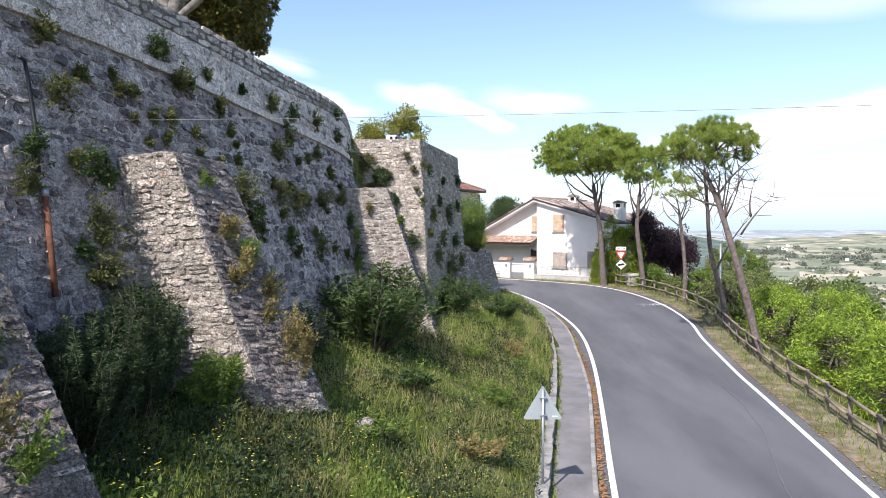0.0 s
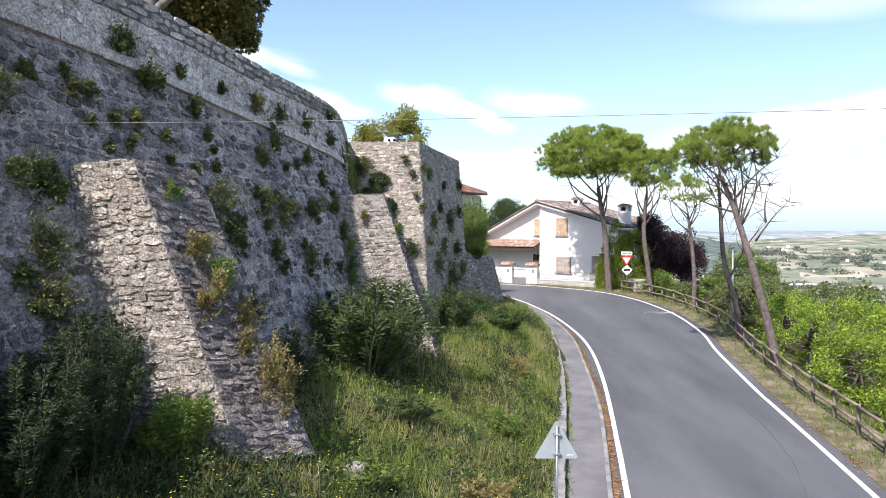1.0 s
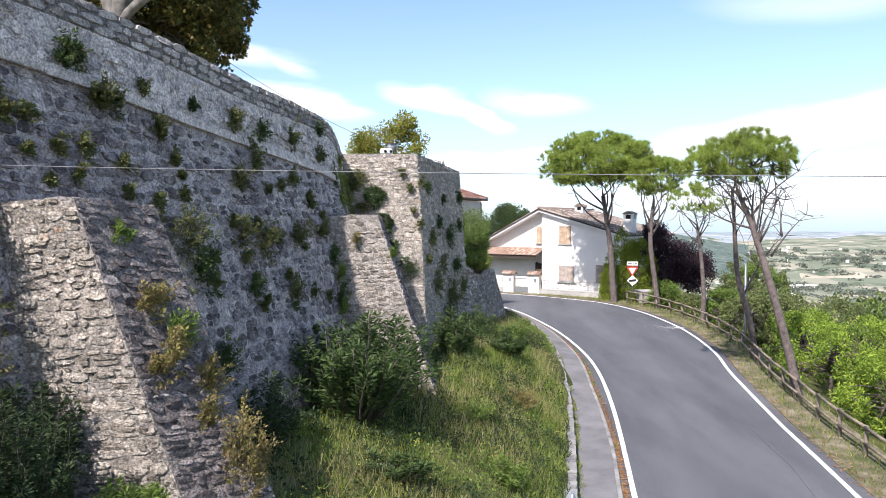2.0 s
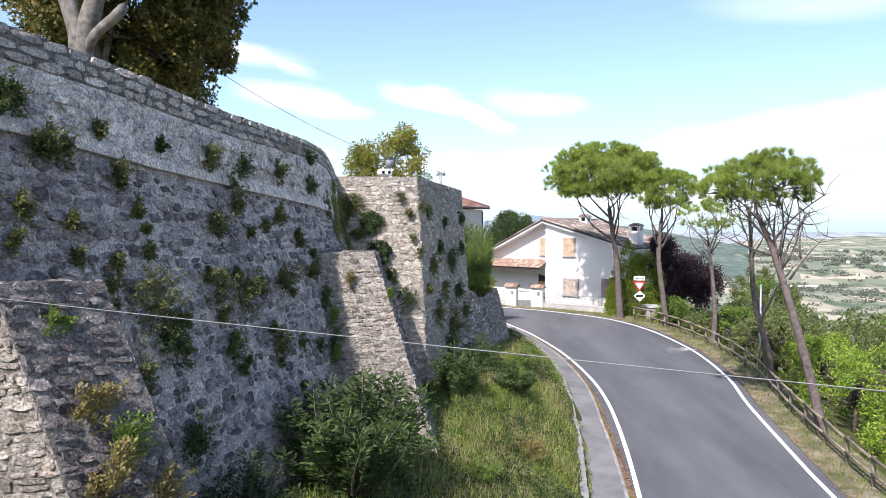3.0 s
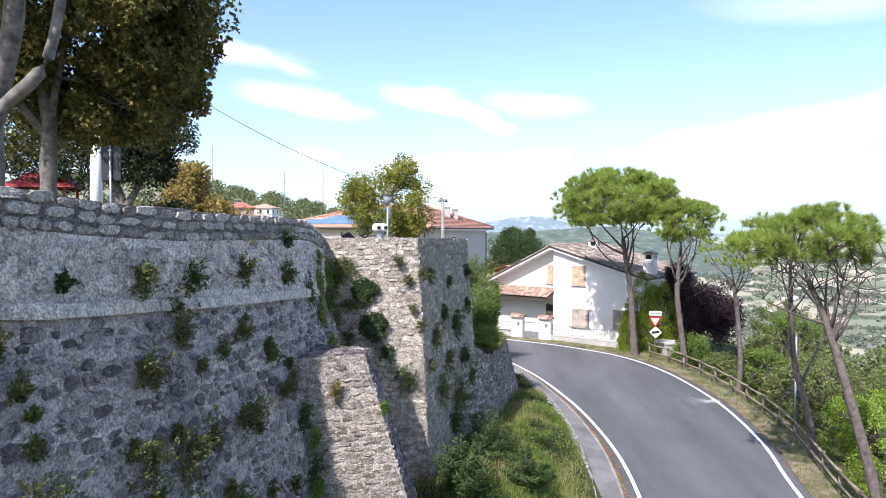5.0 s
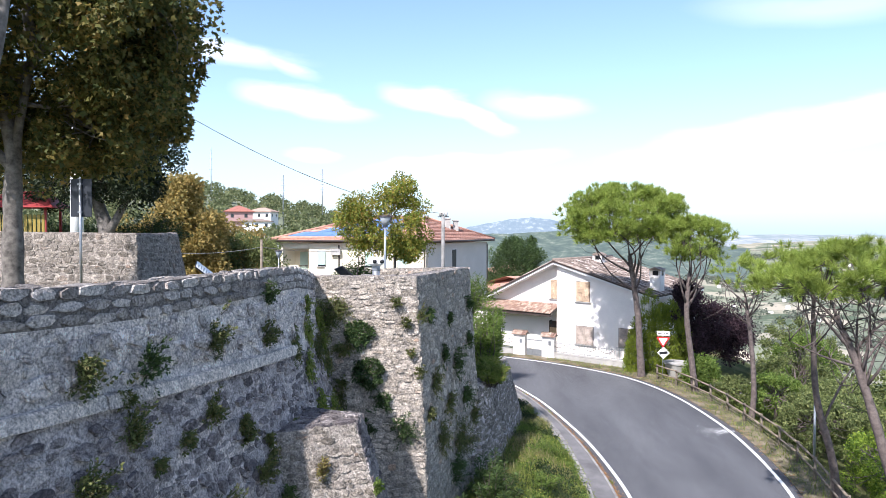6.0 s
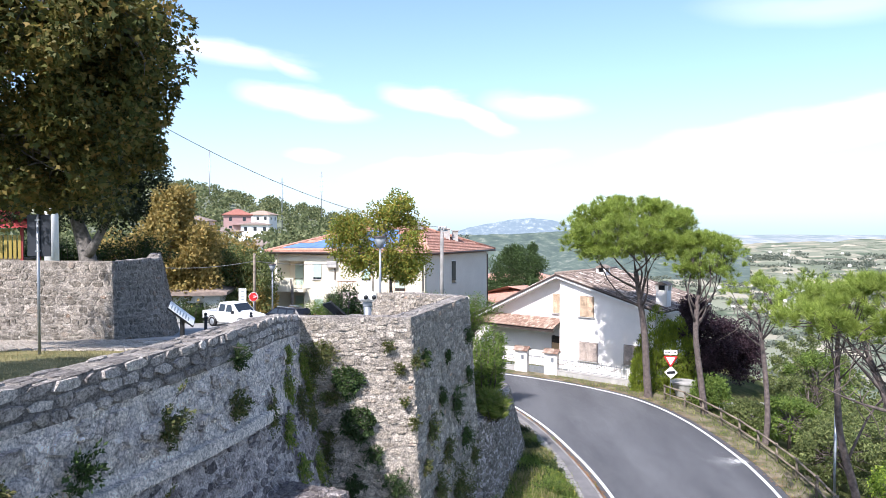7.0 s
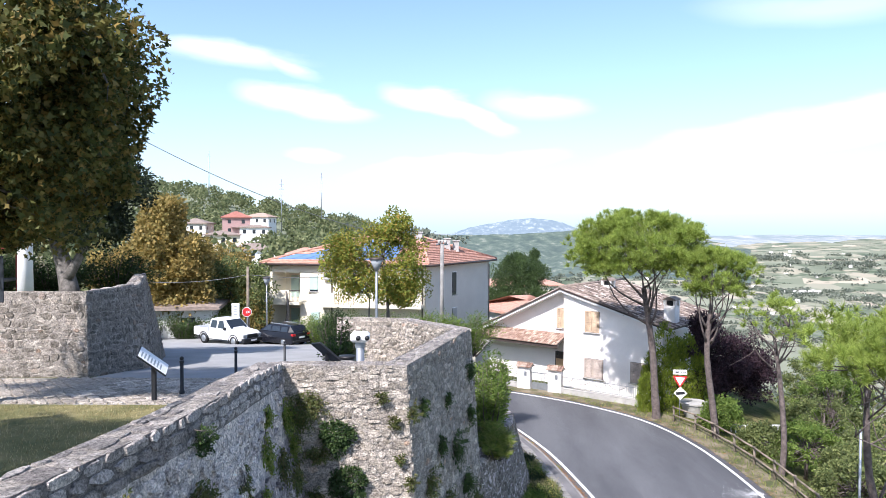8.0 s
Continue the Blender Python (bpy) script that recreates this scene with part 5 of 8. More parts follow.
def garden_front():
    """The street wall, railing, gate and gate posts before the house."""
    line = [Vector((2.2, 68.6, 0)), Vector((6.2, 66.25, 0)), Vector((8.35, 64.95, 0)), Vector((13.6, 60.9, 0))]
    z = 1.1
    gw = thing("garden_wall", Matrix(), "low stone garden wall carrying an iron railing", "garden wall")
    for a, b in ((line[0], line[1]), (line[2], line[3])):
        d = (b - a).normalized()
        m = Matrix(((d.x, -d.y, 0, a.x), (d.y, d.x, 0, a.y), (0, 0, 1, 0), (0, 0, 0, 1)))
        w = (b - a).length
        boxed("base", (0, w, -0.14, 0.14, z - 0.5, z + 0.42), m_concrete, gw, "weathered stone base", 0.02, m)
        boxed("cap", (0, w, -0.17, 0.17, z + 0.42, z + 0.48), m_concrete, gw, "", 0.01, m)
        rl = []
        n = int(w / 0.13)
        for k in range(n + 1):
            rl.append(([m @ Vector((w * k / n, 0, z + 0.48)), m @ Vector((w * k / n, 0, z + 1.38 + (0.06 if k % 2 else 0)))], 0.012, 5))
        tagged(tubes("railing_bars", rl, m_metal, gw, "thin grey iron bars", False), kind="stuff")
        for h in (0.58, 1.25):
            boxed("rail", (0, w, -0.02, 0.02, z + h, z + h + 0.035), m_metal, gw, m=m)
        for k in range(int(w / 1.35)):
            u0 = 0.1 + k * 1.35
            tubes("swag", [([m @ Vector((u0 + 1.25 * q / 8, -0.03, z + 1.2 - 0.28 * math.sin(math.pi * q / 8))) for q in range(9)], 0.014, 5)], m_darkbrown, gw)
    for p in (line[1], line[2]):
        d = Vector((0.85, -0.53, 0)).normalized()
        m = Matrix(((d.x, -d.y, 0, p.x), (d.y, d.x, 0, p.y), (0, 0, 1, 0), (0, 0, 0, 1)))
        gp = thing("gate_post", Matrix(), "white rendered gate post under a small tiled cap", "gate post", "gate posts")
        boxed("shaft", (-0.62, 0.42, -0.25, 0.25, z - 0.4, z + 1.72), m_wallpaint, gp, bevel=0.015, m=m)
        boxed("letter_box", (-0.05, 0.18, -0.275, -0.24, z + 1.05, z + 1.4), m_metal, gp, "small grey letter box", m=m)
        tile_field("cap", m @ Vector((-0.75, 0.1, z + 2.0)), d * 1.3, m.to_3x3() @ Vector((0, -0.5, -0.28)), (0, -0.4, 0.9), 6, 2, m_tile_pink, gp, 0.11)
        tile_field("cap", m @ Vector((-0.75, -0.1, z + 2.0)), d * 1.3, m.to_3x3() @ Vector((0, 0.5, -0.28)), (0, 0.4, 0.9), 6, 2, m_tile_pink, gp, 0.11)
        boxed("cap_bed", (-0.68, 0.5, -0.3, 0.3, z + 1.72, z + 1.82), m_concrete, gp, m=m)
    a, b = line[1] + Vector((0.42, -0.25, 0)), line[2] + Vector((-0.55, 0.32, 0))
    d = (b - a).normalized()
    m = Matrix(((d.x, -d.y, 0, a.x), (d.y, d.x, 0, a.y), (0, 0, 1, 0), (0, 0, 0, 1)))
    w = (b - a).length
    gate = thing("garden_gate", Matrix(), "closed grey iron garden gate between white posts", "gate")
    for k in range(13):
        tubes("bar", [([m @ Vector((w * k / 12, 0, z + 0.08)), m @ Vector((w * k / 12, 0, z + 1.45))], 0.014, 5)], m_metal, gate, "", False)
    boxed("panel", (0, w, -0.012, 0.012, z + 0.08, z + 0.6), m_metal, gate, "solid lower sheet", m=m)
    boxed("top_rail", (0, w, -0.025, 0.025, z + 1.3, z + 1.36), m_metal, gate, m=m)


garden_front()
planter = thing("planter", Matrix.Translation((16.4, 58.9, 1.0)), "large white concrete planter beside the railing", "planter")
bm = bmesh.new()
bmesh.ops.create_cone(bm, cap_ends=True, segments=20, radius1=0.55, radius2=0.85, depth=0.9, matrix=Matrix.Translation((0, 0, 0.45)))
part("bowl", bm, m_concrete, planter)
bm = bmesh.new()
bmesh.ops.create_cone(bm, cap_ends=True, segments=20, radius1=0.9, radius2=0.9, depth=0.1, matrix=Matrix.Translation((0, 0, 0.95)))
part("rim", bm, m_concrete, planter)
deck = thing("terrace_fence", Matrix.Translation((20.0, 58.5, -0.4)), "white balustrade of a low terrace behind the plum tree", "fence")
boxed("slab", (-1.8, 2.2, -1.0, 1.0, -0.6, 0.3), m_concrete, deck)
boxed("handrail", (-1.8, 2.2, -1.03, -0.95, 1.2, 1.28), m_signwhite, deck)
for k in range(14):
    boxed("baluster", (-1.75 + k * 0.3, -1.69 + k * 0.3, -1.02, -0.96, 0.3, 1.2), m_signwhite, deck)
# ---- the cream apartment house ----
def plan_matrix(p, q, z=0.0):
    """u along p to q, v to the inside, from p."""
    d = Vector((q[0] - p[0], q[1] - p[1], 0)).normalized()
    return Matrix(((d.x, -d.y, 0, p[0]), (d.y, d.x, 0, p[1]), (0, 0, 1, z), (0, 0, 0, 1)))


def apartment_house():
    c = [(-15.2, 73.2), (-1.75, 71.2), (4.4, 82.5), (-9.0, 86.0)]
    ob = thing("apartment_house", Matrix(), "two-storey cream apartment house with balconies, red tiles and solar panels", "house")
    z0, z1 = 3.5, 10.1
    for i, mat in enumerate((m_cream, m_greyside, m_greyside, m_cream)):
        a, b = c[i], c[(i + 1) % 4]
        m = plan_matrix(a, b)
        w = math.hypot(b[0] - a[0], b[1] - a[1])
        if i == 0:  # the loggia is left open at its corner
            boxed("wall", (2.75, w, 0, 0.3, z0, z1), mat, ob, m=m)
            boxed("wall", (0.25, 2.75, 1.6, 1.9, z0, z1), mat, ob, m=m)
            boxed("wall", (0, 0.25, 0, 1.9, z0, z1), mat, ob, m=m)
            boxed("lintel", (0.25, 2.75, 0, 0.3, 9.55, z1), mat, ob, m=m)
        else:
            boxed("wall", (0.31 if i == 1 else 0, w, 0, 0.3, z0, z1), mat, ob, m=m)
    m0, m1 = plan_matrix(c[0], c[1]), plan_matrix(c[1], c[2])

    def window(m, u0, u1, za, zb, mat, bar=True):
        w = boxed("window", (u0, u1, -0.02, 0.06, za, zb), m_glass, ob, m=m)
        boxed("frame", (u0 - 0.06, u1 + 0.06, -0.035, -0.022, zb, zb + 0.07), m_signwhite, w, m=m)
        boxed("roller_shutter", (u0 + 0.02, u1 - 0.02, -0.05, -0.024, za + (zb - za) * 0.12, zb), mat, w, m=m)
        boxed("sill", (u0 - 0.1, u1 + 0.1, -0.12, 0.0, za - 0.07, za), m_concrete, w, m=m)
    for u0, u1, za, zb in ((3.6, 4.35, 7.95, 9.3), (8.0, 8.8, 7.9, 9.3), (11.0, 11.9, 7.0, 9.2), (3.7, 4.5, 5.0, 6.2)):
        window(m0, u0, u1, za, zb, m_mint)
    w = boxed("window", (1.35, 2.1, 1.55, 1.62, 7.3, 9.2), m_mint, ob, "pale green roller shutter in the loggia", m=m0)
    boxed("window", (1.35, 2.1, 1.55, 1.62, 4.4, 6.3), m_mint, ob, "pale green roller shutter in the lower loggia", m=m0)
    for zf in (7.1,):
        boxed("balcony", (-0.35, 3.0, -0.9, 1.9, zf - 0.25, zf), m_cream, ob, "cream balcony slab", m=m0)
        boxed("parapet", (-0.35, 2.1, -0.9, -0.78, zf, zf + 1.0), m_cream, ob, m=m0)
        boxed("parapet", (-0.35, -0.23, -0.78, 1.9, zf, zf + 1.0), m_cream, ob, m=m0)
        for k in range(8):
            boxed("railing_bar", (2.15 + k * 0.11, 2.17 + k * 0.11, -0.86, -0.84, zf, zf + 0.95), m_darkbrown, ob, m=m0)
        boxed("handrail", (2.1, 3.0, -0.88, -0.82, zf + 0.95, zf + 1.0), m_darkbrown, ob, m=m0)
    boxed("balcony", (4.7, 13.55, -1.3, -0.003, 6.75, 7.0), m_cream, ob, "long cream balcony slab", m=m0)
    for u0, u1 in ((4.7, 6.2), (7.9, 10.4), (12.3, 13.55)):
        boxed("parapet", (u0, u1, -1.3, -1.18, 7.0, 7.95), m_cream, ob, m=m0)
    for u0, u1 in ((6.2, 7.9), (10.4, 12.3)):
        n = int((u1 - u0) / 0.14)
        for k in range(n):
            u = u0 + (u1 - u0) * (k + 0.5) / n
            boxed("railing_bar", (u - 0.012, u + 0.012, -1.25, -1.23, 7.0, 7.85), m_rust, ob, m=m0)
        boxed("handrail", (u0, u1, -1.27, -1.2, 7.85, 7.9), m_rust, ob, m=m0)
    boxed("air_conditioner", (4.9, 5.8, -0.35, -0.03, 9.0, 9.55), m_concrete, ob, "grey box under the eaves", 0.02, m0)
    for u, m in ((5.6, m0), (13.45, m0)):
        tubes("downpipe", [([m @ Vector((u, -0.08, 4)), m @ Vector((u, -0.08, 9.9))], 0.06, 8)], m_darkbrown, ob)
    tubes("downpipe", [([m1 @ Vector((12.7, -0.08, 4)), m1 @ Vector((12.7, -0.08, 9.9))], 0.06, 8)], m_darkbrown, ob)
    window(m1, 5.0, 5.75, 7.4, 9.45, m_black)
    window(m1, 5.0, 5.9, 4.6, 6.2, m_concrete)
    # hipped roof
    mid = Vector((-5.4, 78.2, 0))
    ov = [Vector((x, y, 0)) + (Vector((x, y, 0)) - mid).normalized() * 0.85 for x, y in c]
    r0, r1 = Vector((-7.8, 78.9, 12.55)), Vector((-2.2, 78.0, 12.55))
    eave = 10.18
    vs = [Vector((p.x, p.y, eave)) for p in ov] + [Vector((p.x, p.y, eave + 0.22)) for p in ov] + [r0, r1]
    fs = [(0, 1, 2, 3), (0, 1, 5, 4), (1, 2, 6, 5), (2, 3, 7, 6), (3, 0, 4, 7), (4, 5, 9, 8), (5, 6, 9), (6, 7, 8, 9), (7, 4, 8)]
    roof = mesh("roof", vs, fs, m_tile_red, ob, "hipped roof of terracotta tiles")
    # gutter round the eaves
    tubes("gutter", [([ov[k] + Vector((0, 0, eave + 0.1)), ov[(k + 1) % 4] + Vector((0, 0, eave + 0.1))], 0.1, 6) for k in range(4)], m_darkbrown, roof)
    # tile courses on the two visible slopes
    rows = []
    for a, b, p, q in ((vs[4], vs[5], r0, r1), (vs[5], vs[6], r1, r1)):
        for k in range(16):
            t = (k + 0.5) / 16
            rows.append(([a.lerp(p, t) + Vector((0, 0, 0.03)), b.lerp(q, t) + Vector((0, 0, 0.03))], 0.055, 5))
    tagged(tubes("tiling", rows, m_tile_red, roof, "", False), kind="stuff")
    for a, b in ((vs[4], r0), (vs[5], r1), (vs[6], r1), (r0, r1)):
        tubes("ridge_tile", [([a + Vector((0, 0, 0.05)), b + Vector((0, 0, 0.06))], 0.12, 6)], m_tile_red, roof)
    # solar panels on the street slope
    a, b, p, q = vs[4], vs[5], r0, r1
    n = (b - a).cross(p - a).normalized()
    for j in range(4):
        for i in range(9):
            t0, t1 = 0.1 + j * 0.19, 0.1 + j * 0.19 + 0.175
            u0, u1 = 0.05 + i * 0.093, 0.05 + i * 0.093 + 0.088
            if u0 < t0 * 0.38 or u1 > 1 - t1 * 0.1 or i > 7 - (j > 2):
                continue
            e = lambda u, t: a.lerp(b, u).lerp(p.lerp(q, u), t)
            pts = [e(u0, t0), e(u1, t0), e(u1, t1), e(u0, t1)]
            sp = mesh("solar_panel", [v + n * 0.05 for v in pts] + [v + n * 0.13 for v in pts], [(0, 3, 2, 1), (4, 5, 6, 7), (0, 1, 5, 4), (1, 2, 6, 5), (2, 3, 7, 6), (3, 0, 4, 7)], m_solar, roof)
    for x, y, z, h in ((-2.4, 77.2, 12.3, 0.7), (0.2, 78.2, 11.7, 0.7), (1.0, 78.8, 11.6, 0.6)):
        ch = boxed("chimney", (x - 0.28, x + 0.28, y - 0.28, y + 0.28, z - 0.5, z + h), m_concrete, roof)
        boxed("cap", (x - 0.36, x + 0.36, y - 0.36, y + 0.36, z + h, z + h + 0.1), m_concrete, roof)
    return ob


apartment_house()


def far_house(x, y, z, w, d, h, turn, wall, label, rise=1.6, mat=None, storeys=2):
    """A house of the hillside: walls, hipped roof, rows of windows and doors."""
    m = pose(x, y, z, 0, 0, turn)
    ob = thing("hillside_house", m, label, "house", "houses on the hill")
    boxed("wall", (-w / 2, w / 2, -d / 2, d / 2, -4, h), wall, ob)
    o = 0.6
    vs = [(-w / 2 - o, -d / 2 - o, h), (w / 2 + o, -d / 2 - o, h), (w / 2 + o, d / 2 + o, h), (-w / 2 - o, d / 2 + o, h)]
    vs += [(p[0], p[1], h + 0.25) for p in vs] + [(-w / 2 + d / 2, 0, h + 0.25 + rise), (w / 2 - d / 2, 0, h + 0.25 + rise)]
    mesh("roof", vs, [(3, 2, 1, 0), (0, 1, 5, 4), (1, 2, 6, 5), (2, 3, 7, 6), (3, 0, 4, 7), (4, 5, 9, 8), (5, 6, 9), (6, 7, 8, 9), (7, 4, 8)], mat or m_tile_red, ob)
    n = max(2, int(w / 3))
    for s in range(storeys):
        for k in range(n):
            u = -w / 2 + w * (k + 0.5) / n
            zz = h - 1.9 - s * 2.9
            boxed("window", (u - 0.5, u + 0.5, -d / 2 - 0.03, -d / 2 + 0.05, zz, zz + 1.3), m_glass, ob)
        for k in range(max(2, int(d / 3.5))):
            v = -d / 2 + d * (k + 0.5) / max(2, int(d / 3.5))
            zz = h - 1.9 - s * 2.9
            boxed("window", (w / 2 - 0.05, w / 2 + 0.03, v - 0.5, v + 0.5, zz, zz + 1.3), m_glass, ob)
    if storeys > 1:
        boxed("balcony", (-w * 0.2, w * 0.35, -d / 2 - 1.2, -d / 2, h - 3.2, h - 3.0), wall, ob)
        boxed("parapet", (-w * 0.2, w * 0.35, -d / 2 - 1.2, -d / 2 - 1.1, h - 3.0, h - 2.1), wall, ob)
    return ob


far_house(-70, 244, 12.7, 8.8, 8, 4.4, 18, m_pink, "pink house with a brown-red roof on the wooded hill", 2.0, m_tile_brown, storeys=2)
far_house(-62, 238, 10.8, 9, 6, 3.0, 10, m_signwhite, "small white house with a flat brown roof on the hill", 0.7, m_tile_old, 1)
far_house(-68, 268, 14.5, 9, 7, 3.2, -10, m_wallpaint, "white cottage with a pale roof among trees on the hill", 1.5, m_tile_pink, 1)
far_house(-61, 202, 3.6, 9, 9, 8.0, 20, m_cream, "grey-cream block of flats with balconies on the hill", 1.2, m_tile_old, 3)
far_house(-47, 182, 4.0, 11, 8, 4.2, 14, m_signwhite, "white house with a shallow grey-brown roof on the hill", 1.4, m_tile_old, 2)
far_house(-28, 152, 4.5, 7, 6, 3.6, 14, m_wallpaint, "small pale house with a terracotta roof behind the flats", 1.3, None, 1)
far_house(-82, 240, 12.0, 9, 8, 3.0, 0, m_greyside, "grey house half hidden by trees on the hill", 1.6, m_tile_old, 1)
far_house(8.5, 92, -0.5, 6, 9, 4.6, 30, m_wallpaint, "house with a terracotta roof behind the white house", 1.5, None, 1)
far_house(15, 150, -3.5, 14, 9, 6.0, 10, m_cream, "cream house with a red roof beyond the gardens", 1.6, None, 2)
far_house(-21.5, 67.5, 4.2, 7, 5, 3.0, 10, m_signwhite, "low white building behind the brown trees", 0.6, m_tile_old, 1)
for x, y, z, h in ((-112, 340, 20, 26), (-68, 300, 14, 22), (-62, 360, 14, 26)):
    mast = thing("radio_mast", Matrix.Translation((x, y, lie(x, y))), "thin lattice radio mast on the hilltop", "mast", "radio masts")
    tubes("mast", [([(0, 0, -1), (0, 0, h)], 0.22, 5)], m_metal, mast)
    for k in range(4):
        boxed("crossbar", (-0.9, 0.9, -0.08, 0.08, h * (0.6 + 0.1 * k), h * (0.6 + 0.1 * k) + 0.16), m_metal, mast)
# ---- plants ----
class Leaves:
    """Gathers many small leaves into one mesh."""

    def __init__(self):
        self.vs, self.fs = [], []

    def add(self, p, along_, across, fold=0.0, shape="lance"):
        """A leaf at p with its length and width as vectors."""
        n = len(self.vs)
        mid = p + along_ * 0.5
        lift = along_.cross(across)
        lift = lift.normalized() * fold if lift.length > 1e-9 else Vector()
        if shape == "lance":
            self.vs += [p, mid - across * 0.5 + lift, p + along_, mid + across * 0.5 + lift]
            self.fs += [(n, n + 1, n + 2), (n, n + 2, n + 3)]
        else:  # blade
            self.vs += [p - across * 0.5, p + across * 0.5, p + along_]
            self.fs += [(n, n + 1, n + 2)]

    def made(self, name, mat, parent=None, label="", kind=""):
        return tagged(mesh(name, self.vs, self.fs, mat, parent, label), kind=kind)


def way(rnd, up=0.0):
    while True:
        v = Vector((rnd.uniform(-1, 1), rnd.uniform(-1, 1), rnd.uniform(-1, 1)))
        if 0.05 < v.length < 1:
            v = v.normalized() + Vector((0, 0, up))
            return v.normalized()


def cluster(lv, centre, radius, count, size, rnd, shape="lance", slim=0.5, up=0.1, squash=1.0):
    """A clump of leaves, thick at its skin."""
    for _ in range(count):
        d = way(rnd)
        r = radius * rnd.uniform(0.35, 1.0) ** 0.6
        p = centre + Vector((d.x * r, d.y * r, d.z * r * squash))
        a = (d * 0.7 + way(rnd, up)).normalized() * size * rnd.uniform(0.7, 1.25)
        c = a.cross(way(rnd)).normalized() * a.length * slim
        lv.add(p, a, c, a.length * 0.08, shape)


def unit_rows(a):
    return a / np.maximum(np.linalg.norm(a, axis=1), 1e-9)[:, None]


LOBES = np.array([(0, 0, 0), (0.35, -0.55, 1), (0.52, -0.2, 0), (1, 0, 0.3), (0.52, 0.2, 0), (0.35, 0.55, 1)])
BLADE = np.array([(0, -0.5, 0), (0, 0.5, 0), (1, 0, 0)])
LANCE = np.array([(0, 0, 0), (0.5, -0.5, 1), (1, 0, 0), (0.5, 0.5, 1)])


def bulk_leaves(name, p, a, wide, outline, mat, parent, rng, fold=0.08, label="", kind=""):
    """Many leaves of one outline in one mesh: places, lengths as vectors, width as a share of length."""
    size = np.linalg.norm(a, axis=1)[:, None]
    c = unit_rows(np.cross(a, rng.normal(size=a.shape))) * size * wide
    up = unit_rows(np.cross(a, c)) * size * fold
    k = len(outline)
    v = p[:, None, :] + a[:, None, :] * outline[None, :, :1] + c[:, None, :] * outline[None, :, 1:2] + up[:, None, :] * outline[None, :, 2:]
    n = len(p)
    me = bpy.data.meshes.new(name)
    me.vertices.add(n * k)
    me.vertices.foreach_set("co", v.reshape(-1).astype(np.float32))
    me.loops.add(n * k)
    me.loops.foreach_set("vertex_index", np.arange(n * k, dtype=np.int32))
    me.polygons.add(n)
    me.polygons.foreach_set("loop_start", np.arange(0, n * k, k, dtype=np.int32))
    me.update(calc_edges=True)
    me.materials.append(mat)
    ob = new(name, me)
    ob.parent = parent
    return tagged(ob, label, kind=kind)


def heap(centres, radii, per, rng, skin=0.35):
    """Places about each centre, thick at the skin, and the way outwards."""
    d = unit_rows(rng.normal(size=(len(centres) * per, 3)))
    r = np.repeat(radii, per)[:, None] * rng.uniform(skin, 1.0, (len(d), 1)) ** 0.6
    return np.repeat(centres, per, axis=0) + d * r, d


def bend(p, q, rnd, wobble=0.12, n=5):
    p, q = Vector(p), Vector(q)
    w = (q - p).length * wobble
    off = way(rnd) * w
    return [p + (q - p) * (k / (n - 1)) + off * math.sin(math.pi * k / (n - 1)) for k in range(n)]


def broadleaf(name, base, trunks, blobs, mat, label, category, seed, leaf=0.2, per=260, clumps=26, clump_r=0.6, shape="lance", bark=None, slim=0.55, radius=0.2, inner=0.55):
    """A tree: trunks, limbs to each mass of foliage, and clumps of leaves with gaps between them."""
    rnd = random.Random(seed)
    ob = thing(name, Matrix.Translation(base), label, category)
    base = Vector(base)
    forks = []
    for k, (foot, fork) in enumerate(trunks):
        foot, fork = Vector(foot) - base, Vector(fork) - base
        pts = bend(foot, fork, rnd, 0.05)
        thin = 1.0 if k == 0 else 0.5
        tubes("trunk", [(pts, [radius * thin * (1.25, 0.94, 0.84, 0.7, 0.46)[i] for i in range(5)], 12)], bark or m_planebark, ob)
        forks.append(fork)
    runs, lv = [], Leaves()
    for bx, by, bz, rx, ry, rz in blobs:
        c = Vector((bx, by, bz)) - base
        fork = min(forks, key=lambda q: (q - c).length)
        limb = bend(fork, c, rnd, 0.15)
        tubes("limb", [(limb, [radius * 0.42, radius * 0.34, radius * 0.26, radius * 0.2, radius * 0.14], 7)], bark or m_planebark, ob)
        for _ in range(clumps):
            d = way(rnd, 0.15)
            r = rnd.uniform(inner, 1.0)
            q = c + Vector((d.x * rx * r, d.y * ry * r, d.z * rz * r))
            if rnd.random() < 0.3:
                runs.append((bend(limb[rnd.randrange(2, 5)], q, rnd, 0.15, 4), [radius * 0.16, radius * 0.12, radius * 0.08, 0.01], 5))
            cluster(lv, q, clump_r * rnd.uniform(0.7, 1.25), per, leaf, rnd, shape, slim, -0.1)
    if runs:
        tagged(tubes("branchwork", runs, bark or m_planebark, ob), kind="stuff")
    lv.made("crown", mat, ob)
    return ob


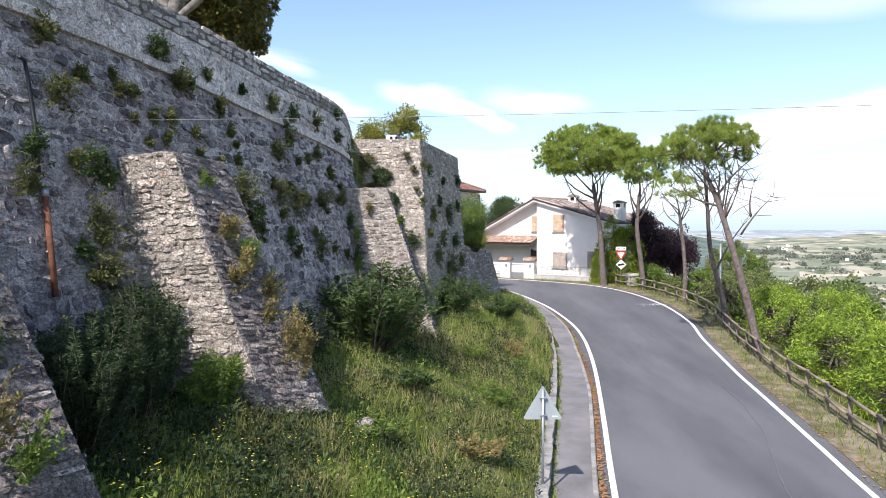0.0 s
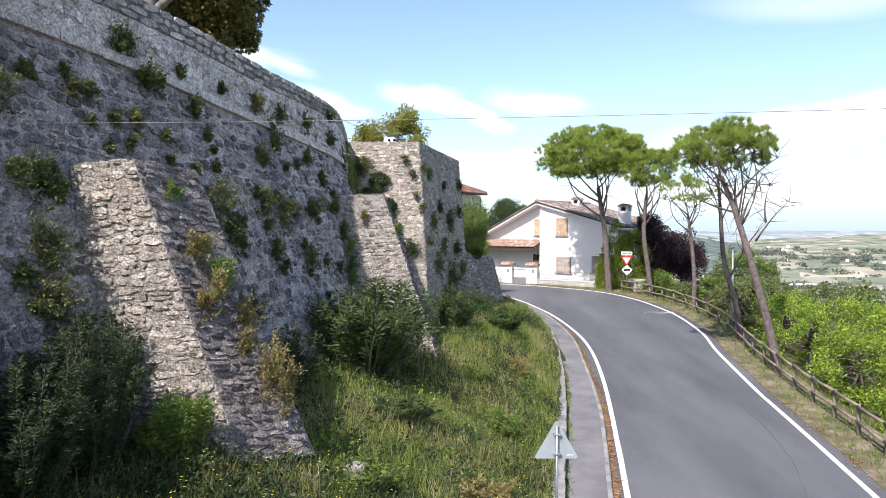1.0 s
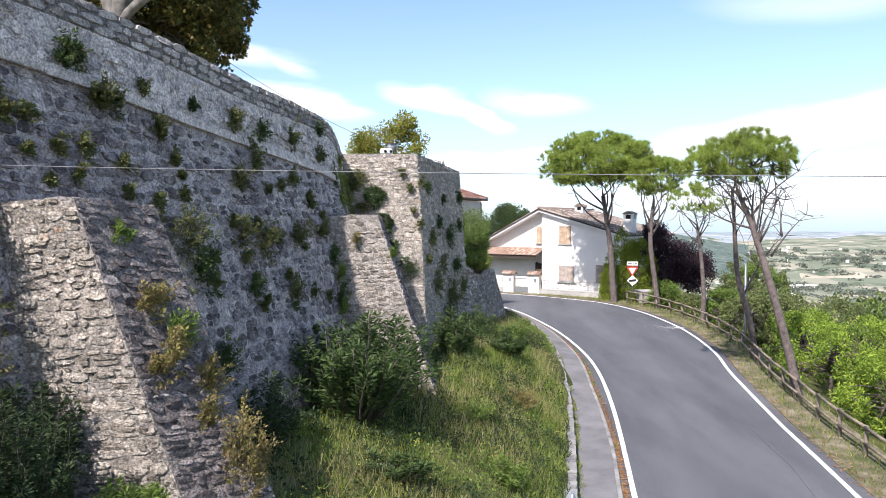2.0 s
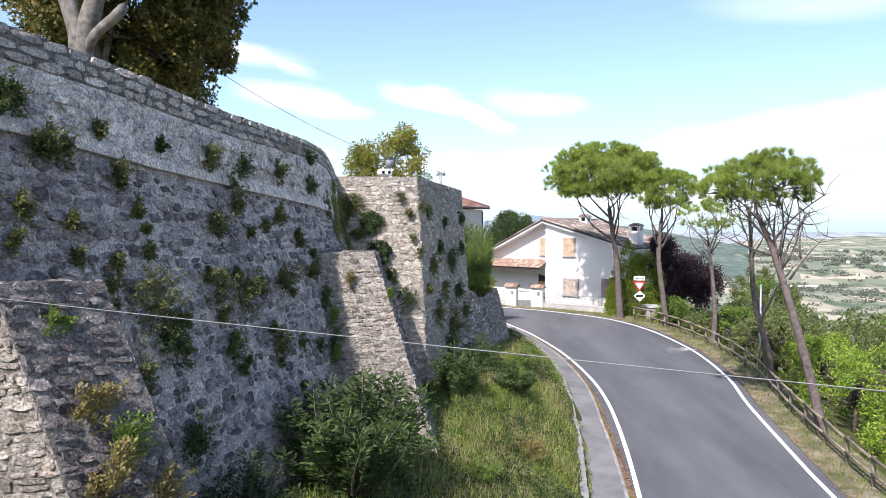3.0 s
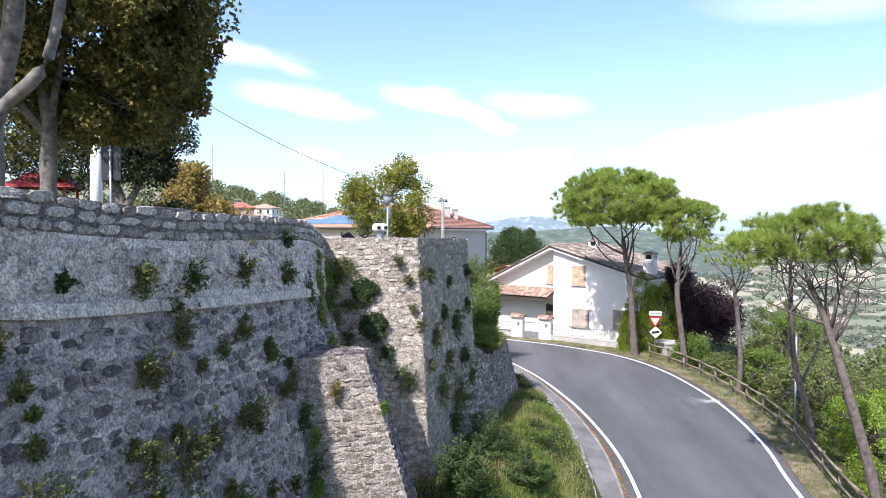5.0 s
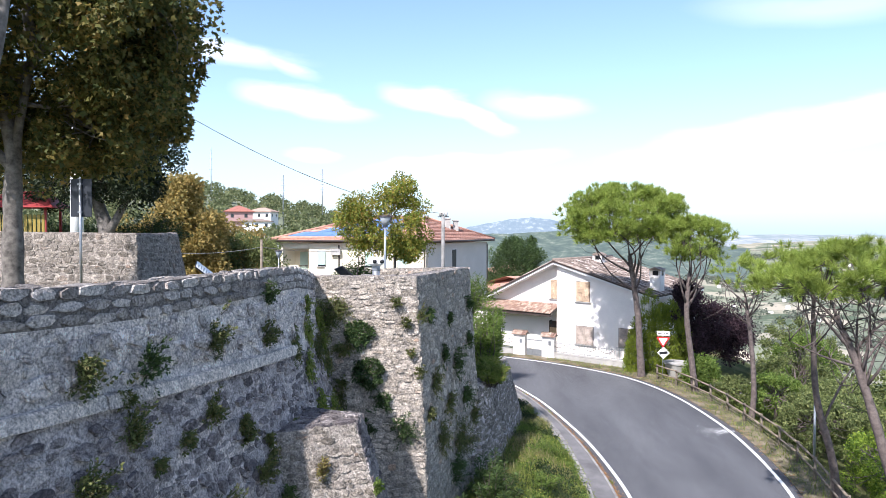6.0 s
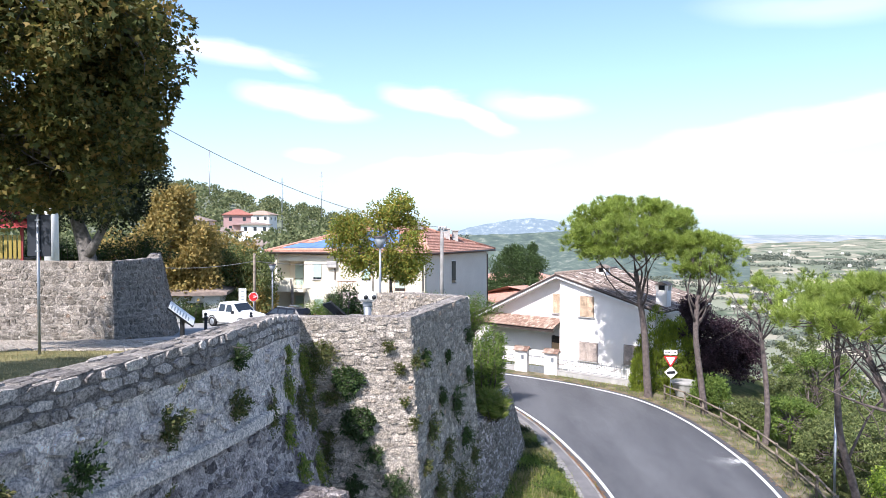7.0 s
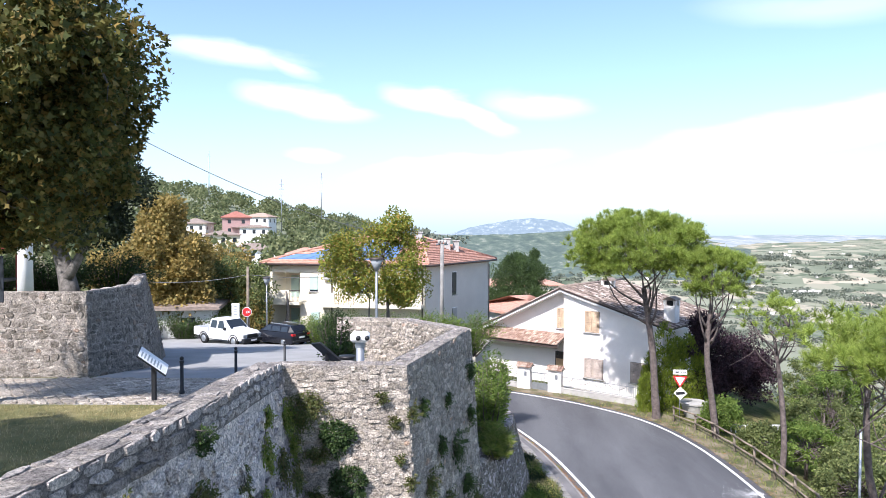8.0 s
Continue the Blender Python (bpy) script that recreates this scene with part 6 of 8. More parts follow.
def stone_pine(path, radii, crown, label, seed, clumps=110, tufts=9, needles=40, length=0.36, dead=(), bare=0.25, clump_r=(0.45, 0.75), width=0.03):
    """A pine: a bent trunk, spreading limbs, and a crown of needle clumps; crown is middle and half-axes."""
    rnd = random.Random(seed)
    base = Vector(path[0])
    ob = thing("stone_pine", Matrix.Translation(base), label, "pine tree", "pines beside the road")
    pts = spline(path, 0.4)
    pts = [Vector(p) - base for p in pts]
    n = len(pts)
    rr = np.interp(np.linspace(0, 1, n), np.linspace(0, 1, len(radii)), radii)
    tubes("trunk", [(pts, [float(r) * (1 + 0.06 * math.sin(i * 2.1)) for i, r in enumerate(rr)], 12)], m_bark, ob)
    c, ax = Vector(crown[:3]) - base, Vector(crown[3:])
    runs, hubs = [], []
    for k in range(9):
        w = 6.283 * k / 9 + rnd.uniform(-0.3, 0.3)
        q = c + Vector((math.cos(w) * ax.x * 0.55, math.sin(w) * ax.y * 0.55, -ax.z * rnd.uniform(0.1, 0.5)))
        start = pts[rnd.randrange(int(n * 0.72), n)]
        limb = bend(start, q, rnd, 0.16, 6)
        tubes("limb", [(limb, [radii[-1] * s for s in (0.6, 0.46, 0.36, 0.29, 0.23, 0.18)], 7)], m_bark, ob)
        hubs += limb[2:]
    tips, ways = [], []
    for _ in range(clumps):
        d = way(rnd, 0.35)
        r = rnd.uniform(0.55, 1.0) ** 0.7
        q = c + Vector((d.x * ax.x * r, d.y * ax.y * r, max(d.z, -0.5) * ax.z * r))
        h = min(hubs, key=lambda v: (v - q).length)
        runs.append((bend(h, q - Vector((0, 0, 0.2)), rnd, 0.12, 4), [0.026, 0.02, 0.015, 0.01], 5))
        R = rnd.uniform(*clump_r)
        for _ in range(tufts):
            u = way(rnd, 0.5)
            tips.append(q + Vector((u.x * R, u.y * R, u.z * R * 0.6)))
            ways.append((u * 0.5 + Vector((0, 0, 0.75))).normalized())
    rng = np.random.default_rng(seed)
    tips, ways = np.repeat(np.array(tips), needles, axis=0), np.repeat(np.array(ways), needles, axis=0)
    out = unit_rows(ways + 1.15 * unit_rows(rng.normal(size=ways.shape)))
    bulk_leaves("crown", tips + ways * rng.uniform(-0.35, 0.15, (len(tips), 1)) * length, out * length * rng.uniform(0.7, 1.2, (len(tips), 1)), width / length, BLADE, m_pine, ob, rng)
    for _ in range(int(clumps * bare)):
        h = hubs[rnd.randrange(len(hubs))]
        runs.append((bend(h, h + way(rnd, -0.1) * rnd.uniform(0.6, 1.6), rnd, 0.2, 4), [0.02, 0.015, 0.01, 0.005], 5))
    tagged(tubes("branchwork", runs, m_bark, ob), kind="stuff")
    if dead:
        for p, q in dead:
            dr = []
            stem = bend(Vector(p) - base, Vector(q) - base, rnd, 0.08, 6)
            dr.append((stem, [0.06, 0.05, 0.04, 0.03, 0.02, 0.01], 6))
            for _ in range(9):
                s = stem[rnd.randrange(2, 6)]
                dr.append((bend(s, s + way(rnd, 0.5) * rnd.uniform(0.5, 1.4), rnd, 0.15, 4), [0.022, 0.016, 0.01, 0.005], 5))
            tubes("dead_branch", dr, m_bark, ob, "bare grey dead branch")
    return ob


stone_pine([(13.75, 58.2, 0.7), (13.55, 58.1, 3), (13.35, 58.0, 5.5), (12.95, 57.9, 8.0), (12.7, 57.9, 9.6)], [0.30, 0.24, 0.22, 0.19, 0.15], (12.35, 57.8, 11.9, 4.5, 4.2, 2.45), "tall umbrella-shaped stone pine with a dense green crown", 41, 240, 11, 40)
stone_pine([(16.1, 54.2, 0.2), (15.75, 54.2, 3), (15.35, 54.1, 6), (15.5, 54.1, 8.6)], [0.24, 0.19, 0.17, 0.13], (15.8, 54.0, 10.5, 2.0, 2.0, 1.7), "slender stone pine with a rounded crown", 42, 64, 10, 40, 0.34)
stone_pine([(17.1, 49.0, -0.6), (17.4, 49.0, 2), (17.2, 49.0, 5), (16.9, 49, 7.2)], [0.20, 0.15, 0.13, 0.09], (16.7, 49.0, 8.7, 2.0, 2.0, 1.2), "thin sparse stone pine with many bare twigs", 43, 26, 6, 30, 0.3, bare=1.6, clump_r=(0.35, 0.6))
stone_pine([(16.0, 38.0, -0.8), (15.6, 38.0, 2), (14.9, 38.0, 4.6), (14.5, 37.6, 7.4), (13.9, 36.5, 9.0)], [0.18, 0.155, 0.13, 0.1, 0.06], (13.2, 35.5, 9.7, 1.7, 1.7, 1.0), "dark-barked pine leaning among its neighbours, nearly bare", 44, 16, 6, 40, 0.3, dead=(((15.2, 38.0, 3.6), (17.2, 38.2, 6.6)), ((17.2, 38.2, 6.6), (17.5, 38.5, 8.6)), ((16.6, 38.1, 5.6), (18.3, 38.0, 7.7))), bare=1.5)
stone_pine([(14.85, 31.6, -0.7), (14.4, 31.7, 1.6), (13.7, 31.9, 4.4), (13.0, 32.2, 7.0), (12.4, 32.4, 8.6)], [0.23, 0.18, 0.16, 0.13, 0.09], (12.45, 32.4, 9.75, 2.4, 2.2, 1.15), "leaning stone pine with an open crown and bare lower twigs", 45, 66, 9, 70, 0.27, bare=1.6, clump_r=(0.3, 0.5), width=0.016,
           dead=(((13.0, 32.2, 7.0), (10.6, 31.8, 7.9)), ((13.2, 32.1, 6.4), (14.3, 32.0, 8.7)), ((12.8, 32.3, 7.3), (14.2, 30.9, 9.3))))

# the plane trees of the terrace
def plane_tree(limbs, blobs, label, seed, leaf=0.19, clumps=40, per=85, clump_r=0.62):
    """A plane tree: limbs as (points, radius at foot and tip), and masses of foliage with gaps between the clumps."""
    rnd, rng = random.Random(seed), np.random.default_rng(seed)
    base = Vector(limbs[0][0][0])
    ob = thing("plane_tree", Matrix.Translation(base), label, "plane tree")
    nodes = []
    for k, (path, r0, r1) in enumerate(limbs):
        pts = [Vector(p) - base for p in spline(path, 0.3)]
        n = len(pts)
        rad = [(r0 + (r1 - r0) * i / (n - 1)) * (1 + 0.07 * math.sin(i * 1.3 + k) + (0.35 * max(0.0, 1 - i / 3) if k == 0 else 0)) for i in range(n)]
        tubes("trunk" if k == 0 else "limb", [(pts, rad, 12)], m_planebark, ob, "pale mottled trunk" if k == 0 else "")
        nodes += pts[n // 2:]
    runs, centres = [], []
    for bx, by, bz, rx, ry, rz in blobs:
        c = Vector((bx, by, bz)) - base
        stem = bend(min(nodes, key=lambda q: (q - c).length), c, rnd, 0.12)
        runs.append((stem, [0.085, 0.07, 0.055, 0.042, 0.03], 6))
        for _ in range(clumps):
            d = way(rnd, 0.1)
            r = rnd.uniform(0.5, 1.0)
            q = c + Vector((d.x * rx * r, d.y * ry * r, d.z * rz * r))
            centres.append(q)
            if rnd.random() < 0.35:
                runs.append((bend(stem[rnd.randrange(2, 5)], q, rnd, 0.15, 4), [0.035, 0.026, 0.017, 0.006], 5))
    tagged(tubes("branchwork", runs, m_planebark, ob), kind="stuff")
    p, d = heap(np.array(centres), rng.uniform(0.55, 1.25, len(centres)) * clump_r, per, rng)
    a = unit_rows(0.6 * d + unit_rows(rng.normal(size=d.shape)) - np.array((0, 0, 0.3))) * leaf * rng.uniform(0.6, 1.3, (len(d), 1))
    bulk_leaves("crown", p, a, 0.95, LOBES, m_plane, ob, rng)
    return ob


plane_tree([([(-8.22, 20.8, 9.6), (-8.24, 20.8, 11.2), (-8.16, 20.8, 12.2), (-7.95, 20.8, 13.0), (-7.65, 20.7, 14.0), (-7.4, 20.4, 16.6)], 0.32, 0.07), ([(-8.24, 20.8, 11.7), (-8.32, 20.8, 12.4), (-8.5, 20.8, 13.05), (-8.75, 20.9, 13.8), (-9.8, 21.2, 16.5)], 0.22, 0.08),
            ([(-8.2, 20.78, 11.8), (-7.95, 20.72, 12.25), (-7.7, 20.7, 12.5), (-7.25, 20.7, 12.9), (-6.98, 20.7, 13.5), (-6.7, 20.9, 15.6)], 0.13, 0.06)],
           [(-8.2, 20.5, 15.4, 1.0, 1.3, 0.9), (-9.8, 21.2, 15.6, 1.4, 1.6, 1.2), (-11.8, 20.6, 16.6, 2.0, 2.0, 1.6), (-13.0, 18.4, 17.4, 2.0, 2.0, 1.6)],
           "large plane tree with browning leaves behind the parapet", 51, 0.16, 40, 110, 0.62)
plane_tree([([(-11.9, 29.0, 9.0), (-11.88, 29.0, 12.0), (-11.84, 29.0, 13.4), (-12.03, 29.0, 14.6), (-11.6, 29.0, 15.6), (-11.3, 29.0, 15.95), (-11.5, 29.0, 17.6), (-11.7, 29.2, 20.0)], 0.29, 0.06),
            ([(-11.84, 29.0, 13.1), (-11.5, 28.9, 14.7), (-11.1, 28.8, 15.8), (-10.4, 28.8, 16.7), (-9.2, 28.8, 18.2)], 0.13, 0.05), ([(-11.86, 29.0, 12.9), (-12.8, 28.6, 14.2), (-14.4, 28.2, 16.4)], 0.14, 0.05), ([(-11.35, 29.0, 15.9), (-9.5, 29.0, 16.6), (-7.9, 29.0, 17.2)], 0.05, 0.02)],
           [(-8.0, 29.0, 17.1, 1.3, 1.8, 1.5), (-8.8, 29.2, 15.2, 1.2, 1.8, 1.2), (-9.8, 29.4, 14.0, 1.5, 2.0, 1.4), (-11.4, 30.6, 14.2, 1.8, 1.5, 1.6), (-13.6, 30.0, 14.4, 2.0, 2.0, 1.9), (-9.4, 30.6, 16.8, 1.9, 2.0, 1.8), (-11.6, 31.2, 17.0, 2.0, 1.8, 1.8), (-14.2, 29.8, 17.6, 2.2, 2.2, 2.0),
            (-9.0, 27.2, 17.2, 1.7, 1.4, 1.7), (-11.4, 26.6, 18.0, 2.0, 1.6, 1.7), (-8.8, 29.2, 19.4, 1.7, 2.2, 1.6), (-10.8, 29.4, 19.8, 2.2, 2.2, 1.7), (-13.4, 28.8, 20.4, 2.2, 2.2, 1.7), (-9.2, 31.2, 14.9, 1.5, 1.4, 1.4), (-12.4, 28.0, 15.2, 1.6, 1.2, 1.3)],
           "large plane tree with browning leaves on the lawn", 52, 0.155, 44, 125, 0.58)
# its crown is dark by leaf colour, in place of shade
broadleaf("holm_oak", (-17.2, 45.0, 9.9), [((-17.0, 45.0, 9.7), (-18.1, 45.2, 13.4)), ((-17.2, 45.0, 11.0), (-15.9, 45.2, 13.6))],
          [(-14.9, 45.0, 15.2, 1.5, 1.7, 1.3), (-15.7, 44.8, 13.5, 1.3, 1.5, 1.0), (-17.2, 44.6, 14.0, 1.6, 1.6, 1.2), (-19.6, 45, 14.2, 2.4, 2, 2.0), (-15.9, 45.3, 16.9, 1.7, 1.8, 1.5), (-17.6, 45.2, 16.0, 2.0, 1.8, 1.6), (-19.4, 45, 17.4, 2.4, 2, 2.0), (-22.4, 45, 14.6, 2.4, 2, 2.6), (-17.0, 45.2, 18.6, 2.0, 1.8, 1.6)],
          m_shaded_tree, "leaning tree with a very dark shaded crown behind the fort wall", "tree", 57, 0.17, 170, 36, 0.62, radius=0.42)
broadleaf("tree", (-17.0, 70.5, 5.0), [((-17.0, 70.5, 4.8), (-17.0, 70.5, 6.8))],
          [(-18.2, 70.0, 9.0, 2.0, 1.5, 1.9), (-15.9, 70.0, 8.6, 1.7, 1.5, 1.9), (-16.8, 69.5, 6.4, 2.2, 1.4, 1.2), (-20.4, 70, 7.2, 1.8, 1.4, 1.9)], m_wood_green, "dense dark-green tree behind the parked cars", "tree", 58, 0.22, 110, 30, 0.7, radius=0.16)
broadleaf("lime_tree", (-2.9, 46.4, 7.0), [((-2.7, 46.4, 7.0), (-2.8, 46.4, 10.2)), ((-3.6, 46.8, 7.0), (-3.7, 46.8, 10.0))],
          [(-3.2, 46.4, 12.1, 1.9, 1.8, 1.4), (-4.5, 46.2, 11.3, 1.2, 1.2, 1.0), (-1.9, 46.6, 11.4, 1.2, 1.1, 1.6), (-2.6, 46.4, 13.3, 1.1, 1.0, 0.8), (-3.4, 46.3, 10.6, 1.5, 1.0, 0.7), (-4.9, 46.3, 12.1, 0.9, 1.0, 0.9), (-2.1, 46.5, 10.2, 0.6, 0.7, 0.5)], m_yellow, "small tree turning yellow-green behind the parapet", "tree", 54, 0.14, 115, 28, 0.42, "lance", radius=0.11)
broadleaf("plane_tree", (-21.75, 67.0, 5.2), [((-21.75, 67, 4.8), (-21.75, 67, 8.6))],
          [(-22.0, 67, 11.4, 3.3, 3.2, 2.5), (-24.8, 67, 9.8, 2.9, 2.8, 2.2), (-20.6, 67, 9.6, 2.3, 2.4, 1.9), (-19.9, 67, 10.8, 1.5, 1.7, 1.5), (-19.9, 67, 7.9, 1.6, 1.7, 1.5), (-21.7, 67, 13.9, 1.5, 1.5, 1.5), (-22.4, 66.5, 7.9, 2.8, 2.4, 1.2)],
          m_brown, "broad tree with rust-brown autumn leaves beside the road", "tree", 55, 0.28, 120, 36, 0.85, "lance", radius=0.28, slim=0.8)
broadleaf("tree", (-11.5, 70, 5.2), [((-13.5, 72, 5), (-13.5, 72, 8)), ((-17.5, 72, 5), (-17.5, 72, 8))],
          [(-17.6, 71, 8.0, 2.0, 2, 2.6), (-21, 72, 8.0, 2.4, 2, 2.8), (-18.8, 73, 10.2, 2.2, 2, 1.6), (-24, 71, 8.0, 2.4, 2, 2.8), (-16.4, 70.5, 6.4, 1.8, 1.6, 1.6), (-20, 69.5, 5.6, 2.2, 1.4, 1.2), (-23.5, 68, 5.6, 2.2, 1.4, 1.2)], m_brown, "brown-green trees in a row behind the parked cars", "tree", 56, 0.28, 80, 26, 0.8, "lance", radius=0.16)

# round the white house
def thuja():
    rnd = random.Random(61)
    ob = thing("thuja", Matrix.Translation((14.9, 60.4, 0.9)), "dense bright-green thuja hedge tree by the garden wall", "conifer")
    lv = Leaves()
    for x, y, h, r in ((0, 0, 6.0, 1.0), (-0.9, -0.2, 4.0, 0.75), (0.9, 0.1, 5.0, 0.8), (0.3, -0.5, 4.6, 0.7), (-1.3, -0.3, 2.6, 0.5), (1.7, 0.2, 5.2, 0.8), (2.3, -0.1, 4.0, 0.7)):
        for k in range(150):
            z = h * rnd.random() ** 0.9
            rr = r * (1 - (z / h) ** 2.2) ** 0.6 * rnd.uniform(0.8, 1.08)
            w = rnd.uniform(0, 6.283)
            p = Vector((x + math.cos(w) * rr, y + math.sin(w) * rr, z))
            for _ in range(16):
                a = (Vector((math.cos(w) * 0.5, math.sin(w) * 0.5, 0.9)) + way(rnd) * 0.6).normalized() * rnd.uniform(0.14, 0.3)
                lv.add(p + way(rnd) * 0.16, a, a.cross(way(rnd)).normalized() * 0.06, 0.01)
    tubes("trunk", [([(0, 0, 0), (0, 0, 3)], [0.14, 0.06], 8)], m_bark, ob)
    lv.made("crown", m_thuja, ob)


thuja()
broadleaf("plum_tree", (19.6, 61.5, 0.4), [((19.6, 61.5, 0.2), (19.5, 61.5, 2.4))], [(18.2, 61.5, 5.2, 1.6, 1.5, 1.5), (18.4, 61.0, 2.6, 1.7, 1.2, 1.2), (20.6, 61, 2.6, 1.6, 1.2, 1.2), (20.6, 61.2, 4.5, 1.8, 1.6, 1.6), (19.4, 61.3, 3.4, 1.9, 1.4, 1.1), (18.0, 61.5, 6.6, 0.8, 0.8, 0.7), (22.0, 61.5, 3.8, 1.2, 1.2, 1.2)], m_plum, "purple-leaved plum tree beside the house", "tree", 62, 0.17, 150, 40, 0.55, radius=0.12, inner=0.3)
broadleaf("cedar", (9.6, 100, 0.0), [((9.6, 100, -2), (9.6, 100, 5))], [(9.6, 100, 5.5, 3.6, 3, 1.8), (8.6, 100, 7.6, 3.0, 2.6, 1.4), (11.0, 100, 7.4, 2.0, 2.6, 1.4), (9.2, 100, 9.0, 1.6, 1.6, 1.0), (12.5, 100, 4.5, 2.4, 2, 1.2), (6.8, 100, 4.6, 2.0, 2, 1.4)], m_cedar, "dark spreading cedar behind the white house", "conifer", 63, 0.34, 130, 36, 0.9, radius=0.25, slim=0.25)
broadleaf("cypress", (14.2, 122, -2), [((14.2, 122, -4), (14.2, 122, 6))], [(14.2, 122, 5.5, 0.9, 0.9, 4.0), (14.2, 122, 8.6, 0.6, 0.6, 2.0)], m_cedar, "slim dark cypress in a distant garden", "conifer", 64, 0.35, 70, 26, 0.5, radius=0.2, slim=0.3)


# shrubs
def shrub(base, stems, leaf, slim, label, seed, mat, name="shrub", per=150, spike=True):
    """Leafy upright stems: across, along, height and radius of each."""
    rnd = random.Random(seed)
    ob = thing(name, Matrix.Translation(base), label, "shrub")
    lv, runs = Leaves(), []
    for x, y, h, r in stems:
        top = Vector((x * 1.15, y * 1.15, h))
        runs.append((bend((x * 0.3, y * 0.3, -0.1), top, rnd, 0.08), [r_ * (0.35 if "weed" in name else 1.0) for r_ in (0.03, 0.025, 0.02, 0.012, 0.005)], 5))
        for _ in range(per):
            t = rnd.uniform(0.12, 1.0)
            q = Vector((x * (0.3 + 0.85 * t), y * (0.3 + 0.85 * t), h * t))
            rr = r * (1.15 - t * 0.75 if spike else 1.0)
            d = way(rnd, 0.1)
            a = (Vector((d.x, d.y, 0.35)) + way(rnd) * 0.35).normalized() * leaf * rnd.uniform(0.7, 1.3)
            lv.add(q + Vector((d.x, d.y, d.z * 0.6)) * rr * rnd.uniform(0.2, 1.0), a, a.cross(way(rnd)).normalized() * leaf * slim, leaf * 0.06)
    tagged(tubes("stalkwork", runs, m_bark, ob), kind="stuff")
    tagged(lv.made("foliage", mat, ob), kind="stuff")
    return ob


def stand(n, rx, ry, h0, h1, r, seed):
    rnd = random.Random(seed)
    out = []
    for _ in range(n):
        w, q = rnd.uniform(0, 6.283), math.sqrt(rnd.random())
        out.append((math.cos(w) * rx * q, math.sin(w) * ry * q, rnd.uniform(h0, h1) * (1 - 0.35 * q), r * rnd.uniform(0.7, 1.2)))
    return out


shrub((-2.0, 19.6, lie(-2.0, 19.6)), stand(70, 1.7, 1.9, 1.5, 2.7, 0.3, 1), 0.20, 0.26, "large glossy dark-green shrub with lance leaves against the rampart", 71, m_shrub, per=150)
shrub((-1.0, 17.4, lie(-1.0, 17.4)), stand(12, 0.8, 0.6, 0.3, 0.6, 0.2, 2), 0.14, 0.3, "low dark-green shrub spreading over the grass bank", 72, m_shrub, per=110)
shrub((2.6, 31.0, lie(2.6, 31.0)), stand(16, 0.8, 1.5, 0.5, 1.1, 0.24, 3), 0.22, 0.22, "leafy green shrub on the bank below the bastion", 73, m_shrub)
shrub((0.4, 28.6, lie(0.4, 28.6)), stand(34, 0.8, 1.2, 0.9, 1.9, 0.28, 4), 0.17, 0.3, "dense green shrub at the foot of the bastion", 74, m_shrub)
shrub((1.5, 33.6, lie(1.5, 33.6)), stand(24, 0.8, 2.0, 0.8, 1.7, 0.25, 5), 0.15, 0.3, "straggling shrub along the bastion's foot", 75, m_shrub)
shrub((1.9, 43.4, 4.7), stand(50, 0.75, 1.9, 2.0, 4.0, 0.40, 6), 0.17, 0.34, "lush bright-green shrub above the low retaining wall", 76, m_bushgreen)
shrub((1.9, 40.0, 4.7), stand(40, 0.5, 1.7, 0.6, 1.2, 0.2, 7), 0.3, 0.05, "tall feathery grass growing on the low wall", 77, m_grass, "grass_clump", 190)
# the thickets' deep shade is mostly in their darkened leaf colour
shrub((-5.0, 9.3, lie(-5.0, 9.3)), stand(120, 0.75, 1.0, 1.3, 2.2, 0.13, 8), 0.075, 0.30, "dark thicket of tall nettle-like weeds in the rampart's shade", 78, m_nettle_shaded, "weed_thicket", 330)
shrub((-4.95, 10.9, lie(-4.95, 10.9)), stand(150, 0.7, 1.1, 1.5, 2.5, 0.13, 18), 0.075, 0.30, "tall dark nettle-like weeds crowding between two buttresses", 98, m_nettle_shaded, "weed_thicket", 330)
shrub((-5.3, 12.2, lie(-5.3, 12.2)), stand(60, 0.5, 0.7, 1.7, 2.7, 0.16, 19), 0.09, 0.3, "tall dark weeds climbing the corner behind the buttress", 99, m_nettle_shaded, "weed_thicket", 260)
shrub((-4.1, 12.1, lie(-4.1, 12.1)), stand(46, 0.5, 0.6, 0.6, 1.3, 0.16, 9), 0.085, 0.36, "fresh green weeds beside the buttress", 79, m_bushgreen, "weed_thicket", 200)
shrub((-3.6, 16.6, lie(-3.6, 16.6)), stand(44, 0.9, 2.0, 0.7, 1.5, 0.24, 10), 0.12, 0.3, "weeds grown up along the rampart's foot", 80, m_nettle_shaded, "weed_thicket", 130)
shrub((-5.6, 50.2, 7.2), stand(36, 1.2, 1.0, 0.9, 1.7, 0.35, 11), 0.10, 0.4, "clipped dark-green hedge shrub beside the telescope", 81, m_shrub, "hedge_shrub")
for x, y, k in ((-19.4, 64.6, 51), (-17.0, 65.6, 52), (-21.8, 63.6, 53)):
    shrub((x, y, float(terrace_z(y)) - 0.1), stand(40, 1.4, 0.8, 1.5, 2.4, 0.42, k), 0.13, 0.4, "dark-green hedge behind the parked pickup", 120 + k, m_shrub, "hedge", 130, False)
hedge_rows = [(-8.6, 61.5, 12), (-4.2, 56.5, 13), (-1.0, 54.5, 14), (-6.4, 59.0, 15), (1.2, 53.0, 17)]
for x, y, s in hedge_rows:
    shrub((x, y, float(terrace_z(y)) - 0.2), stand(60, 1.9, 0.9, 1.9, 2.9, 0.45, s), 0.13, 0.4, "green hedge along the terrace road", 80 + s, m_bushgreen, "hedge", 150, False)
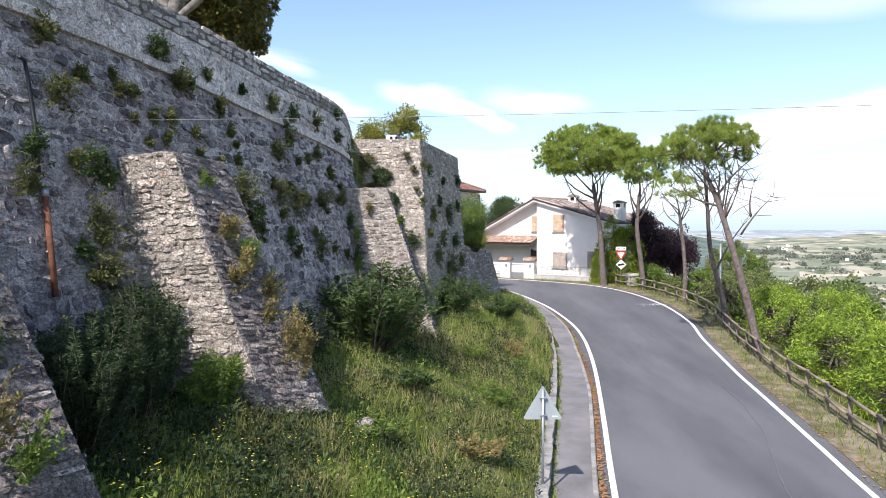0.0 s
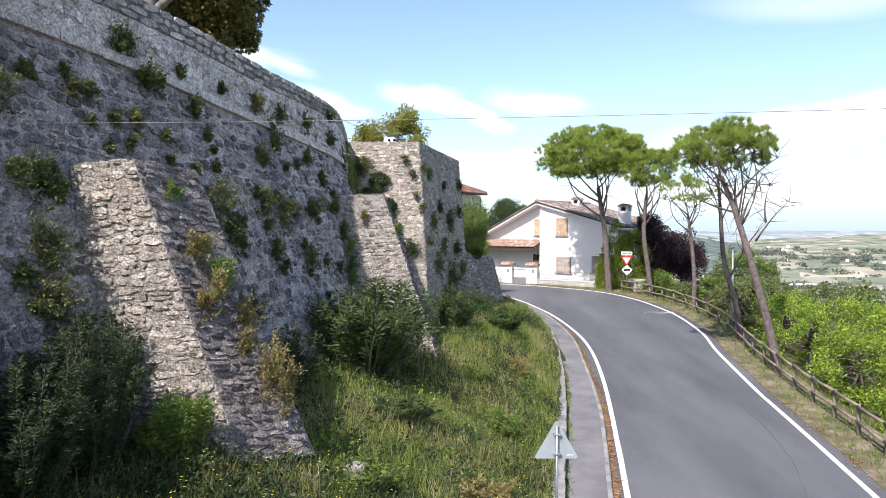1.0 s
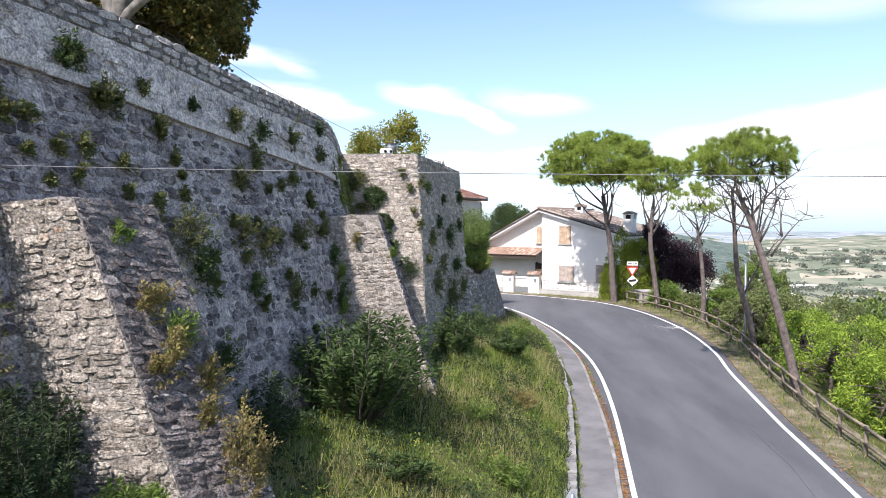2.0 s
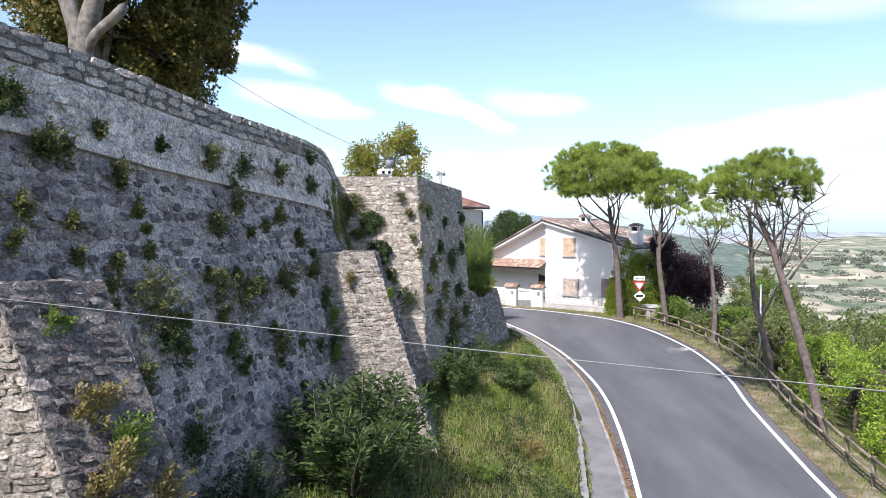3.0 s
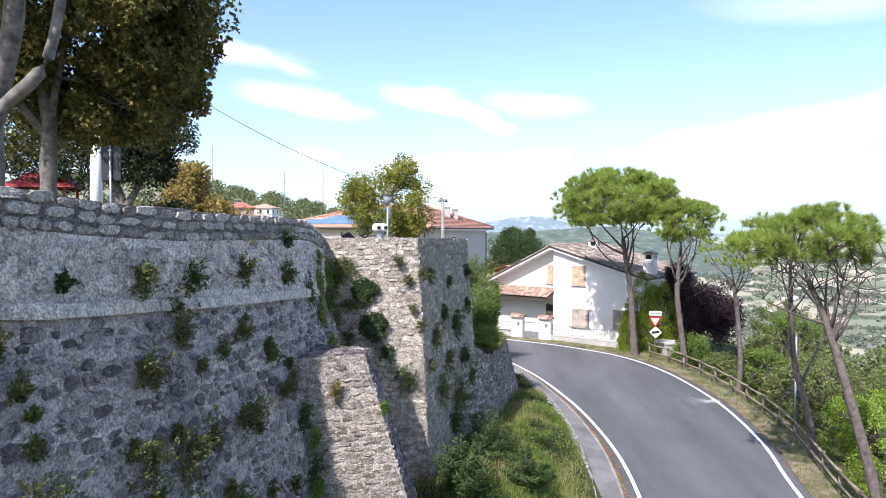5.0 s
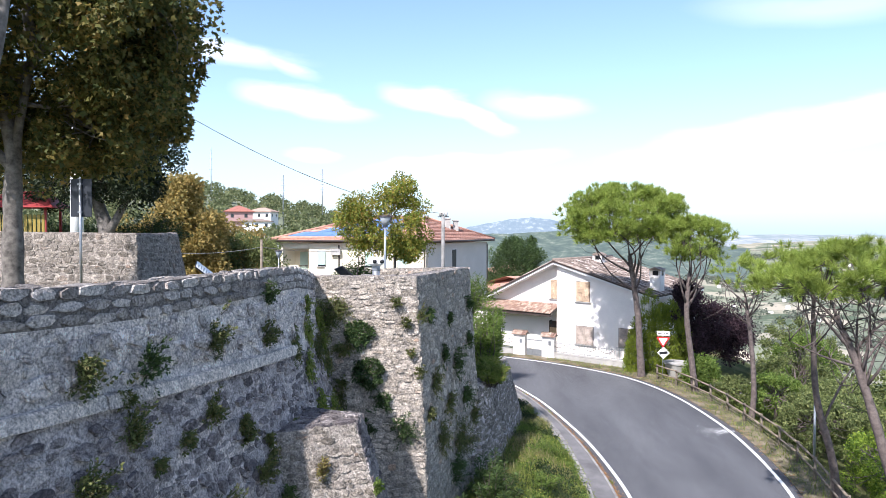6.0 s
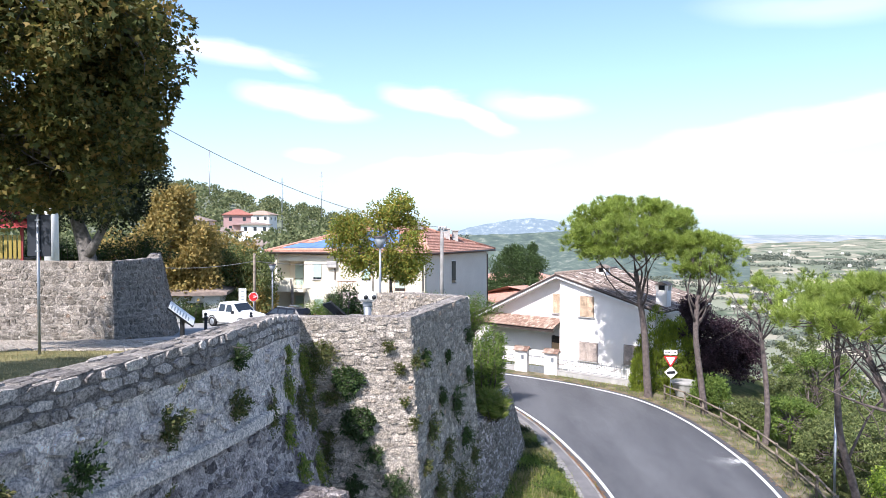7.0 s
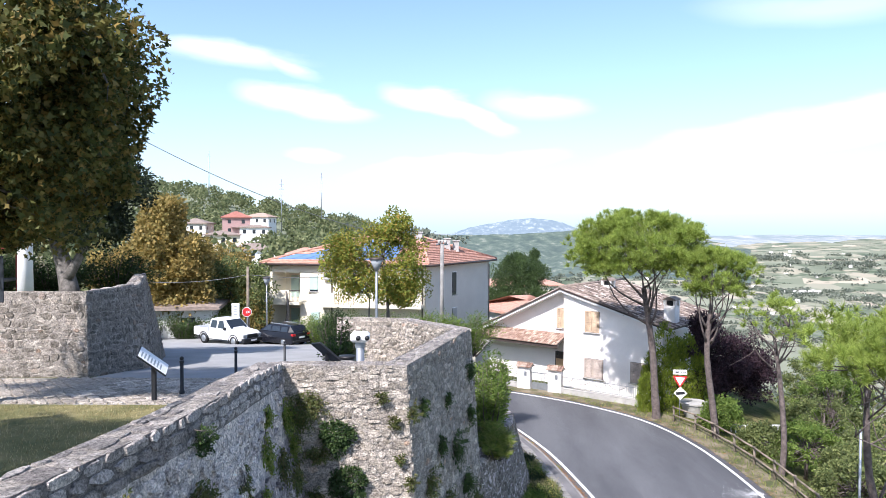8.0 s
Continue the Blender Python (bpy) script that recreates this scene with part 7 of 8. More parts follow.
shrub((-3.4, 36.4, 8.3), stand(44, 0.65, 0.6, 1.3, 2.3, 0.4, 16), 0.10, 0.4, "dense rounded evergreen shrub by the parapet", 97, m_shrub, "hedge_shrub", 170)
shrub((-5.1, 45.5, 7.4), stand(50, 0.75, 0.7, 1.6, 2.6, 0.42, 20), 0.10, 0.4, "dark rounded evergreen shrub beside the terrace road", 100, m_ivy, "hedge_shrub", 190)

for k, x in enumerate((-16.5, -19.8, -23.2, -26.5)):
    shrub((x, 48.2 + k * 0.4, 9.7), stand(46, 1.9, 0.9, 1.8, 2.8, 0.5, 40 + k), 0.14, 0.45, "tall dark hedge at the back of the upper garden", 160 + k, m_ivy, "hedge", 150, False)


# weeds and tufts rooted in the masonry
def wall_weed(p, out, size, rnd, mat, label="weed tuft rooted in the joints of the stone wall", hang=0.0, dense=1.0):
    ob = thing("wall_weed", Matrix.Translation(p), label, "wall plant", "weeds on the walls")
    lv = Leaves()
    out = Vector(out)
    side = Vector((0, 0, 1)).cross(out).normalized()
    runs = []
    for _ in range(int(12 + 70 * size * dense)):
        # one leafy stem
        d = (out * rnd.uniform(0.15, 0.8) + side * rnd.gauss(0, 0.75) + Vector((0, 0, rnd.uniform(-0.5, 0.9) - hang * 1.5))).normalized()
        root = side * rnd.gauss(0, size * 0.3) + Vector((0, 0, rnd.gauss(0, size * 0.4))) + out * 0.02
        tip = root + d * size * rnd.uniform(0.4, 1.05)
        stem = bend(root, tip, rnd, 0.12, 4)
        if len(runs) < 12:
            runs.append((stem, [0.009, 0.007, 0.005, 0.003], 4))
        for _ in range(int(14 + 26 * size)):
            q = root.lerp(tip, rnd.uniform(0.15, 1.05)) + way(rnd) * (0.02 + 0.05 * size)
            a = (d + way(rnd, -hang * 0.5) * 0.9).normalized() * rnd.uniform(0.04, 0.085)
            lv.add(q, a, a.cross(way(rnd)).normalized() * rnd.uniform(0.02, 0.042), 0.005)
    tagged(tubes("stalkwork", runs, m_bark, ob), kind="stuff")
    tagged(lv.made("foliage", mat, ob), kind="stuff")


rnd = random.Random(91)
# y, height and size of the plants on the rampart
WEEDS_A = [(12.1, 8.3, 0.34), (11.4, 7.3, 0.32), (11.2, 6.7, 0.3), (12.5, 6.9, 0.42), (12.4, 6.0, 0.49), (12.3, 5.1, 0.5), (12.0, 9.4, 0.28), (14.7, 9.8, 0.28), (12.0, 5.6, 0.2), (12.2, 7.2, 0.2), (15.3, 9.2, 0.29), (13.8, 8.7, 0.17), (16.7, 6.8, 0.6), (16.9, 6.2, 0.4),
           (19.4, 6.7, 0.52), (18.5, 6.9, 0.42), (21.3, 6.8, 0.48), (15.2, 9.2, 0.3), (16.5, 8.9, 0.22), (19.2, 9.4, 0.34), (20.4, 9.3, 0.3), (22.2, 9.4, 0.32), (24.4, 10.0, 0.22)]
WEEDS_B = [(18.6, 5.7, 0.3), (20.4, 5.5, 0.34), (19.9, 8.5, 0.3), (17.2, 5.9, 0.2), (14.7, 8.3, 0.18), (18.9, 8.1, 0.33), (16.8, 8.3, 0.17), (24.2, 9.2, 0.28), (21.7, 8.3, 0.26), (22.6, 7.7, 0.22), (22.9, 6.9, 0.3), (23.4, 6.2, 0.3), (23.4, 5.0, 0.4), (16.2, 5.7, 0.25),
           (17.0, 4.4, 0.44), (15.5, 8.1, 0.18), (15.6, 9.2, 0.2), (16.3, 9.6, 0.15), (17.7, 9.5, 0.16), (14.8, 9.8, 0.19)]
for y, z, s in WEEDS_A + WEEDS_B:
    wall_weed(on_rampart(y, z, 0.02), (0.95, -0.2, 0.1), s, rnd, m_weed if rnd.random() < 0.75 else m_shrub)
for _ in range(46):
    y, z = rnd.uniform(11.5, 25), rnd.uniform(4.2, 9.0)
    wall_weed(on_rampart(y, z, 0.02), (0.95, -0.2, 0.1), rnd.uniform(0.07, 0.17), rnd, m_weed, "small weed sprig in the rampart's joints")
# hanging creepers at the inner corner
for y, z, s in ((25.8, 8.8, 0.4), (26.6, 8.2, 0.5), (27.6, 8.9, 0.5), (28.6, 8.3, 0.55), (29.6, 7.6, 0.6), (30.0, 9.0, 0.55), (27.0, 7.2, 0.45), (26.0, 6.9, 0.4), (29.0, 6.6, 0.6), (30.1, 8.2, 0.6), (28.0, 9.5, 0.3)):
    wall_weed(on_rampart(y, z, 0.03), (0.95, 0.0, 0.0), s * 0.8, rnd, m_weed if rnd.random() < 0.5 else m_grass, "hanging creeper and grass in the corner of the walls", 0.9, 0.8)
# the bastion's sunlit face: across, height, size
for x, z, s in ((-2.0, 6.4, 0.3), (-1.4, 5.6, 0.42), (-3.2, 7.9, 0.3), (-3.2, 6.8, 0.2), (-3.3, 9.1, 0.42), (-3.7, 8.8, 0.5), (-3.3, 6.4, 0.26), (-2.5, 5.6, 0.32), (-1.3, 8.6, 0.16), (-3.5, 6.0, 0.45), (-0.85, 8.8, 0.18), (-1.2, 7.7, 0.12), (-1.6, 9.2, 0.14), (-0.9, 7.2, 0.14)):
    ivy = s > 0.28
    wall_weed((x, 30.62 - 0.07 * (9.95 - z), z), (0.1, -1, 0), s, rnd, m_ivy if x > -2.8 and ivy else m_weed, "dark cushion of ivy hanging on the bastion" if x > -2.8 and ivy else "weed tuft on the bastion's pale face", 0.45 if ivy else 0.1, 1.5 if ivy else 1.0)
for y, z, s in ((31.6, 8.7, 0.28), (31.7, 6.7, 0.4), (33.0, 7.3, 0.32), (34.5, 6.7, 0.5), (37.0, 8.6, 0.4), (34.2, 4.1, 0.85), (32.0, 4.8, 0.55), (36.5, 4.3, 0.4), (31.0, 5.8, 0.28), (34.0, 8.3, 0.24), (33.2, 5.6, 0.4), (35.4, 5.4, 0.5), (36.6, 7.2, 0.35), (33.4, 3.4, 0.6)):
    x = -1.03 + (y - 30.72) * 0.2585 + 0.075 * (9.9 - z)
    wall_weed((x, y, z), (0.97, -0.25, 0), s, rnd, m_weed if rnd.random() < 0.6 else m_shrub, "weed tuft on the bastion's shaded flank", 0.3)
# two round cushions of ivy
for x, z, r in ((-2.7, 8.3, 0.40), (-2.4, 7.2, 0.46)):
    ob = thing("ivy_cushion", Matrix.Translation((x, 30.62 - 0.07 * (9.95 - z), z)), "round dark cushion of ivy hanging on the bastion", "ivy", "ivy cushions on the bastion")
    lv = Leaves()
    for _ in range(1500):
        d = way(rnd)
        d.y = -abs(d.y)
        q = Vector((d.x * r, d.y * r * 0.6, d.z * r * (0.85 if d.z > 0 else 1.15))) * rnd.uniform(0.7, 1.0) * (0.95 + 0.5 * noise.noise(d * 2.2 + Vector((x * 9, 0, 0))))
        a = (d + way(rnd, -0.6)).normalized() * rnd.uniform(0.05, 0.09)
        lv.add(q, a, a.cross(way(rnd)).normalized() * 0.05, 0.006)
    tagged(lv.made("foliage", m_ivy, ob), kind="stuff")
# weeds on the buttresses' sloping faces
for (x, y, z), s, dry in (((-4.65, 13.3, 6.8), 0.22, 0), ((-4.2, 13.2, 5.9), 0.36, 1), ((-3.9, 13.4, 5.4), 0.36, 0), ((-3.8, 13.0, 5.2), 0.3, 1), ((-3.5, 13.6, 4.7), 0.3, 1), ((-3.0, 13.2, 3.8), 0.5, 1), ((-2.75, 13.3, 3.4), 0.45, 1), ((-4.0, 12.95, 5.0), 0.25, 1), ((-3.4, 13.1, 4.3), 0.26, 1),
                          ((-5.75, 7.5, 5.6), 0.35, 1), ((-5.4, 7.3, 4.9), 0.4, 1), ((-5.2, 7.6, 4.6), 0.35, 0), ((-4.8, 7.1, 3.9), 0.4, 1), ((-6.1, 7.7, 6.4), 0.3, 0), ((-4.5, 7.3, 3.4), 0.35, 0), ((-1.55, 23.75, 6.2), 0.16, 0), ((-2.6, 23.6, 6.6), 0.2, 1), ((-3.0, 23.2, 5.6), 0.3, 0), ((-2.9, 22.9, 4.6), 0.34, 0)):
    wall_weed((x, y, z), (0.8, -0.15, 0.5), s, rnd, m_dryweed if dry else m_bushgreen, "dry yellowing weeds growing on the buttress" if dry else "green weeds growing on the buttress", -0.2)
# ---- grass bank, verge and woods ----
def scatter_bank(n, rnd, near=1.0):
    """Places on the bank between pavement and rampart."""
    out = []
    ys = np.array([rnd.uniform(4, 13) if rnd.random() < 0.35 * near else rnd.uniform(8, 50) for _ in range(n)])
    right = np.interp(ys, PL[:, 1], offset(PL, walk_off - 0.3)[:, 0])
    leftx = np.interp(ys, [0, 8, 14, 24, 26, 31, 38, 48], [-6.2, -5.6, -4.4, -2.7, -2.9, -0.3, 1.6, 3.6])
    xs = leftx + (right - leftx) * np.array([rnd.random() for _ in range(n)])
    return xs, ys, land(xs, ys)


rnd = random.Random(101)
for name, mat, n, lo, hi, wid, label in (("grass", m_grass, 80000, 0.14, 0.46, 0.010, "uncut green grass on the bank"), ("straw_grass", m_straw, 40000, 0.22, 0.62, 0.007, "dry straw-coloured grass stems on the bank")):
    xs, ys, zs = scatter_bank(n, rnd)
    lv = Leaves()
    for x, y, z in zip(xs, ys, zs):
        if name == "straw_grass" and noise.noise(Vector((x * 0.5, y * 0.4, 7))) < -0.02:
            continue
        lush = 0.8 + 0.9 * noise.noise(Vector((x * 0.6, y * 0.6, 1)))
        a = Vector((rnd.gauss(0, 0.3), rnd.gauss(0, 0.3), 1)).normalized() * rnd.uniform(lo, hi) * lush
        c = a.cross(way(rnd)).normalized() * wid * (1.3 + y / 18)
        lv.add(Vector((x, y, z - 0.02)), a, c, 0, "blade")
    tagged(lv.made(name, mat, None, label, "stuff"), category="grass")
# tufts along the edging and in the gutter
lv = Leaves()
for k in range(420):
    i = rnd.randrange(2, len(PL) - 3)
    gutter = rnd.random() < 0.16
    if gutter and noise.noise(Vector((PL[i][1] * 0.9, 2, 5))) < 0.05:
        continue
    seg = offset(PL[i - 1:i + 3], kerb_off[i] + 0.18 if gutter else walk_off[i] + rnd.uniform(0.0, 0.14))
    p = seg[1] + (seg[2] - seg[1]) * rnd.random()
    z = float(road_z(p[1])) + (0.03 if gutter else 0.14)
    for _ in range(26):
        a = Vector((rnd.gauss(0, 0.7), rnd.gauss(0, 0.7), 0.7)).normalized() * rnd.uniform(0.06, 0.2)
        lv.add(Vector((p[0] + rnd.gauss(0, 0.05), p[1] + rnd.gauss(0, 0.12), z)), a, a.cross(way(rnd)).normalized() * 0.018, 0.004)
tagged(lv.made("edge_weeds", m_grass, None, "small weeds along the pavement's edges", "stuff"), category="weeds")
# broad-leaved weeds, clover and clumps
lv, lv2, fl = Leaves(), Leaves(), Leaves()
xs, ys, zs = scatter_bank(7000, rnd)
for x, y, z in zip(xs, ys, zs):
    h = rnd.uniform(0.08, 0.3) * (1.3 + noise.noise(Vector((x * 0.8, y * 0.8, 4))))
    into = lv if noise.noise(Vector((x * 0.45, y * 0.45, 9))) < 0.12 else lv2
    for _ in range(13):
        d = way(rnd, 0.2)
        a = (d + Vector((0, 0, 0.3))).normalized() * rnd.uniform(0.05, 0.13)
        into.add(Vector((x, y, z)) + Vector((d.x * 0.13, d.y * 0.13, h * rnd.random())), a, a.cross(way(rnd)).normalized() * rnd.uniform(0.025, 0.06), 0.008)
    if rnd.random() < 0.10:
        for _ in range(rnd.randrange(1, 4)):
            c = Vector((x + rnd.uniform(-0.12, 0.12), y + rnd.uniform(-0.12, 0.12), z + h + rnd.uniform(0.05, 0.25)))
            for k in range(5):
                a = Vector((math.cos(k * 1.257), math.sin(k * 1.257), 0.25)) * rnd.uniform(0.012, 0.024)
                fl.add(c, a, Vector((-a.y, a.x, 0)) * 0.8)
tagged(lv.made("weeds", m_nettle_shaded, None, "broad-leaved weeds among the bank's grass", "stuff"), category="weeds")
tagged(lv2.made("weeds", m_bushgreen, None, "fresh green weeds among the bank's grass", "stuff"), category="weeds")
tagged(fl.made("wild_flowers", m_flower, None, "small yellow wild flowers scattered over the bank", "stuff"), category="flowers")
# tall dark weeds towards the shaded corner and along the edge
for k, (x, y) in enumerate(((-0.6, 8.4), (0.6, 11.5), (-1.4, 13.6), (0.8, 15.2), (1.6, 19.5), (0.9, 22.5), (2.6, 25.5), (3.4, 35.0), (4.2, 40.0), (-2.6, 7.0))):
    shrub((x, y, lie(x, y)), stand(16, 0.6, 0.6, 0.3, 0.75, 0.2, 30 + k), 0.10, 0.35, "clump of leafy weeds and wild flowers on the bank", 130 + k, m_bushgreen if k % 3 else m_dryweed, "weed_clump", 80)
rock = bmesh.new()
bmesh.ops.create_icosphere(rock, subdivisions=2, radius=0.3)
for v in rock.verts:
    v.co *= 1 + 0.35 * noise.noise(v.co * 4)
bmesh.ops.transform(rock, verts=rock.verts, matrix=Matrix.LocRotScale((-1.55, 13.9, lie(-1.55, 13.9) + 0.1), None, (1, 0.8, 0.75)))
tagged(part("boulder", rock, m_stone), "pale lump of fallen stone in the grass", "boulder")

# the outer verge: sparse grass along the railing
lv = Leaves()
for _ in range(9000):
    i = rnd.randrange(30, len(RIGHT) - 34)
    d = 0.6 + abs(rnd.gauss(1.0, 0.7))
    p = offset(RIGHT[i - 1:i + 2], d)[1]
    p = p + np.array([rnd.uniform(-0.25, 0.25), rnd.uniform(-0.25, 0.25)])
    if p[0] < 8:
        continue
    z = float(road_z(p[1])) + 0.03 - max(0, d - 2.3) * 0.3
    a = Vector((rnd.gauss(0, 0.4), rnd.gauss(0, 0.4), 1)).normalized() * rnd.uniform(0.06, 0.3)
    lv.add(Vector((*p, z)), a, a.cross(way(rnd)).normalized() * 0.03, 0, "blade")
tagged(lv.made("verge_grass", m_grass, None, "sparse grass along the railing", "stuff"), category="grass")


def leaf_tree(name, x, y, top, r, mat, label, seed, leaf=0.14, clumps=40, per=75, slim=0.38):
    """A young tree on the slope, its crown a heap of drooping sprays."""
    rnd = random.Random(seed)
    z = lie(x, y)
    ob = thing(name, Matrix.Translation((x, y, z)), label, "tree", "trees on the slope")
    h = max(1.5, top - z)
    lv, runs = Leaves(), []
    tubes("trunk", [([(0, 0, -0.5), (0.1, 0.05, h * 0.5), (0, 0, h * 0.85)], [0.12, 0.09, 0.03], 7)], m_bark, ob)
    for _ in range(clumps):
        d = way(rnd, 0.25)
        q = Vector((d.x * r, d.y * r, h - r * 0.95 + d.z * r * 0.95)) * 1.0
        q.z = max(q.z, h * 0.25)
        runs.append((bend((0, 0, h * rnd.uniform(0.35, 0.7)), q, rnd, 0.1, 4), [0.03, 0.022, 0.014, 0.006], 4))
        spray = way(rnd, -0.1)
        for _ in range(per):
            t = rnd.uniform(-1, 1)
            p = q + spray * t * 0.34 + way(rnd) * 0.3 * rnd.random() ** 0.4
            a = (way(rnd, -0.25) + spray * 0.5).normalized() * leaf * rnd.uniform(0.7, 1.3)
            lv.add(p, a, a.cross(way(rnd)).normalized() * leaf * slim, leaf * 0.05)
    tagged(tubes("branchwork", runs, m_bark, ob), kind="stuff")
    lv.made("crown", mat, ob)


k = 0
for x, y, top, r in ((16.2, 23.5, 1.6, 1.7), (18.2, 26.5, 2.0, 2.0), (16.9, 29.3, 1.9, 1.6), (19.4, 31.5, 2.4, 2.0), (17.6, 34.4, 2.4, 1.9), (20.8, 36.5, 2.6, 2.1), (18.9, 39.5, 2.6, 1.8), (15.2, 19.6, 1.0, 1.6), (17.6, 20.0, 1.2, 1.9), (22.0, 28.0, 1.6, 2.2), (20.6, 23.5, 1.0, 2.1), (14.6, 15.5, 0.6, 1.6), (21.0, 42.0, 2.2, 2.0)):
    leaf_tree("acacia", x, y, top, r, m_bright, "young bright-green acacia below the railing", 200 + k, 0.17, 46, 105)
    k += 1
for x, y, top, r in ((18.6, 44.6, 2.8, 1.7), (20.4, 47.0, 3.0, 1.9), (19.6, 51.0, 2.6, 1.8), (18.2, 53.2, 1.9, 1.3), (22.6, 50.0, 2.6, 2.2), (17.3, 56.8, 2.6, 1.0), (22.8, 55.0, 3.0, 2.2), (24.5, 46.0, 2.4, 2.4), (23.5, 40.0, 2.0, 2.2), (24.8, 34.0, 1.5, 2.4), (26.5, 62.0, 4.5, 2.6), (25.0, 58.0, 3.8, 2.2), (24.0, 22.5, 0.2, 2.4), (26.5, 29.0, 0.6, 2.6), (19.5, 16.0, 0.2, 2.2)):
    leaf_tree("slope_tree", x, y, top, r, m_wood_green if k % 3 else m_bushgreen, "dense green tree on the slope below the road", 200 + k, 0.2, 56, 120)
    k += 1

# woods beyond, too many to count
rnd = random.Random(303)
for name, mat, boxes_, n, r0, r1, leaf in (("woodland", m_wood_green, (24, 90, 12, 150), 150, 2.0, 3.4, 0.36), ("woodland", m_bushgreen, (24, 70, 15, 110), 26, 1.6, 2.6, 0.30), ("woodland", m_brown, (28, 80, 30, 120), 12, 1.6, 2.4, 0.3)):
    lv = Leaves()
    for _ in range(n):
        x, y = rnd.uniform(*boxes_[:2]), rnd.uniform(*boxes_[2:])
        if x - 24 < (y - 75) * 0.2 - 12 and y > 70:
            continue
        r = rnd.uniform(r0, r1)
        z = lie(x, y)
        hi = min(z + rnd.uniform(5, 10), 3.4 + rnd.uniform(-2.5, 0.8) - 0.03 * (x - 24))
        for _ in range(26):
            d = way(rnd, 0.3)
            cluster(lv, Vector((x + d.x * r, y + d.y * r, hi - r + d.z * r)), 0.75, 34, leaf, rnd, "lance", 0.6)
        for _ in range(40):
            cluster(lv, Vector((x + rnd.uniform(-r, r), y + rnd.uniform(-r, r), z + (hi - r - z) * rnd.random())), 0.7, 6, leaf * 1.3, rnd, "lance", 0.6)
    tagged(lv.made(name, mat, None, "mixed woodland covering the slope below the road", "stuff"), category="woodland")
# ---- the terrace ----
INSIDE = spline([(-11.5, 3), (-8.9, 9.3), (-7.25, 13.8), (-6.1, 17.4), (-5.35, 20.4), (-4.82, 23.2), (-4.6, 25.2), (-4.55, 27.2), (-4.6, 29.0), (-4.7, 30.6)], 0.5)


def inner_x(y):
    return np.interp(y, INSIDE[:, 1], INSIDE[:, 0])


def strip_sheet(name, y0, y1, x0, x1, mat, label, category, step=0.5, lift=0.03):
    ys = np.arange(y0, y1 + 1e-6, step)
    n = 24
    vs = []
    for y in ys:
        a, b = x0(y), x1(y)
        vs += [(a + (b - a) * k / (n - 1), y, float(terrace_z(y)) + lift) for k in range(n)]
    fs = [(j * n + k, j * n + k + 1, (j + 1) * n + k + 1, (j + 1) * n + k) for j in range(len(ys) - 1) for k in range(n - 1)]
    return tagged(mesh(name, vs, fs, mat, smooth=True), label, category, kind="structure")


strip_sheet("lawn", 8, 30.0, lambda y: -28, inner_x, m_lawn, "dry patchy lawn behind the parapet", "lawn")
strip_sheet("terrace_paving", 30.0, 36.2, lambda y: -29, lambda y: -4.7 if y < 30.8 else -1.9 + 0.0 * y, m_cobblebed, "worn stone paving between lawn and road", "paving", lift=0.02)
strip_sheet("terrace_road", 36.2, 70, lambda y: -11.6 if y < 41 else -11.6 - (y - 41) * 0.55, lambda y: float(np.interp(y, [36, 43, 50, 58, 70], [-0.5, -3.0, -5.0, -7.0, -9.0])), m_paleasphalt, "pale asphalt road across the terrace", "road", lift=0.03)
# paving stones of the nearest stretch
rnd = random.Random(400)
pav = thing("paving", Matrix(), "flat worn paving stones set in rows", "paving", kind="structure")
slab_data = []
for k in range(6):
    w, d = rnd.uniform(0.15, 0.2), rnd.uniform(0.09, 0.12)
    q = [(math.cos(t) * w * g, math.sin(t) * d * g) for t, g in ((0.5, 1.0), (1.4, 0.95), (2.6, 1.02), (3.6, 0.98), (4.7, 0.95), (5.8, 1.0))]
    slab_data.append(data_of("paving_stone", [(x, y, -0.02) for x, y in q] + [(x * 0.9, y * 0.9, 0.03) for x, y in q], [tuple(range(6, 12))] + [(i, (i + 1) % 6, 6 + (i + 1) % 6, 6 + i) for i in range(6)], m_cobble))
count, rest_v, rest_f = 0, [], []
for j in range(24):
    y = 30.2 + j * 0.25
    for i in range(46):
        x = -5.0 - i * 0.36 - (0.18 if j % 2 else 0)
        if x < -12.5 and y > 35.5:
            continue
        px, py, pz_ = x + rnd.uniform(-0.02, 0.02), y + rnd.uniform(-0.02, 0.02), float(terrace_z(y)) + 0.02 + rnd.uniform(-0.006, 0.008)
        dm = slab_data[rnd.randrange(6)]
        if count < 300 and i < 14:
            ob = new("paving_stone", dm)
            ob.location, ob.rotation_euler = (px, py, pz_), (0, 0, rnd.uniform(-0.1, 0.1))
            ob.parent = pav
            count += 1
        else:
            k0 = len(rest_v)
            rest_v += [(v.co.x + px, v.co.y + py, v.co.z + pz_) for v in dm.vertices]
            rest_f += [tuple(k0 + q for q in p.vertices) for p in dm.polygons]
tagged(mesh("paving_stones", rest_v, rest_f, m_cobble, pav), kind="stuff")
# dry grass of the lawn
lv = Leaves()
for _ in range(15000):
    y = rnd.uniform(20, 30)
    x = rnd.uniform(-16, float(inner_x(y)))
    a = Vector((rnd.gauss(0, 0.5), rnd.gauss(0, 0.5), 1)).normalized() * rnd.uniform(0.03, 0.09)
    lv.add(Vector((x, y, float(terrace_z(y)) + 0.03)), a, a.cross(way(rnd)).normalized() * 0.014, 0, "blade")
tagged(lv.made("lawn_grass", m_straw, None, "short dry grass of the lawn", "stuff"), category="grass")


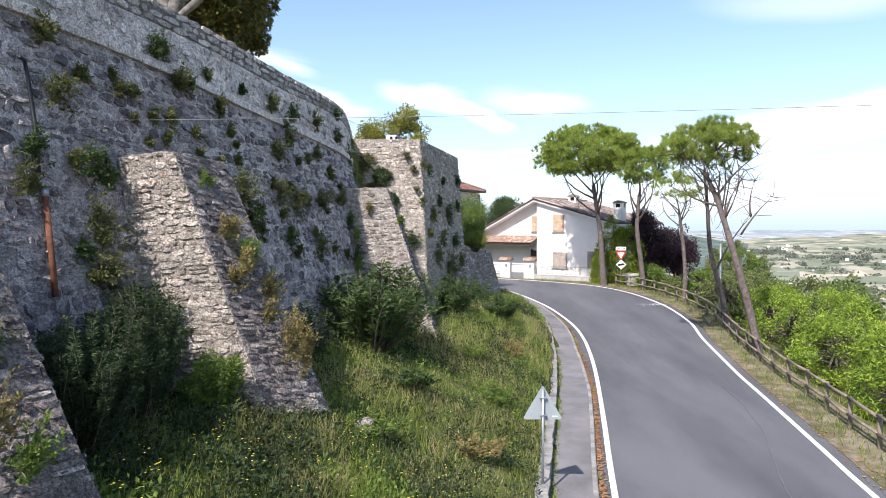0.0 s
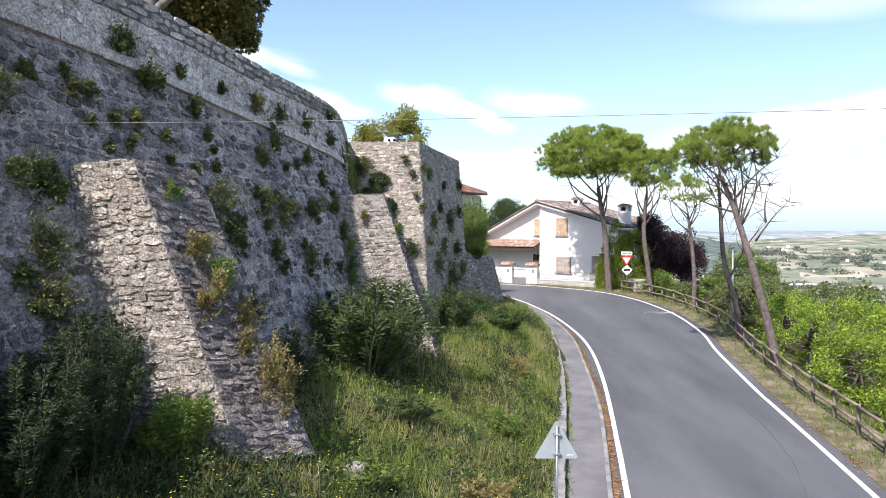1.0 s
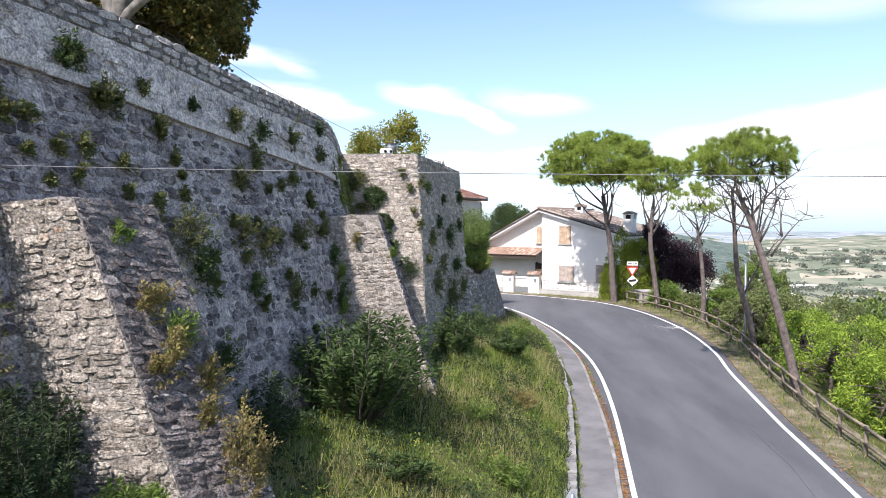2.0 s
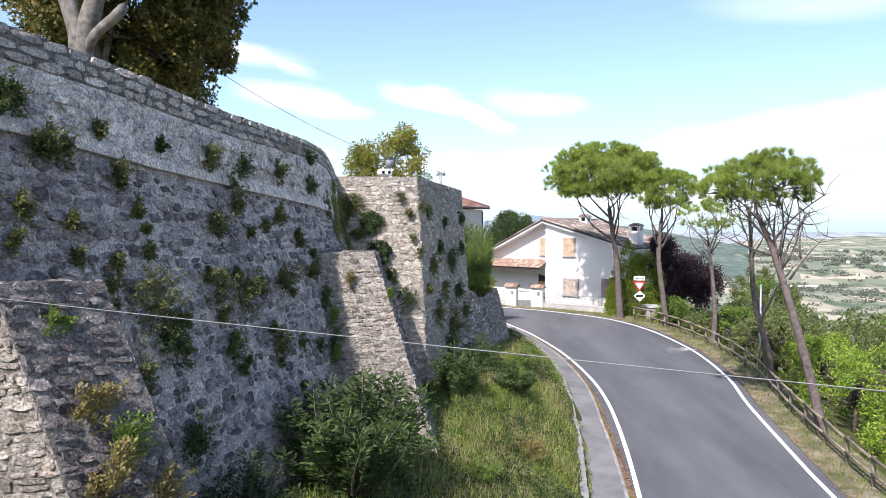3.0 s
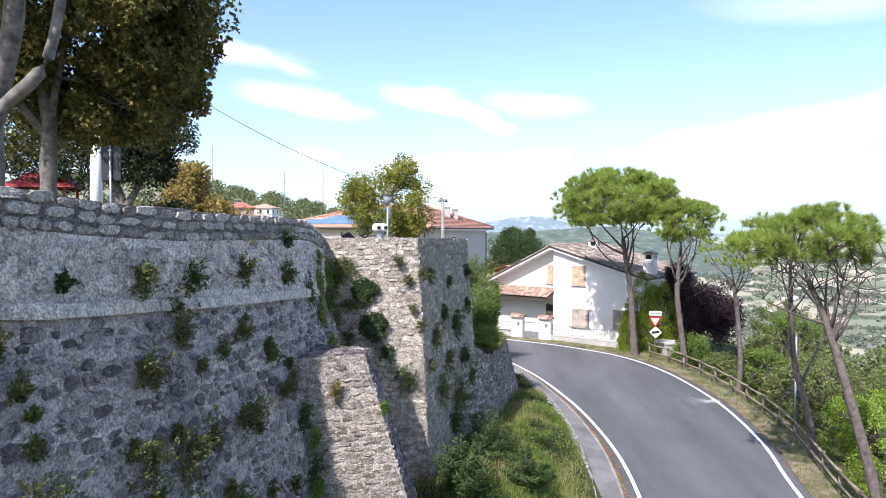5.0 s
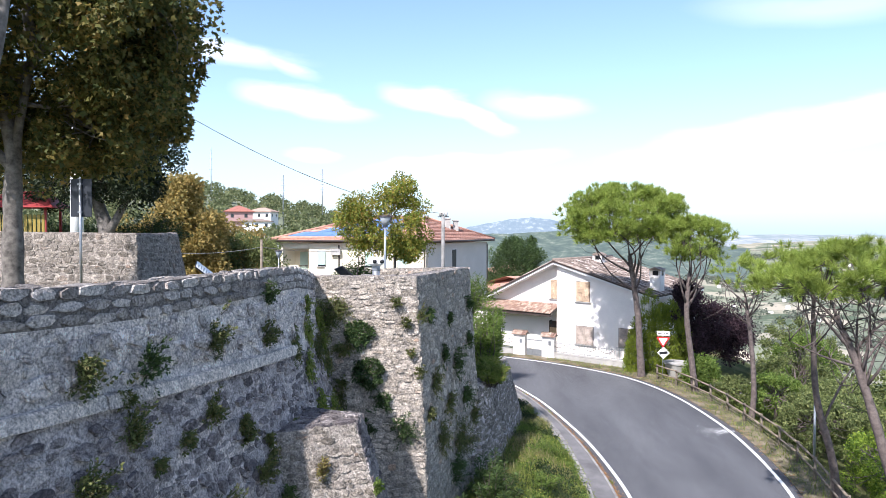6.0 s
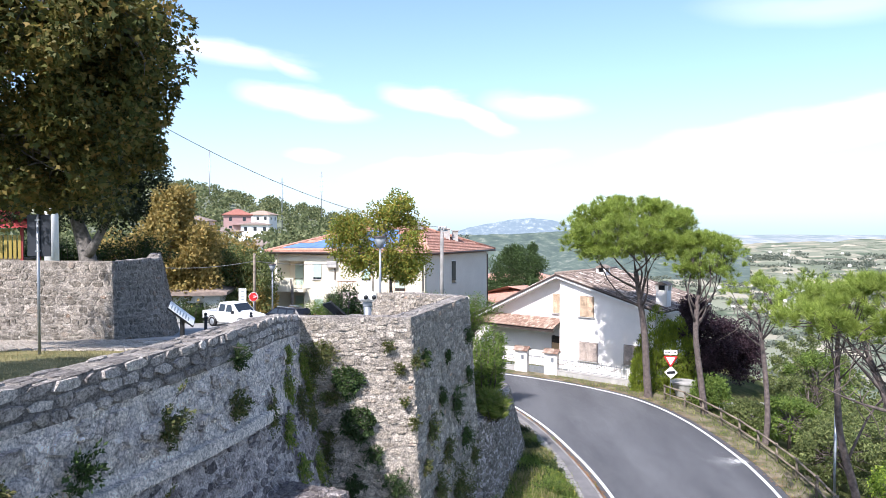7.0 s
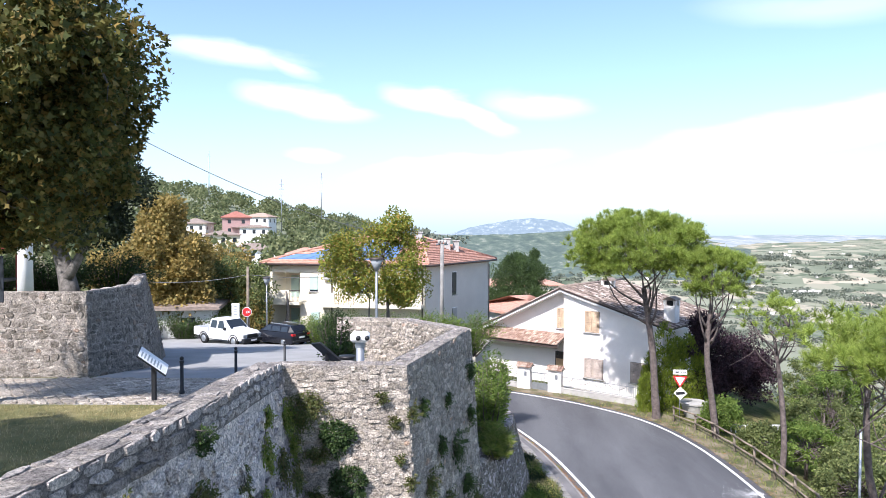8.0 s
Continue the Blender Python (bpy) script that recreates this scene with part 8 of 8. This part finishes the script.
def bollard():
    ob = thing("bollard", Matrix.Translation((-7.02, 32.0, float(terrace_z(32.0)))), "slim black iron bollard with a ball top", "bollard", "bollards along the terrace")
    tubes("shaft", [([(0, 0, -0.1), (0, 0, 0.12), (0, 0, 0.14), (0, 0, 0.88)], [0.07, 0.07, 0.05, 0.045], 12)], m_black, ob)
    tubes("collar", [([(0, 0, 0.86), (0, 0, 0.92)], 0.06, 12)], m_black, ob)
    bm = bmesh.new()
    bmesh.ops.create_uvsphere(bm, u_segments=12, v_segments=8, radius=0.055, matrix=Matrix.Translation((0, 0, 0.98)))
    part("knob", bm, m_black, ob, smooth=True)
    return ob


first = bollard()
for x, y in ((-7.0, 36.6), (-6.55, 41.6)):
    copy_thing(first, Matrix.Translation((x, y, float(terrace_z(y)))))


def info_lectern():
    ob = thing("information_lectern", Matrix.Translation((-7.2, 30.7, 9.02)), "slanted white information panel on a dark post", "information panel")
    boxed("post", (-0.05, 0.05, -0.05, 0.05, -0.1, 0.95), m_black, ob, bevel=0.01)
    m = Matrix.Translation((-0.02, 0, 1.0)) @ pose(0, 0, 0, 0, 43, 0) @ pose(0, 0, 0, 0, 0, 20)
    board = boxed("board", (-0.42, 0.42, -0.3, 0.3, -0.02, 0.02), m_black, ob, "", 0.005, m)
    face = boxed("panel_face", (-0.4, 0.4, -0.28, 0.28, 0.022, 0.028), m_signwhite, board, "white printed face", 0, m)
    bm = bmesh.new()
    for k in range(7):
        box(bm, -0.34 + k * 0.09, -0.30 + k * 0.09, -0.22, 0.05 + 0.03 * (k % 3), 0.029, 0.031, 0, m)
    part("writing", bm, m_signback, board)


info_lectern()


def telescope():
    ob = thing("coin_telescope", Matrix.Translation((-2.45, 33.0, 8.72)), "grey panoramic binocular telescope on a round column", "telescope")
    tubes("column", [([(0, 0, 0), (0, 0, 0.1), (0, 0, 0.12), (0, 0, 1.25)], [0.16, 0.16, 0.12, 0.12], 16)], m_metal, ob)
    boxed("yoke", (-0.14, 0.14, -0.07, 0.07, 1.25, 1.45), m_metal, ob, bevel=0.02)
    body = boxed("housing", (-0.26, 0.26, -0.2, 0.2, 1.42, 1.7), m_signwhite, ob, "pale grey binocular housing", 0.07)
    for x in (-0.12, 0.12):
        tubes("eyepiece", [([(x + 0.1, -0.2, 1.56), (x + 0.1, -0.3, 1.56)], 0.065, 12)], m_black, body)


telescope()
bin_ = thing("litter_bin", Matrix.Translation((-2.9, 33.6, 8.7)), "dark litter bin beside the telescope", "litter bin")
tubes("bucket", [([(0, 0, 0), (0, 0, 0.9)], [0.19, 0.22], 14)], m_black, bin_)
tubes("rim", [([(0, 0, 0.88), (0, 0, 0.94)], 0.24, 14)], m_black, bin_)
board = thing("dark_panel", pose(-3.45, 33.4, 8.72, 0, 0, 20), "dark slanted panel by the bastion's parapet", "panel")
boxed("leg", (-0.04, 0.04, -0.04, 0.04, -0.05, 1.0), m_black, board)
boxed("face", (-0.42, 0.42, -0.03, 0.03, -0.35, 0.35), m_black, board, "", 0.01, Matrix.Translation((0, 0, 1.05)) @ pose(0, 0, 0, 0, 42, 0) @ pose(0, 0, 0, 75, 0, 0))


def street_lamp(x, y, z, h, label):
    ob = thing("street_lamp", Matrix.Translation((x, y, z)), label, "street lamp", "street lamps")
    tubes("pole", [([(0, 0, -0.2), (0, 0, h * 0.5), (0, 0, h)], [0.075, 0.06, 0.05], 12)], m_metal, ob)
    bm = bmesh.new()
    bmesh.ops.create_cone(bm, cap_ends=True, segments=18, radius1=0.1, radius2=0.3, depth=0.5, matrix=Matrix.Translation((0, 0, h + 0.2)))
    head = part("lantern", bm, m_lampglass, ob, "clear cone-shaped lantern", True)
    bm = bmesh.new()
    bmesh.ops.create_cone(bm, cap_ends=True, segments=18, radius1=0.34, radius2=0.3, depth=0.06, matrix=Matrix.Translation((0, 0, h + 0.48)))
    part("lid", bm, m_darkbrown, head)
    return ob


street_lamp(-3.1, 44.2, float(terrace_z(44.2)), 4.1, "slim grey street lamp with a cone lantern on the terrace")
street_lamp(-13.6, 66.0, 5.5, 3.6, "slim grey street lamp before the apartment house")


def pole_of(name, x, y, z0, z1, r, mat, label):
    ob = thing(name, Matrix.Translation((x, y, z0)), label, "pole")
    tubes("shaft", [([(0, 0, -0.5), (0, 0, z1 - z0)], [r, r * 0.8], 14)], mat, ob)
    return ob


cp = pole_of("concrete_pole", -0.25, 60.0, 5.6, 12.3, 0.15, m_kerb, "tall concrete utility pole with insulators before the house")
for dx in (-0.2, 0.0, 0.22):
    tubes("insulator", [([(dx, 0, 6.7), (dx, 0, 7.0)], [0.09, 0.11], 10)], m_concrete, cp)
tubes("crossarm", [([(-0.4, 0, 6.68), (0.4, 0, 6.68)], 0.05, 8)], m_metal, cp)
wp = pole_of("wooden_pole", -14.6, 64.5, 5.0, 10.5, 0.12, m_wood, "plain wooden telephone pole by the parked cars")
tall = pole_of("white_mast", -16.2, 40.3, 9.9, 15.7, 0.29, m_signwhite, "thick white flagpole-like mast behind the fort wall")
boxed("bracket", (-0.05, 0.55, -0.03, 0.03, 4.9, 5.05), m_signwhite, tall)
sg = thing("notice_board", Matrix.Translation((-10.0, 28.9, float(terrace_z(28.9)))), "dark-backed notice sign on a steel pole at the lawn's edge", "sign")
tubes("pole", [([(0, 0, -0.2), (0, 0, 3.45)], 0.035, 10)], m_metal, sg)
boxed("plate", (-0.29, 0.29, 0.04, 0.06, 2.42, 3.44), m_slate, sg, "dark slate-coloured plate", 0.01)
for z in (2.55, 3.3):
    boxed("clamp", (-0.05, 0.05, -0.045, 0.045, z - 0.02, z + 0.02), m_metal, sg)


def stop_sign():
    ob = thing("stop_sign", pose(-14.4, 63.6, 5.3, 0, 0, -14), "red octagonal stop sign on a pole by the cars", "road sign")
    tubes("pole", [([(0, 0, -0.2), (0, 0, 2.2)], 0.03, 8)], m_metal, ob)
    bm = bmesh.new()
    bmesh.ops.create_cone(bm, cap_ends=True, segments=8, radius1=0.36, radius2=0.36, depth=0.02, matrix=Matrix.Translation((0, -0.05, 1.95)) @ pose(0, 0, 0, 90, 0, 22.5) @ pose(0, 0, 0, 0, 0, 22.5))
    rim = part("plate", bm, m_signwhite, ob)
    bm = bmesh.new()
    bmesh.ops.create_cone(bm, cap_ends=True, segments=8, radius1=0.325, radius2=0.325, depth=0.02, matrix=Matrix.Translation((0, -0.058, 1.95)) @ pose(0, 0, 0, 90, 0, 22.5) @ pose(0, 0, 0, 0, 0, 22.5))
    part("red_field", bm, m_red, rim)
    cu_ = bpy.data.curves.new("lettering", "FONT")
    cu_.body, cu_.size, cu_.align_x, cu_.align_y, cu_.extrude = "STOP", 0.24, "CENTER", "CENTER", 0.002
    cu_.materials.append(m_signwhite)
    tx = new("lettering", cu_)
    tx.parent = rim
    tx.matrix_basis = Matrix.Translation((0, -0.072, 1.95)) @ pose(0, 0, 0, 90, 0, 0)


stop_sign()
bn = thing("banner_sign", Matrix.Translation((-15.3, 63.8, 5.1)), "upright pale advertising sign on two legs by the road", "sign")
for x in (-0.22, 0.22):
    tubes("leg", [([(x, 0, -0.2), (x, 0, 1.5)], 0.025, 8)], m_metal, bn)
boxed("board", (-0.28, 0.28, -0.04, 0.04, 1.5, 2.75), m_signwhite, bn, "", 0.01)
bm = bmesh.new()
for k in range(5):
    box(bm, -0.12, 0.12, -0.048, -0.042, 1.7 + k * 0.2, 1.78 + k * 0.2)
part("writing", bm, m_signback, bn)


# ---- the parked vehicles ----
def lathe_wheel(parent, x, y, r=0.34, w=0.22):
    s = 1 if y > 0 else -1
    tyre = tubes("wheel", [([(x, y - w / 2, r), (x, y - w / 2 + 0.03, r), (x, y + w / 2 - 0.03, r), (x, y + w / 2, r)], [r * 0.9, r, r, r * 0.9], 20)], m_rubber, parent, "black tyre")
    tubes("rim", [([(x, y + s * (w / 2 - 0.02), r), (x, y + s * (w / 2 + 0.012), r)], [r * 0.66, r * 0.6], 16)], m_metal, tyre, "silver wheel rim")


def hull(name, sections, mat, parent, label=""):
    """A body from cross-sections along x: each (x, half width low, half width high, low, waist, high)."""
    vs, fs = [], []
    for x, wl, wh, lo, wa, hi in sections:
        vs += [(x, -wl, lo), (x, -wl * 1.02, wa), (x, -wh, hi), (x, -wh * 0.6, hi + 0.02), (x, wh * 0.6, hi + 0.02), (x, wh, hi), (x, wl * 1.02, wa), (x, wl, lo)]
    n = len(sections)
    for i in range(n - 1):
        for k in range(8):
            fs.append((i * 8 + k, i * 8 + (k + 1) % 8, (i + 1) * 8 + (k + 1) % 8, (i + 1) * 8 + k))
    fs += [tuple(range(7, -1, -1)), tuple(range((n - 1) * 8, n * 8))]
    return mesh(name, vs, fs, mat, parent, label)


def pickup(m):
    ob = thing("pickup_truck", m, "white double-cab pickup truck parked on the terrace road", "pickup truck")
    hull("body", [(-0.98, 0.86, 0.82, 0.42, 0.8, 1.10), (1.1, 0.87, 0.82, 0.42, 0.82, 1.10), (1.25, 0.87, 0.8, 0.42, 0.82, 1.12), (2.1, 0.86, 0.76, 0.45, 0.8, 1.04), (2.38, 0.82, 0.7, 0.5, 0.76, 0.95), (2.45, 0.78, 0.66, 0.55, 0.7, 0.85)], m_carwhite, ob, "white painted body")
    bm = bmesh.new()
    for dims in ((-2.55, -1.03, -0.86, -0.80, 0.55, 1.12), (-2.55, -1.03, 0.80, 0.86, 0.55, 1.12), (-2.55, -2.48, -0.80, 0.80, 0.55, 1.12), (-1.10, -1.03, -0.80, 0.80, 0.55, 1.12), (-2.48, -1.10, -0.80, 0.80, 0.55, 0.68)):
        box(bm, *dims, 0.012)
    part("load_bed", bm, m_carwhite, ob, "open white load bed")
    cab = hull("cab", [(-0.98, 0.80, 0.66, 1.1, 1.14, 1.62), (-0.8, 0.82, 0.69, 1.1, 1.14, 1.78), (0.45, 0.82, 0.69, 1.1, 1.14, 1.78), (1.2, 0.82, 0.76, 1.09, 1.11, 1.15)], m_carwhite, ob, "white cab")
    for s in (-1, 1):
        for x0, x1 in ((-0.85, -0.2), (-0.1, 0.65)):
            mesh("side_window", [(x0, s * 0.838, 1.17), (x1, s * 0.838, 1.17), (x1 - (0.25 if x1 > 0.3 else 0), s * 0.722, 1.68), (x0 + 0.08, s * 0.722, 1.68)], [(0, 1, 2, 3) if s < 0 else (3, 2, 1, 0)], m_glass, cab)
        boxed("mirror", (0.62, 0.78, s * 0.9 - 0.1, s * 0.9 + 0.1, 1.08, 1.28), m_black, ob, bevel=0.03)
    mesh("windscreen", [(1.17, -0.72, 1.19), (1.17, 0.72, 1.19), (0.56, 0.64, 1.74), (0.56, -0.64, 1.74)], [(0, 1, 2, 3)], m_glass, cab)
    boxed("grille", (2.40, 2.5, -0.45, 0.45, 0.62, 0.88), m_black, ob, bevel=0.01)
    boxed("bumper", (2.3, 2.6, -0.86, 0.86, 0.32, 0.62), m_black, ob, bevel=0.04)
    for s in (-1, 1):
        boxed("headlight", (2.36, 2.5, s * 0.64 - 0.16, s * 0.64 + 0.16, 0.68, 0.88), m_lampglass, ob, bevel=0.03)
        for x in (-1.5, 1.55):
            lathe_wheel(ob, x, s * 0.76, 0.37, 0.24)
            tubes("wheel_arch", [([(x + math.cos(t) * 0.45, s * 0.885, 0.37 + math.sin(t) * 0.45) for t in np.linspace(0, math.pi, 9)], 0.035, 6)], m_black, ob)
    boxed("number_plate", (2.6, 2.612, -0.25, 0.25, 0.42, 0.53), m_signwhite, ob)


def estate_car(m):
    ob = thing("estate_car", m, "black estate car parked with its tail towards the terrace", "car")
    hull("body", [(-2.2, 0.82, 0.74, 0.35, 0.6, 0.95), (-2.1, 0.88, 0.8, 0.28, 0.65, 1.0), (0.7, 0.9, 0.82, 0.24, 0.62, 0.96), (1.6, 0.88, 0.74, 0.26, 0.58, 0.84), (2.15, 0.8, 0.6, 0.3, 0.52, 0.68), (2.25, 0.7, 0.5, 0.36, 0.5, 0.6)], m_carblack, ob, "glossy black body")
    cab = hull("cabin", [(-2.1, 0.78, 0.6, 0.95, 1.0, 1.05), (-1.75, 0.8, 0.6, 0.96, 1.02, 1.42), (-0.2, 0.8, 0.6, 0.96, 1.02, 1.48), (0.35, 0.8, 0.6, 0.95, 1.0, 1.42), (1.1, 0.8, 0.7, 0.93, 0.95, 0.98)], m_carblack, ob, "black roof and pillars")
    for s in (-1, 1):
        for x0, x1 in ((-1.65, -1.0), (-0.92, -0.12), (-0.04, 0.7)):
            mesh("side_window", [(x0, s * 0.815, 1.02), (x1, s * 0.815, 1.02), (x1 - (0.35 if x1 > 0.5 else 0), s * 0.665, 1.36), (x0 + 0.05, s * 0.665, 1.36)], [(0, 1, 2, 3) if s < 0 else (3, 2, 1, 0)], m_glass, cab)
        boxed("tail_light", (-2.22, -2.0, s * 0.68 - 0.16, s * 0.68 + 0.16, 0.78, 0.95), m_tail, ob, "red tail light", 0.03)
        boxed("roof_rail", (-1.5, 0.2, s * 0.56 - 0.02, s * 0.56 + 0.02, 1.5, 1.54), m_metal, ob)
        for x in (-1.35, 1.35):
            lathe_wheel(ob, x, s * 0.8, 0.33, 0.2)
    mesh("rear_window", [(-2.09, -0.62, 1.06), (-2.09, 0.62, 1.06), (-1.8, 0.54, 1.38), (-1.8, -0.54, 1.38)], [(3, 2, 1, 0)], m_glass, cab)
    mesh("windscreen", [(1.05, -0.66, 1.0), (1.05, 0.66, 1.0), (0.42, 0.56, 1.4), (0.42, -0.56, 1.4)], [(0, 1, 2, 3)], m_glass, cab)
    boxed("number_plate", (-2.235, -2.22, -0.25, 0.25, 0.62, 0.73), m_signwhite, ob)
    boxed("rear_bumper", (-2.26, -2.1, -0.8, 0.8, 0.32, 0.5), m_black, ob, bevel=0.04)


pickup(pose(-15.3, 62.0, float(terrace_z(62.0)) + 0.03, 0, 0, -32))
estate_car(pose(-11.6, 61.6, float(terrace_z(61.6)) + 0.03, 0, 0, 146))


# ---- playground hut behind the fort wall ----
hut = thing("play_hut", pose(-21.5, 45.5, 10.0, 0, 0, 10), "wooden play hut with a red roof and yellow slats", "play hut")
for x in (-1.2, 1.2):
    for y in (-1.0, 1.0):
        # posts use the darker roof red, which stands for shade on them
        boxed("post", (x - 0.06, x + 0.06, y - 0.06, y + 0.06, -0.2, 2.4), m_redroof, hut)
mesh("roof", [(-1.7, -1.5, 2.35), (1.7, -1.5, 2.35), (1.7, 1.5, 2.35), (-1.7, 1.5, 2.35), (-0.9, 0, 3.2), (0.9, 0, 3.2)], [(0, 1, 5, 4), (1, 2, 5), (2, 3, 4, 5), (3, 0, 4), (3, 2, 1, 0)], m_redroof, hut, "red hipped roof")
boxed("floor", (-1.25, 1.25, -1.05, 1.05, 0.8, 0.9), m_wood, hut)
for k in range(12):
    boxed("slat", (-1.15 + k * 0.2, -1.02 + k * 0.2, -1.08, -1.03, 0.9, 2.0), m_yellowpaint, hut)


# ---- wires ----
def wire(name, p, q, sag, r, label):
    p, q = Vector(p), Vector(q)
    pts = [p.lerp(q, k / 24) - Vector((0, 0, sag * 4 * (k / 24) * (1 - k / 24))) for k in range(25)]
    ob = tubes(name, [(pts, r, 5)], m_wire, None, label)
    return tagged(ob, category="cable")


wire("overhead_cable", (-15.6, 40.5, 18.8), (-0.25, 60.0, 12.5), 1.3, 0.018, "dark overhead cable sagging from the trees to the pole")
wire("overhead_wire", (-6.7, 11.2, 7.75), (20.0, 1.6, 7.2), 0.25, 0.003, "thin dark wire strung across above the road")
wire("telephone_wire", (-14.6, 64.5, 9.9), (-7.0, 71.9, 9.6), 0.3, 0.02, "slack telephone wire to the apartment house")
wire("telephone_wire", (-14.6, 64.5, 9.9), (-22.0, 62.0, 9.6), 0.3, 0.02, "slack telephone wire running off behind the trees")
# ---- the far country ----
rnd = random.Random(500)
lv = Leaves()
for _ in range(1050):
    x, y = rnd.uniform(-300, -8), rnd.uniform(120, 440)
    if x > -0.12 * y + 6 or any(abs(x - a) < 8 and -34 < y - b < 6 for a, b in ((-70, 244), (-62, 238), (-61, 202), (-47, 182), (-68, 268), (-28, 152))):
        continue
    z = lie(x, y)
    r = rnd.uniform(1.5, 3.4)
    for _ in range(11):
        d = way(rnd, 0.3)
        cluster(lv, Vector((x + d.x * r, y + d.y * r, z + r + d.z * r)), 1.3, 9, 1.2, rnd, "lance", 0.8)
tagged(lv.made("hill_woods", m_hillwood, None, "green trees covering the built-up hill", "stuff"), category="woodland")
lv = Leaves()
for _ in range(150):
    x, y = rnd.uniform(-26, 60), rnd.uniform(92, 260)
    if y < 110 and x < 3 or x > 30 and y < 140:
        continue
    z = lie(x, y)
    r = rnd.uniform(1.8, 3.2)
    for _ in range(12):
        d = way(rnd, 0.3)
        cluster(lv, Vector((x + d.x * r, y + d.y * r, min(z + r * 1.4, 5) + d.z * r)), 1.2, 10, 0.9, rnd, "lance", 0.8)
tagged(lv.made("garden_trees", m_wood_green, None, "trees of the gardens behind the houses", "stuff"), category="woodland")
# hedges, groves and farmhouses of the valley
lv, hv, hf = Leaves(), [], []
for _ in range(1900):
    w, r = rnd.uniform(-0.15, 0.75), 330 + 2900 * rnd.random() ** 1.3
    x, y = math.sin(w) * r, math.cos(w) * r
    z = lie(x, y)
    s = 2.0 + r / 520
    run = rnd.uniform(0, 3.14)
    for k in range(rnd.randrange(2, 9)):
        q = Vector((x + math.cos(run) * k * s * 1.3, y + math.sin(run) * k * s * 1.3, z + s * 0.4))
        cluster(lv, q, s, 14, s * 0.9, rnd, "lance", 0.9, squash=0.7)
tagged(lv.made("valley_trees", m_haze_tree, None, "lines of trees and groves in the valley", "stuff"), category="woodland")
for _ in range(120):
    w, r = rnd.uniform(-0.1, 0.72), 1300 + 2300 * rnd.random()
    if rnd.random() < 0.14:
        w, r = rnd.gauss(0.475, 0.012), rnd.gauss(1900, 40)
    x, y = math.sin(w) * r, math.cos(w) * r
    z, s = lie(x, y), rnd.uniform(1.8, 3.4) + r / 1300
    n = len(hv)
    hv += [(x - s, y - s * 0.6, z - 3), (x + s, y - s * 0.6, z - 3), (x + s, y + s * 0.6, z - 3), (x - s, y + s * 0.6, z - 3), (x - s, y - s * 0.6, z + s), (x + s, y - s * 0.6, z + s), (x + s, y + s * 0.6, z + s), (x - s, y + s * 0.6, z + s), (x - s, y, z + s * 1.4), (x + s, y, z + s * 1.4)]
    hf += [tuple(n + i for i in q) for q in ((0, 1, 5, 4), (1, 2, 6, 9, 5), (2, 3, 7, 6), (3, 0, 4, 8, 7), (4, 5, 9, 8), (6, 7, 8, 9))]
tagged(mesh("farmhouses", hv, hf, m_wallpaint), "pale farmhouses scattered over the valley", "houses", kind="stuff")


def ridge(name, dist, w0, w1, profile, mat, label, depth=400, low=-160, n=150, rough=1.0):
    """A far range of hills: its skyline by bearing, with a slope down towards us."""
    vs, fs = [], []
    rows = 9
    for j in range(rows):
        t = j / (rows - 1)
        for i in range(n):
            w = w0 + (w1 - w0) * i / (n - 1)
            top = profile(w)
            d = dist - depth * t
            z = top + (low - top) * t ** 0.8 + rough * 9 * t * (1 - t) * 4 * noise.fractal(Vector((w * 60, t * 6, dist * 0.01)), 1.0, 2.0, 4)
            vs.append((math.tan(w) * d, d, z))
    for j in range(rows - 1):
        for i in range(n - 1):
            fs.append((j * n + i, j * n + i + 1, (j + 1) * n + i + 1, (j + 1) * n + i))
    return tagged(mesh(name, vs, fs, mat, smooth=True), label, "backdrop", kind="structure")


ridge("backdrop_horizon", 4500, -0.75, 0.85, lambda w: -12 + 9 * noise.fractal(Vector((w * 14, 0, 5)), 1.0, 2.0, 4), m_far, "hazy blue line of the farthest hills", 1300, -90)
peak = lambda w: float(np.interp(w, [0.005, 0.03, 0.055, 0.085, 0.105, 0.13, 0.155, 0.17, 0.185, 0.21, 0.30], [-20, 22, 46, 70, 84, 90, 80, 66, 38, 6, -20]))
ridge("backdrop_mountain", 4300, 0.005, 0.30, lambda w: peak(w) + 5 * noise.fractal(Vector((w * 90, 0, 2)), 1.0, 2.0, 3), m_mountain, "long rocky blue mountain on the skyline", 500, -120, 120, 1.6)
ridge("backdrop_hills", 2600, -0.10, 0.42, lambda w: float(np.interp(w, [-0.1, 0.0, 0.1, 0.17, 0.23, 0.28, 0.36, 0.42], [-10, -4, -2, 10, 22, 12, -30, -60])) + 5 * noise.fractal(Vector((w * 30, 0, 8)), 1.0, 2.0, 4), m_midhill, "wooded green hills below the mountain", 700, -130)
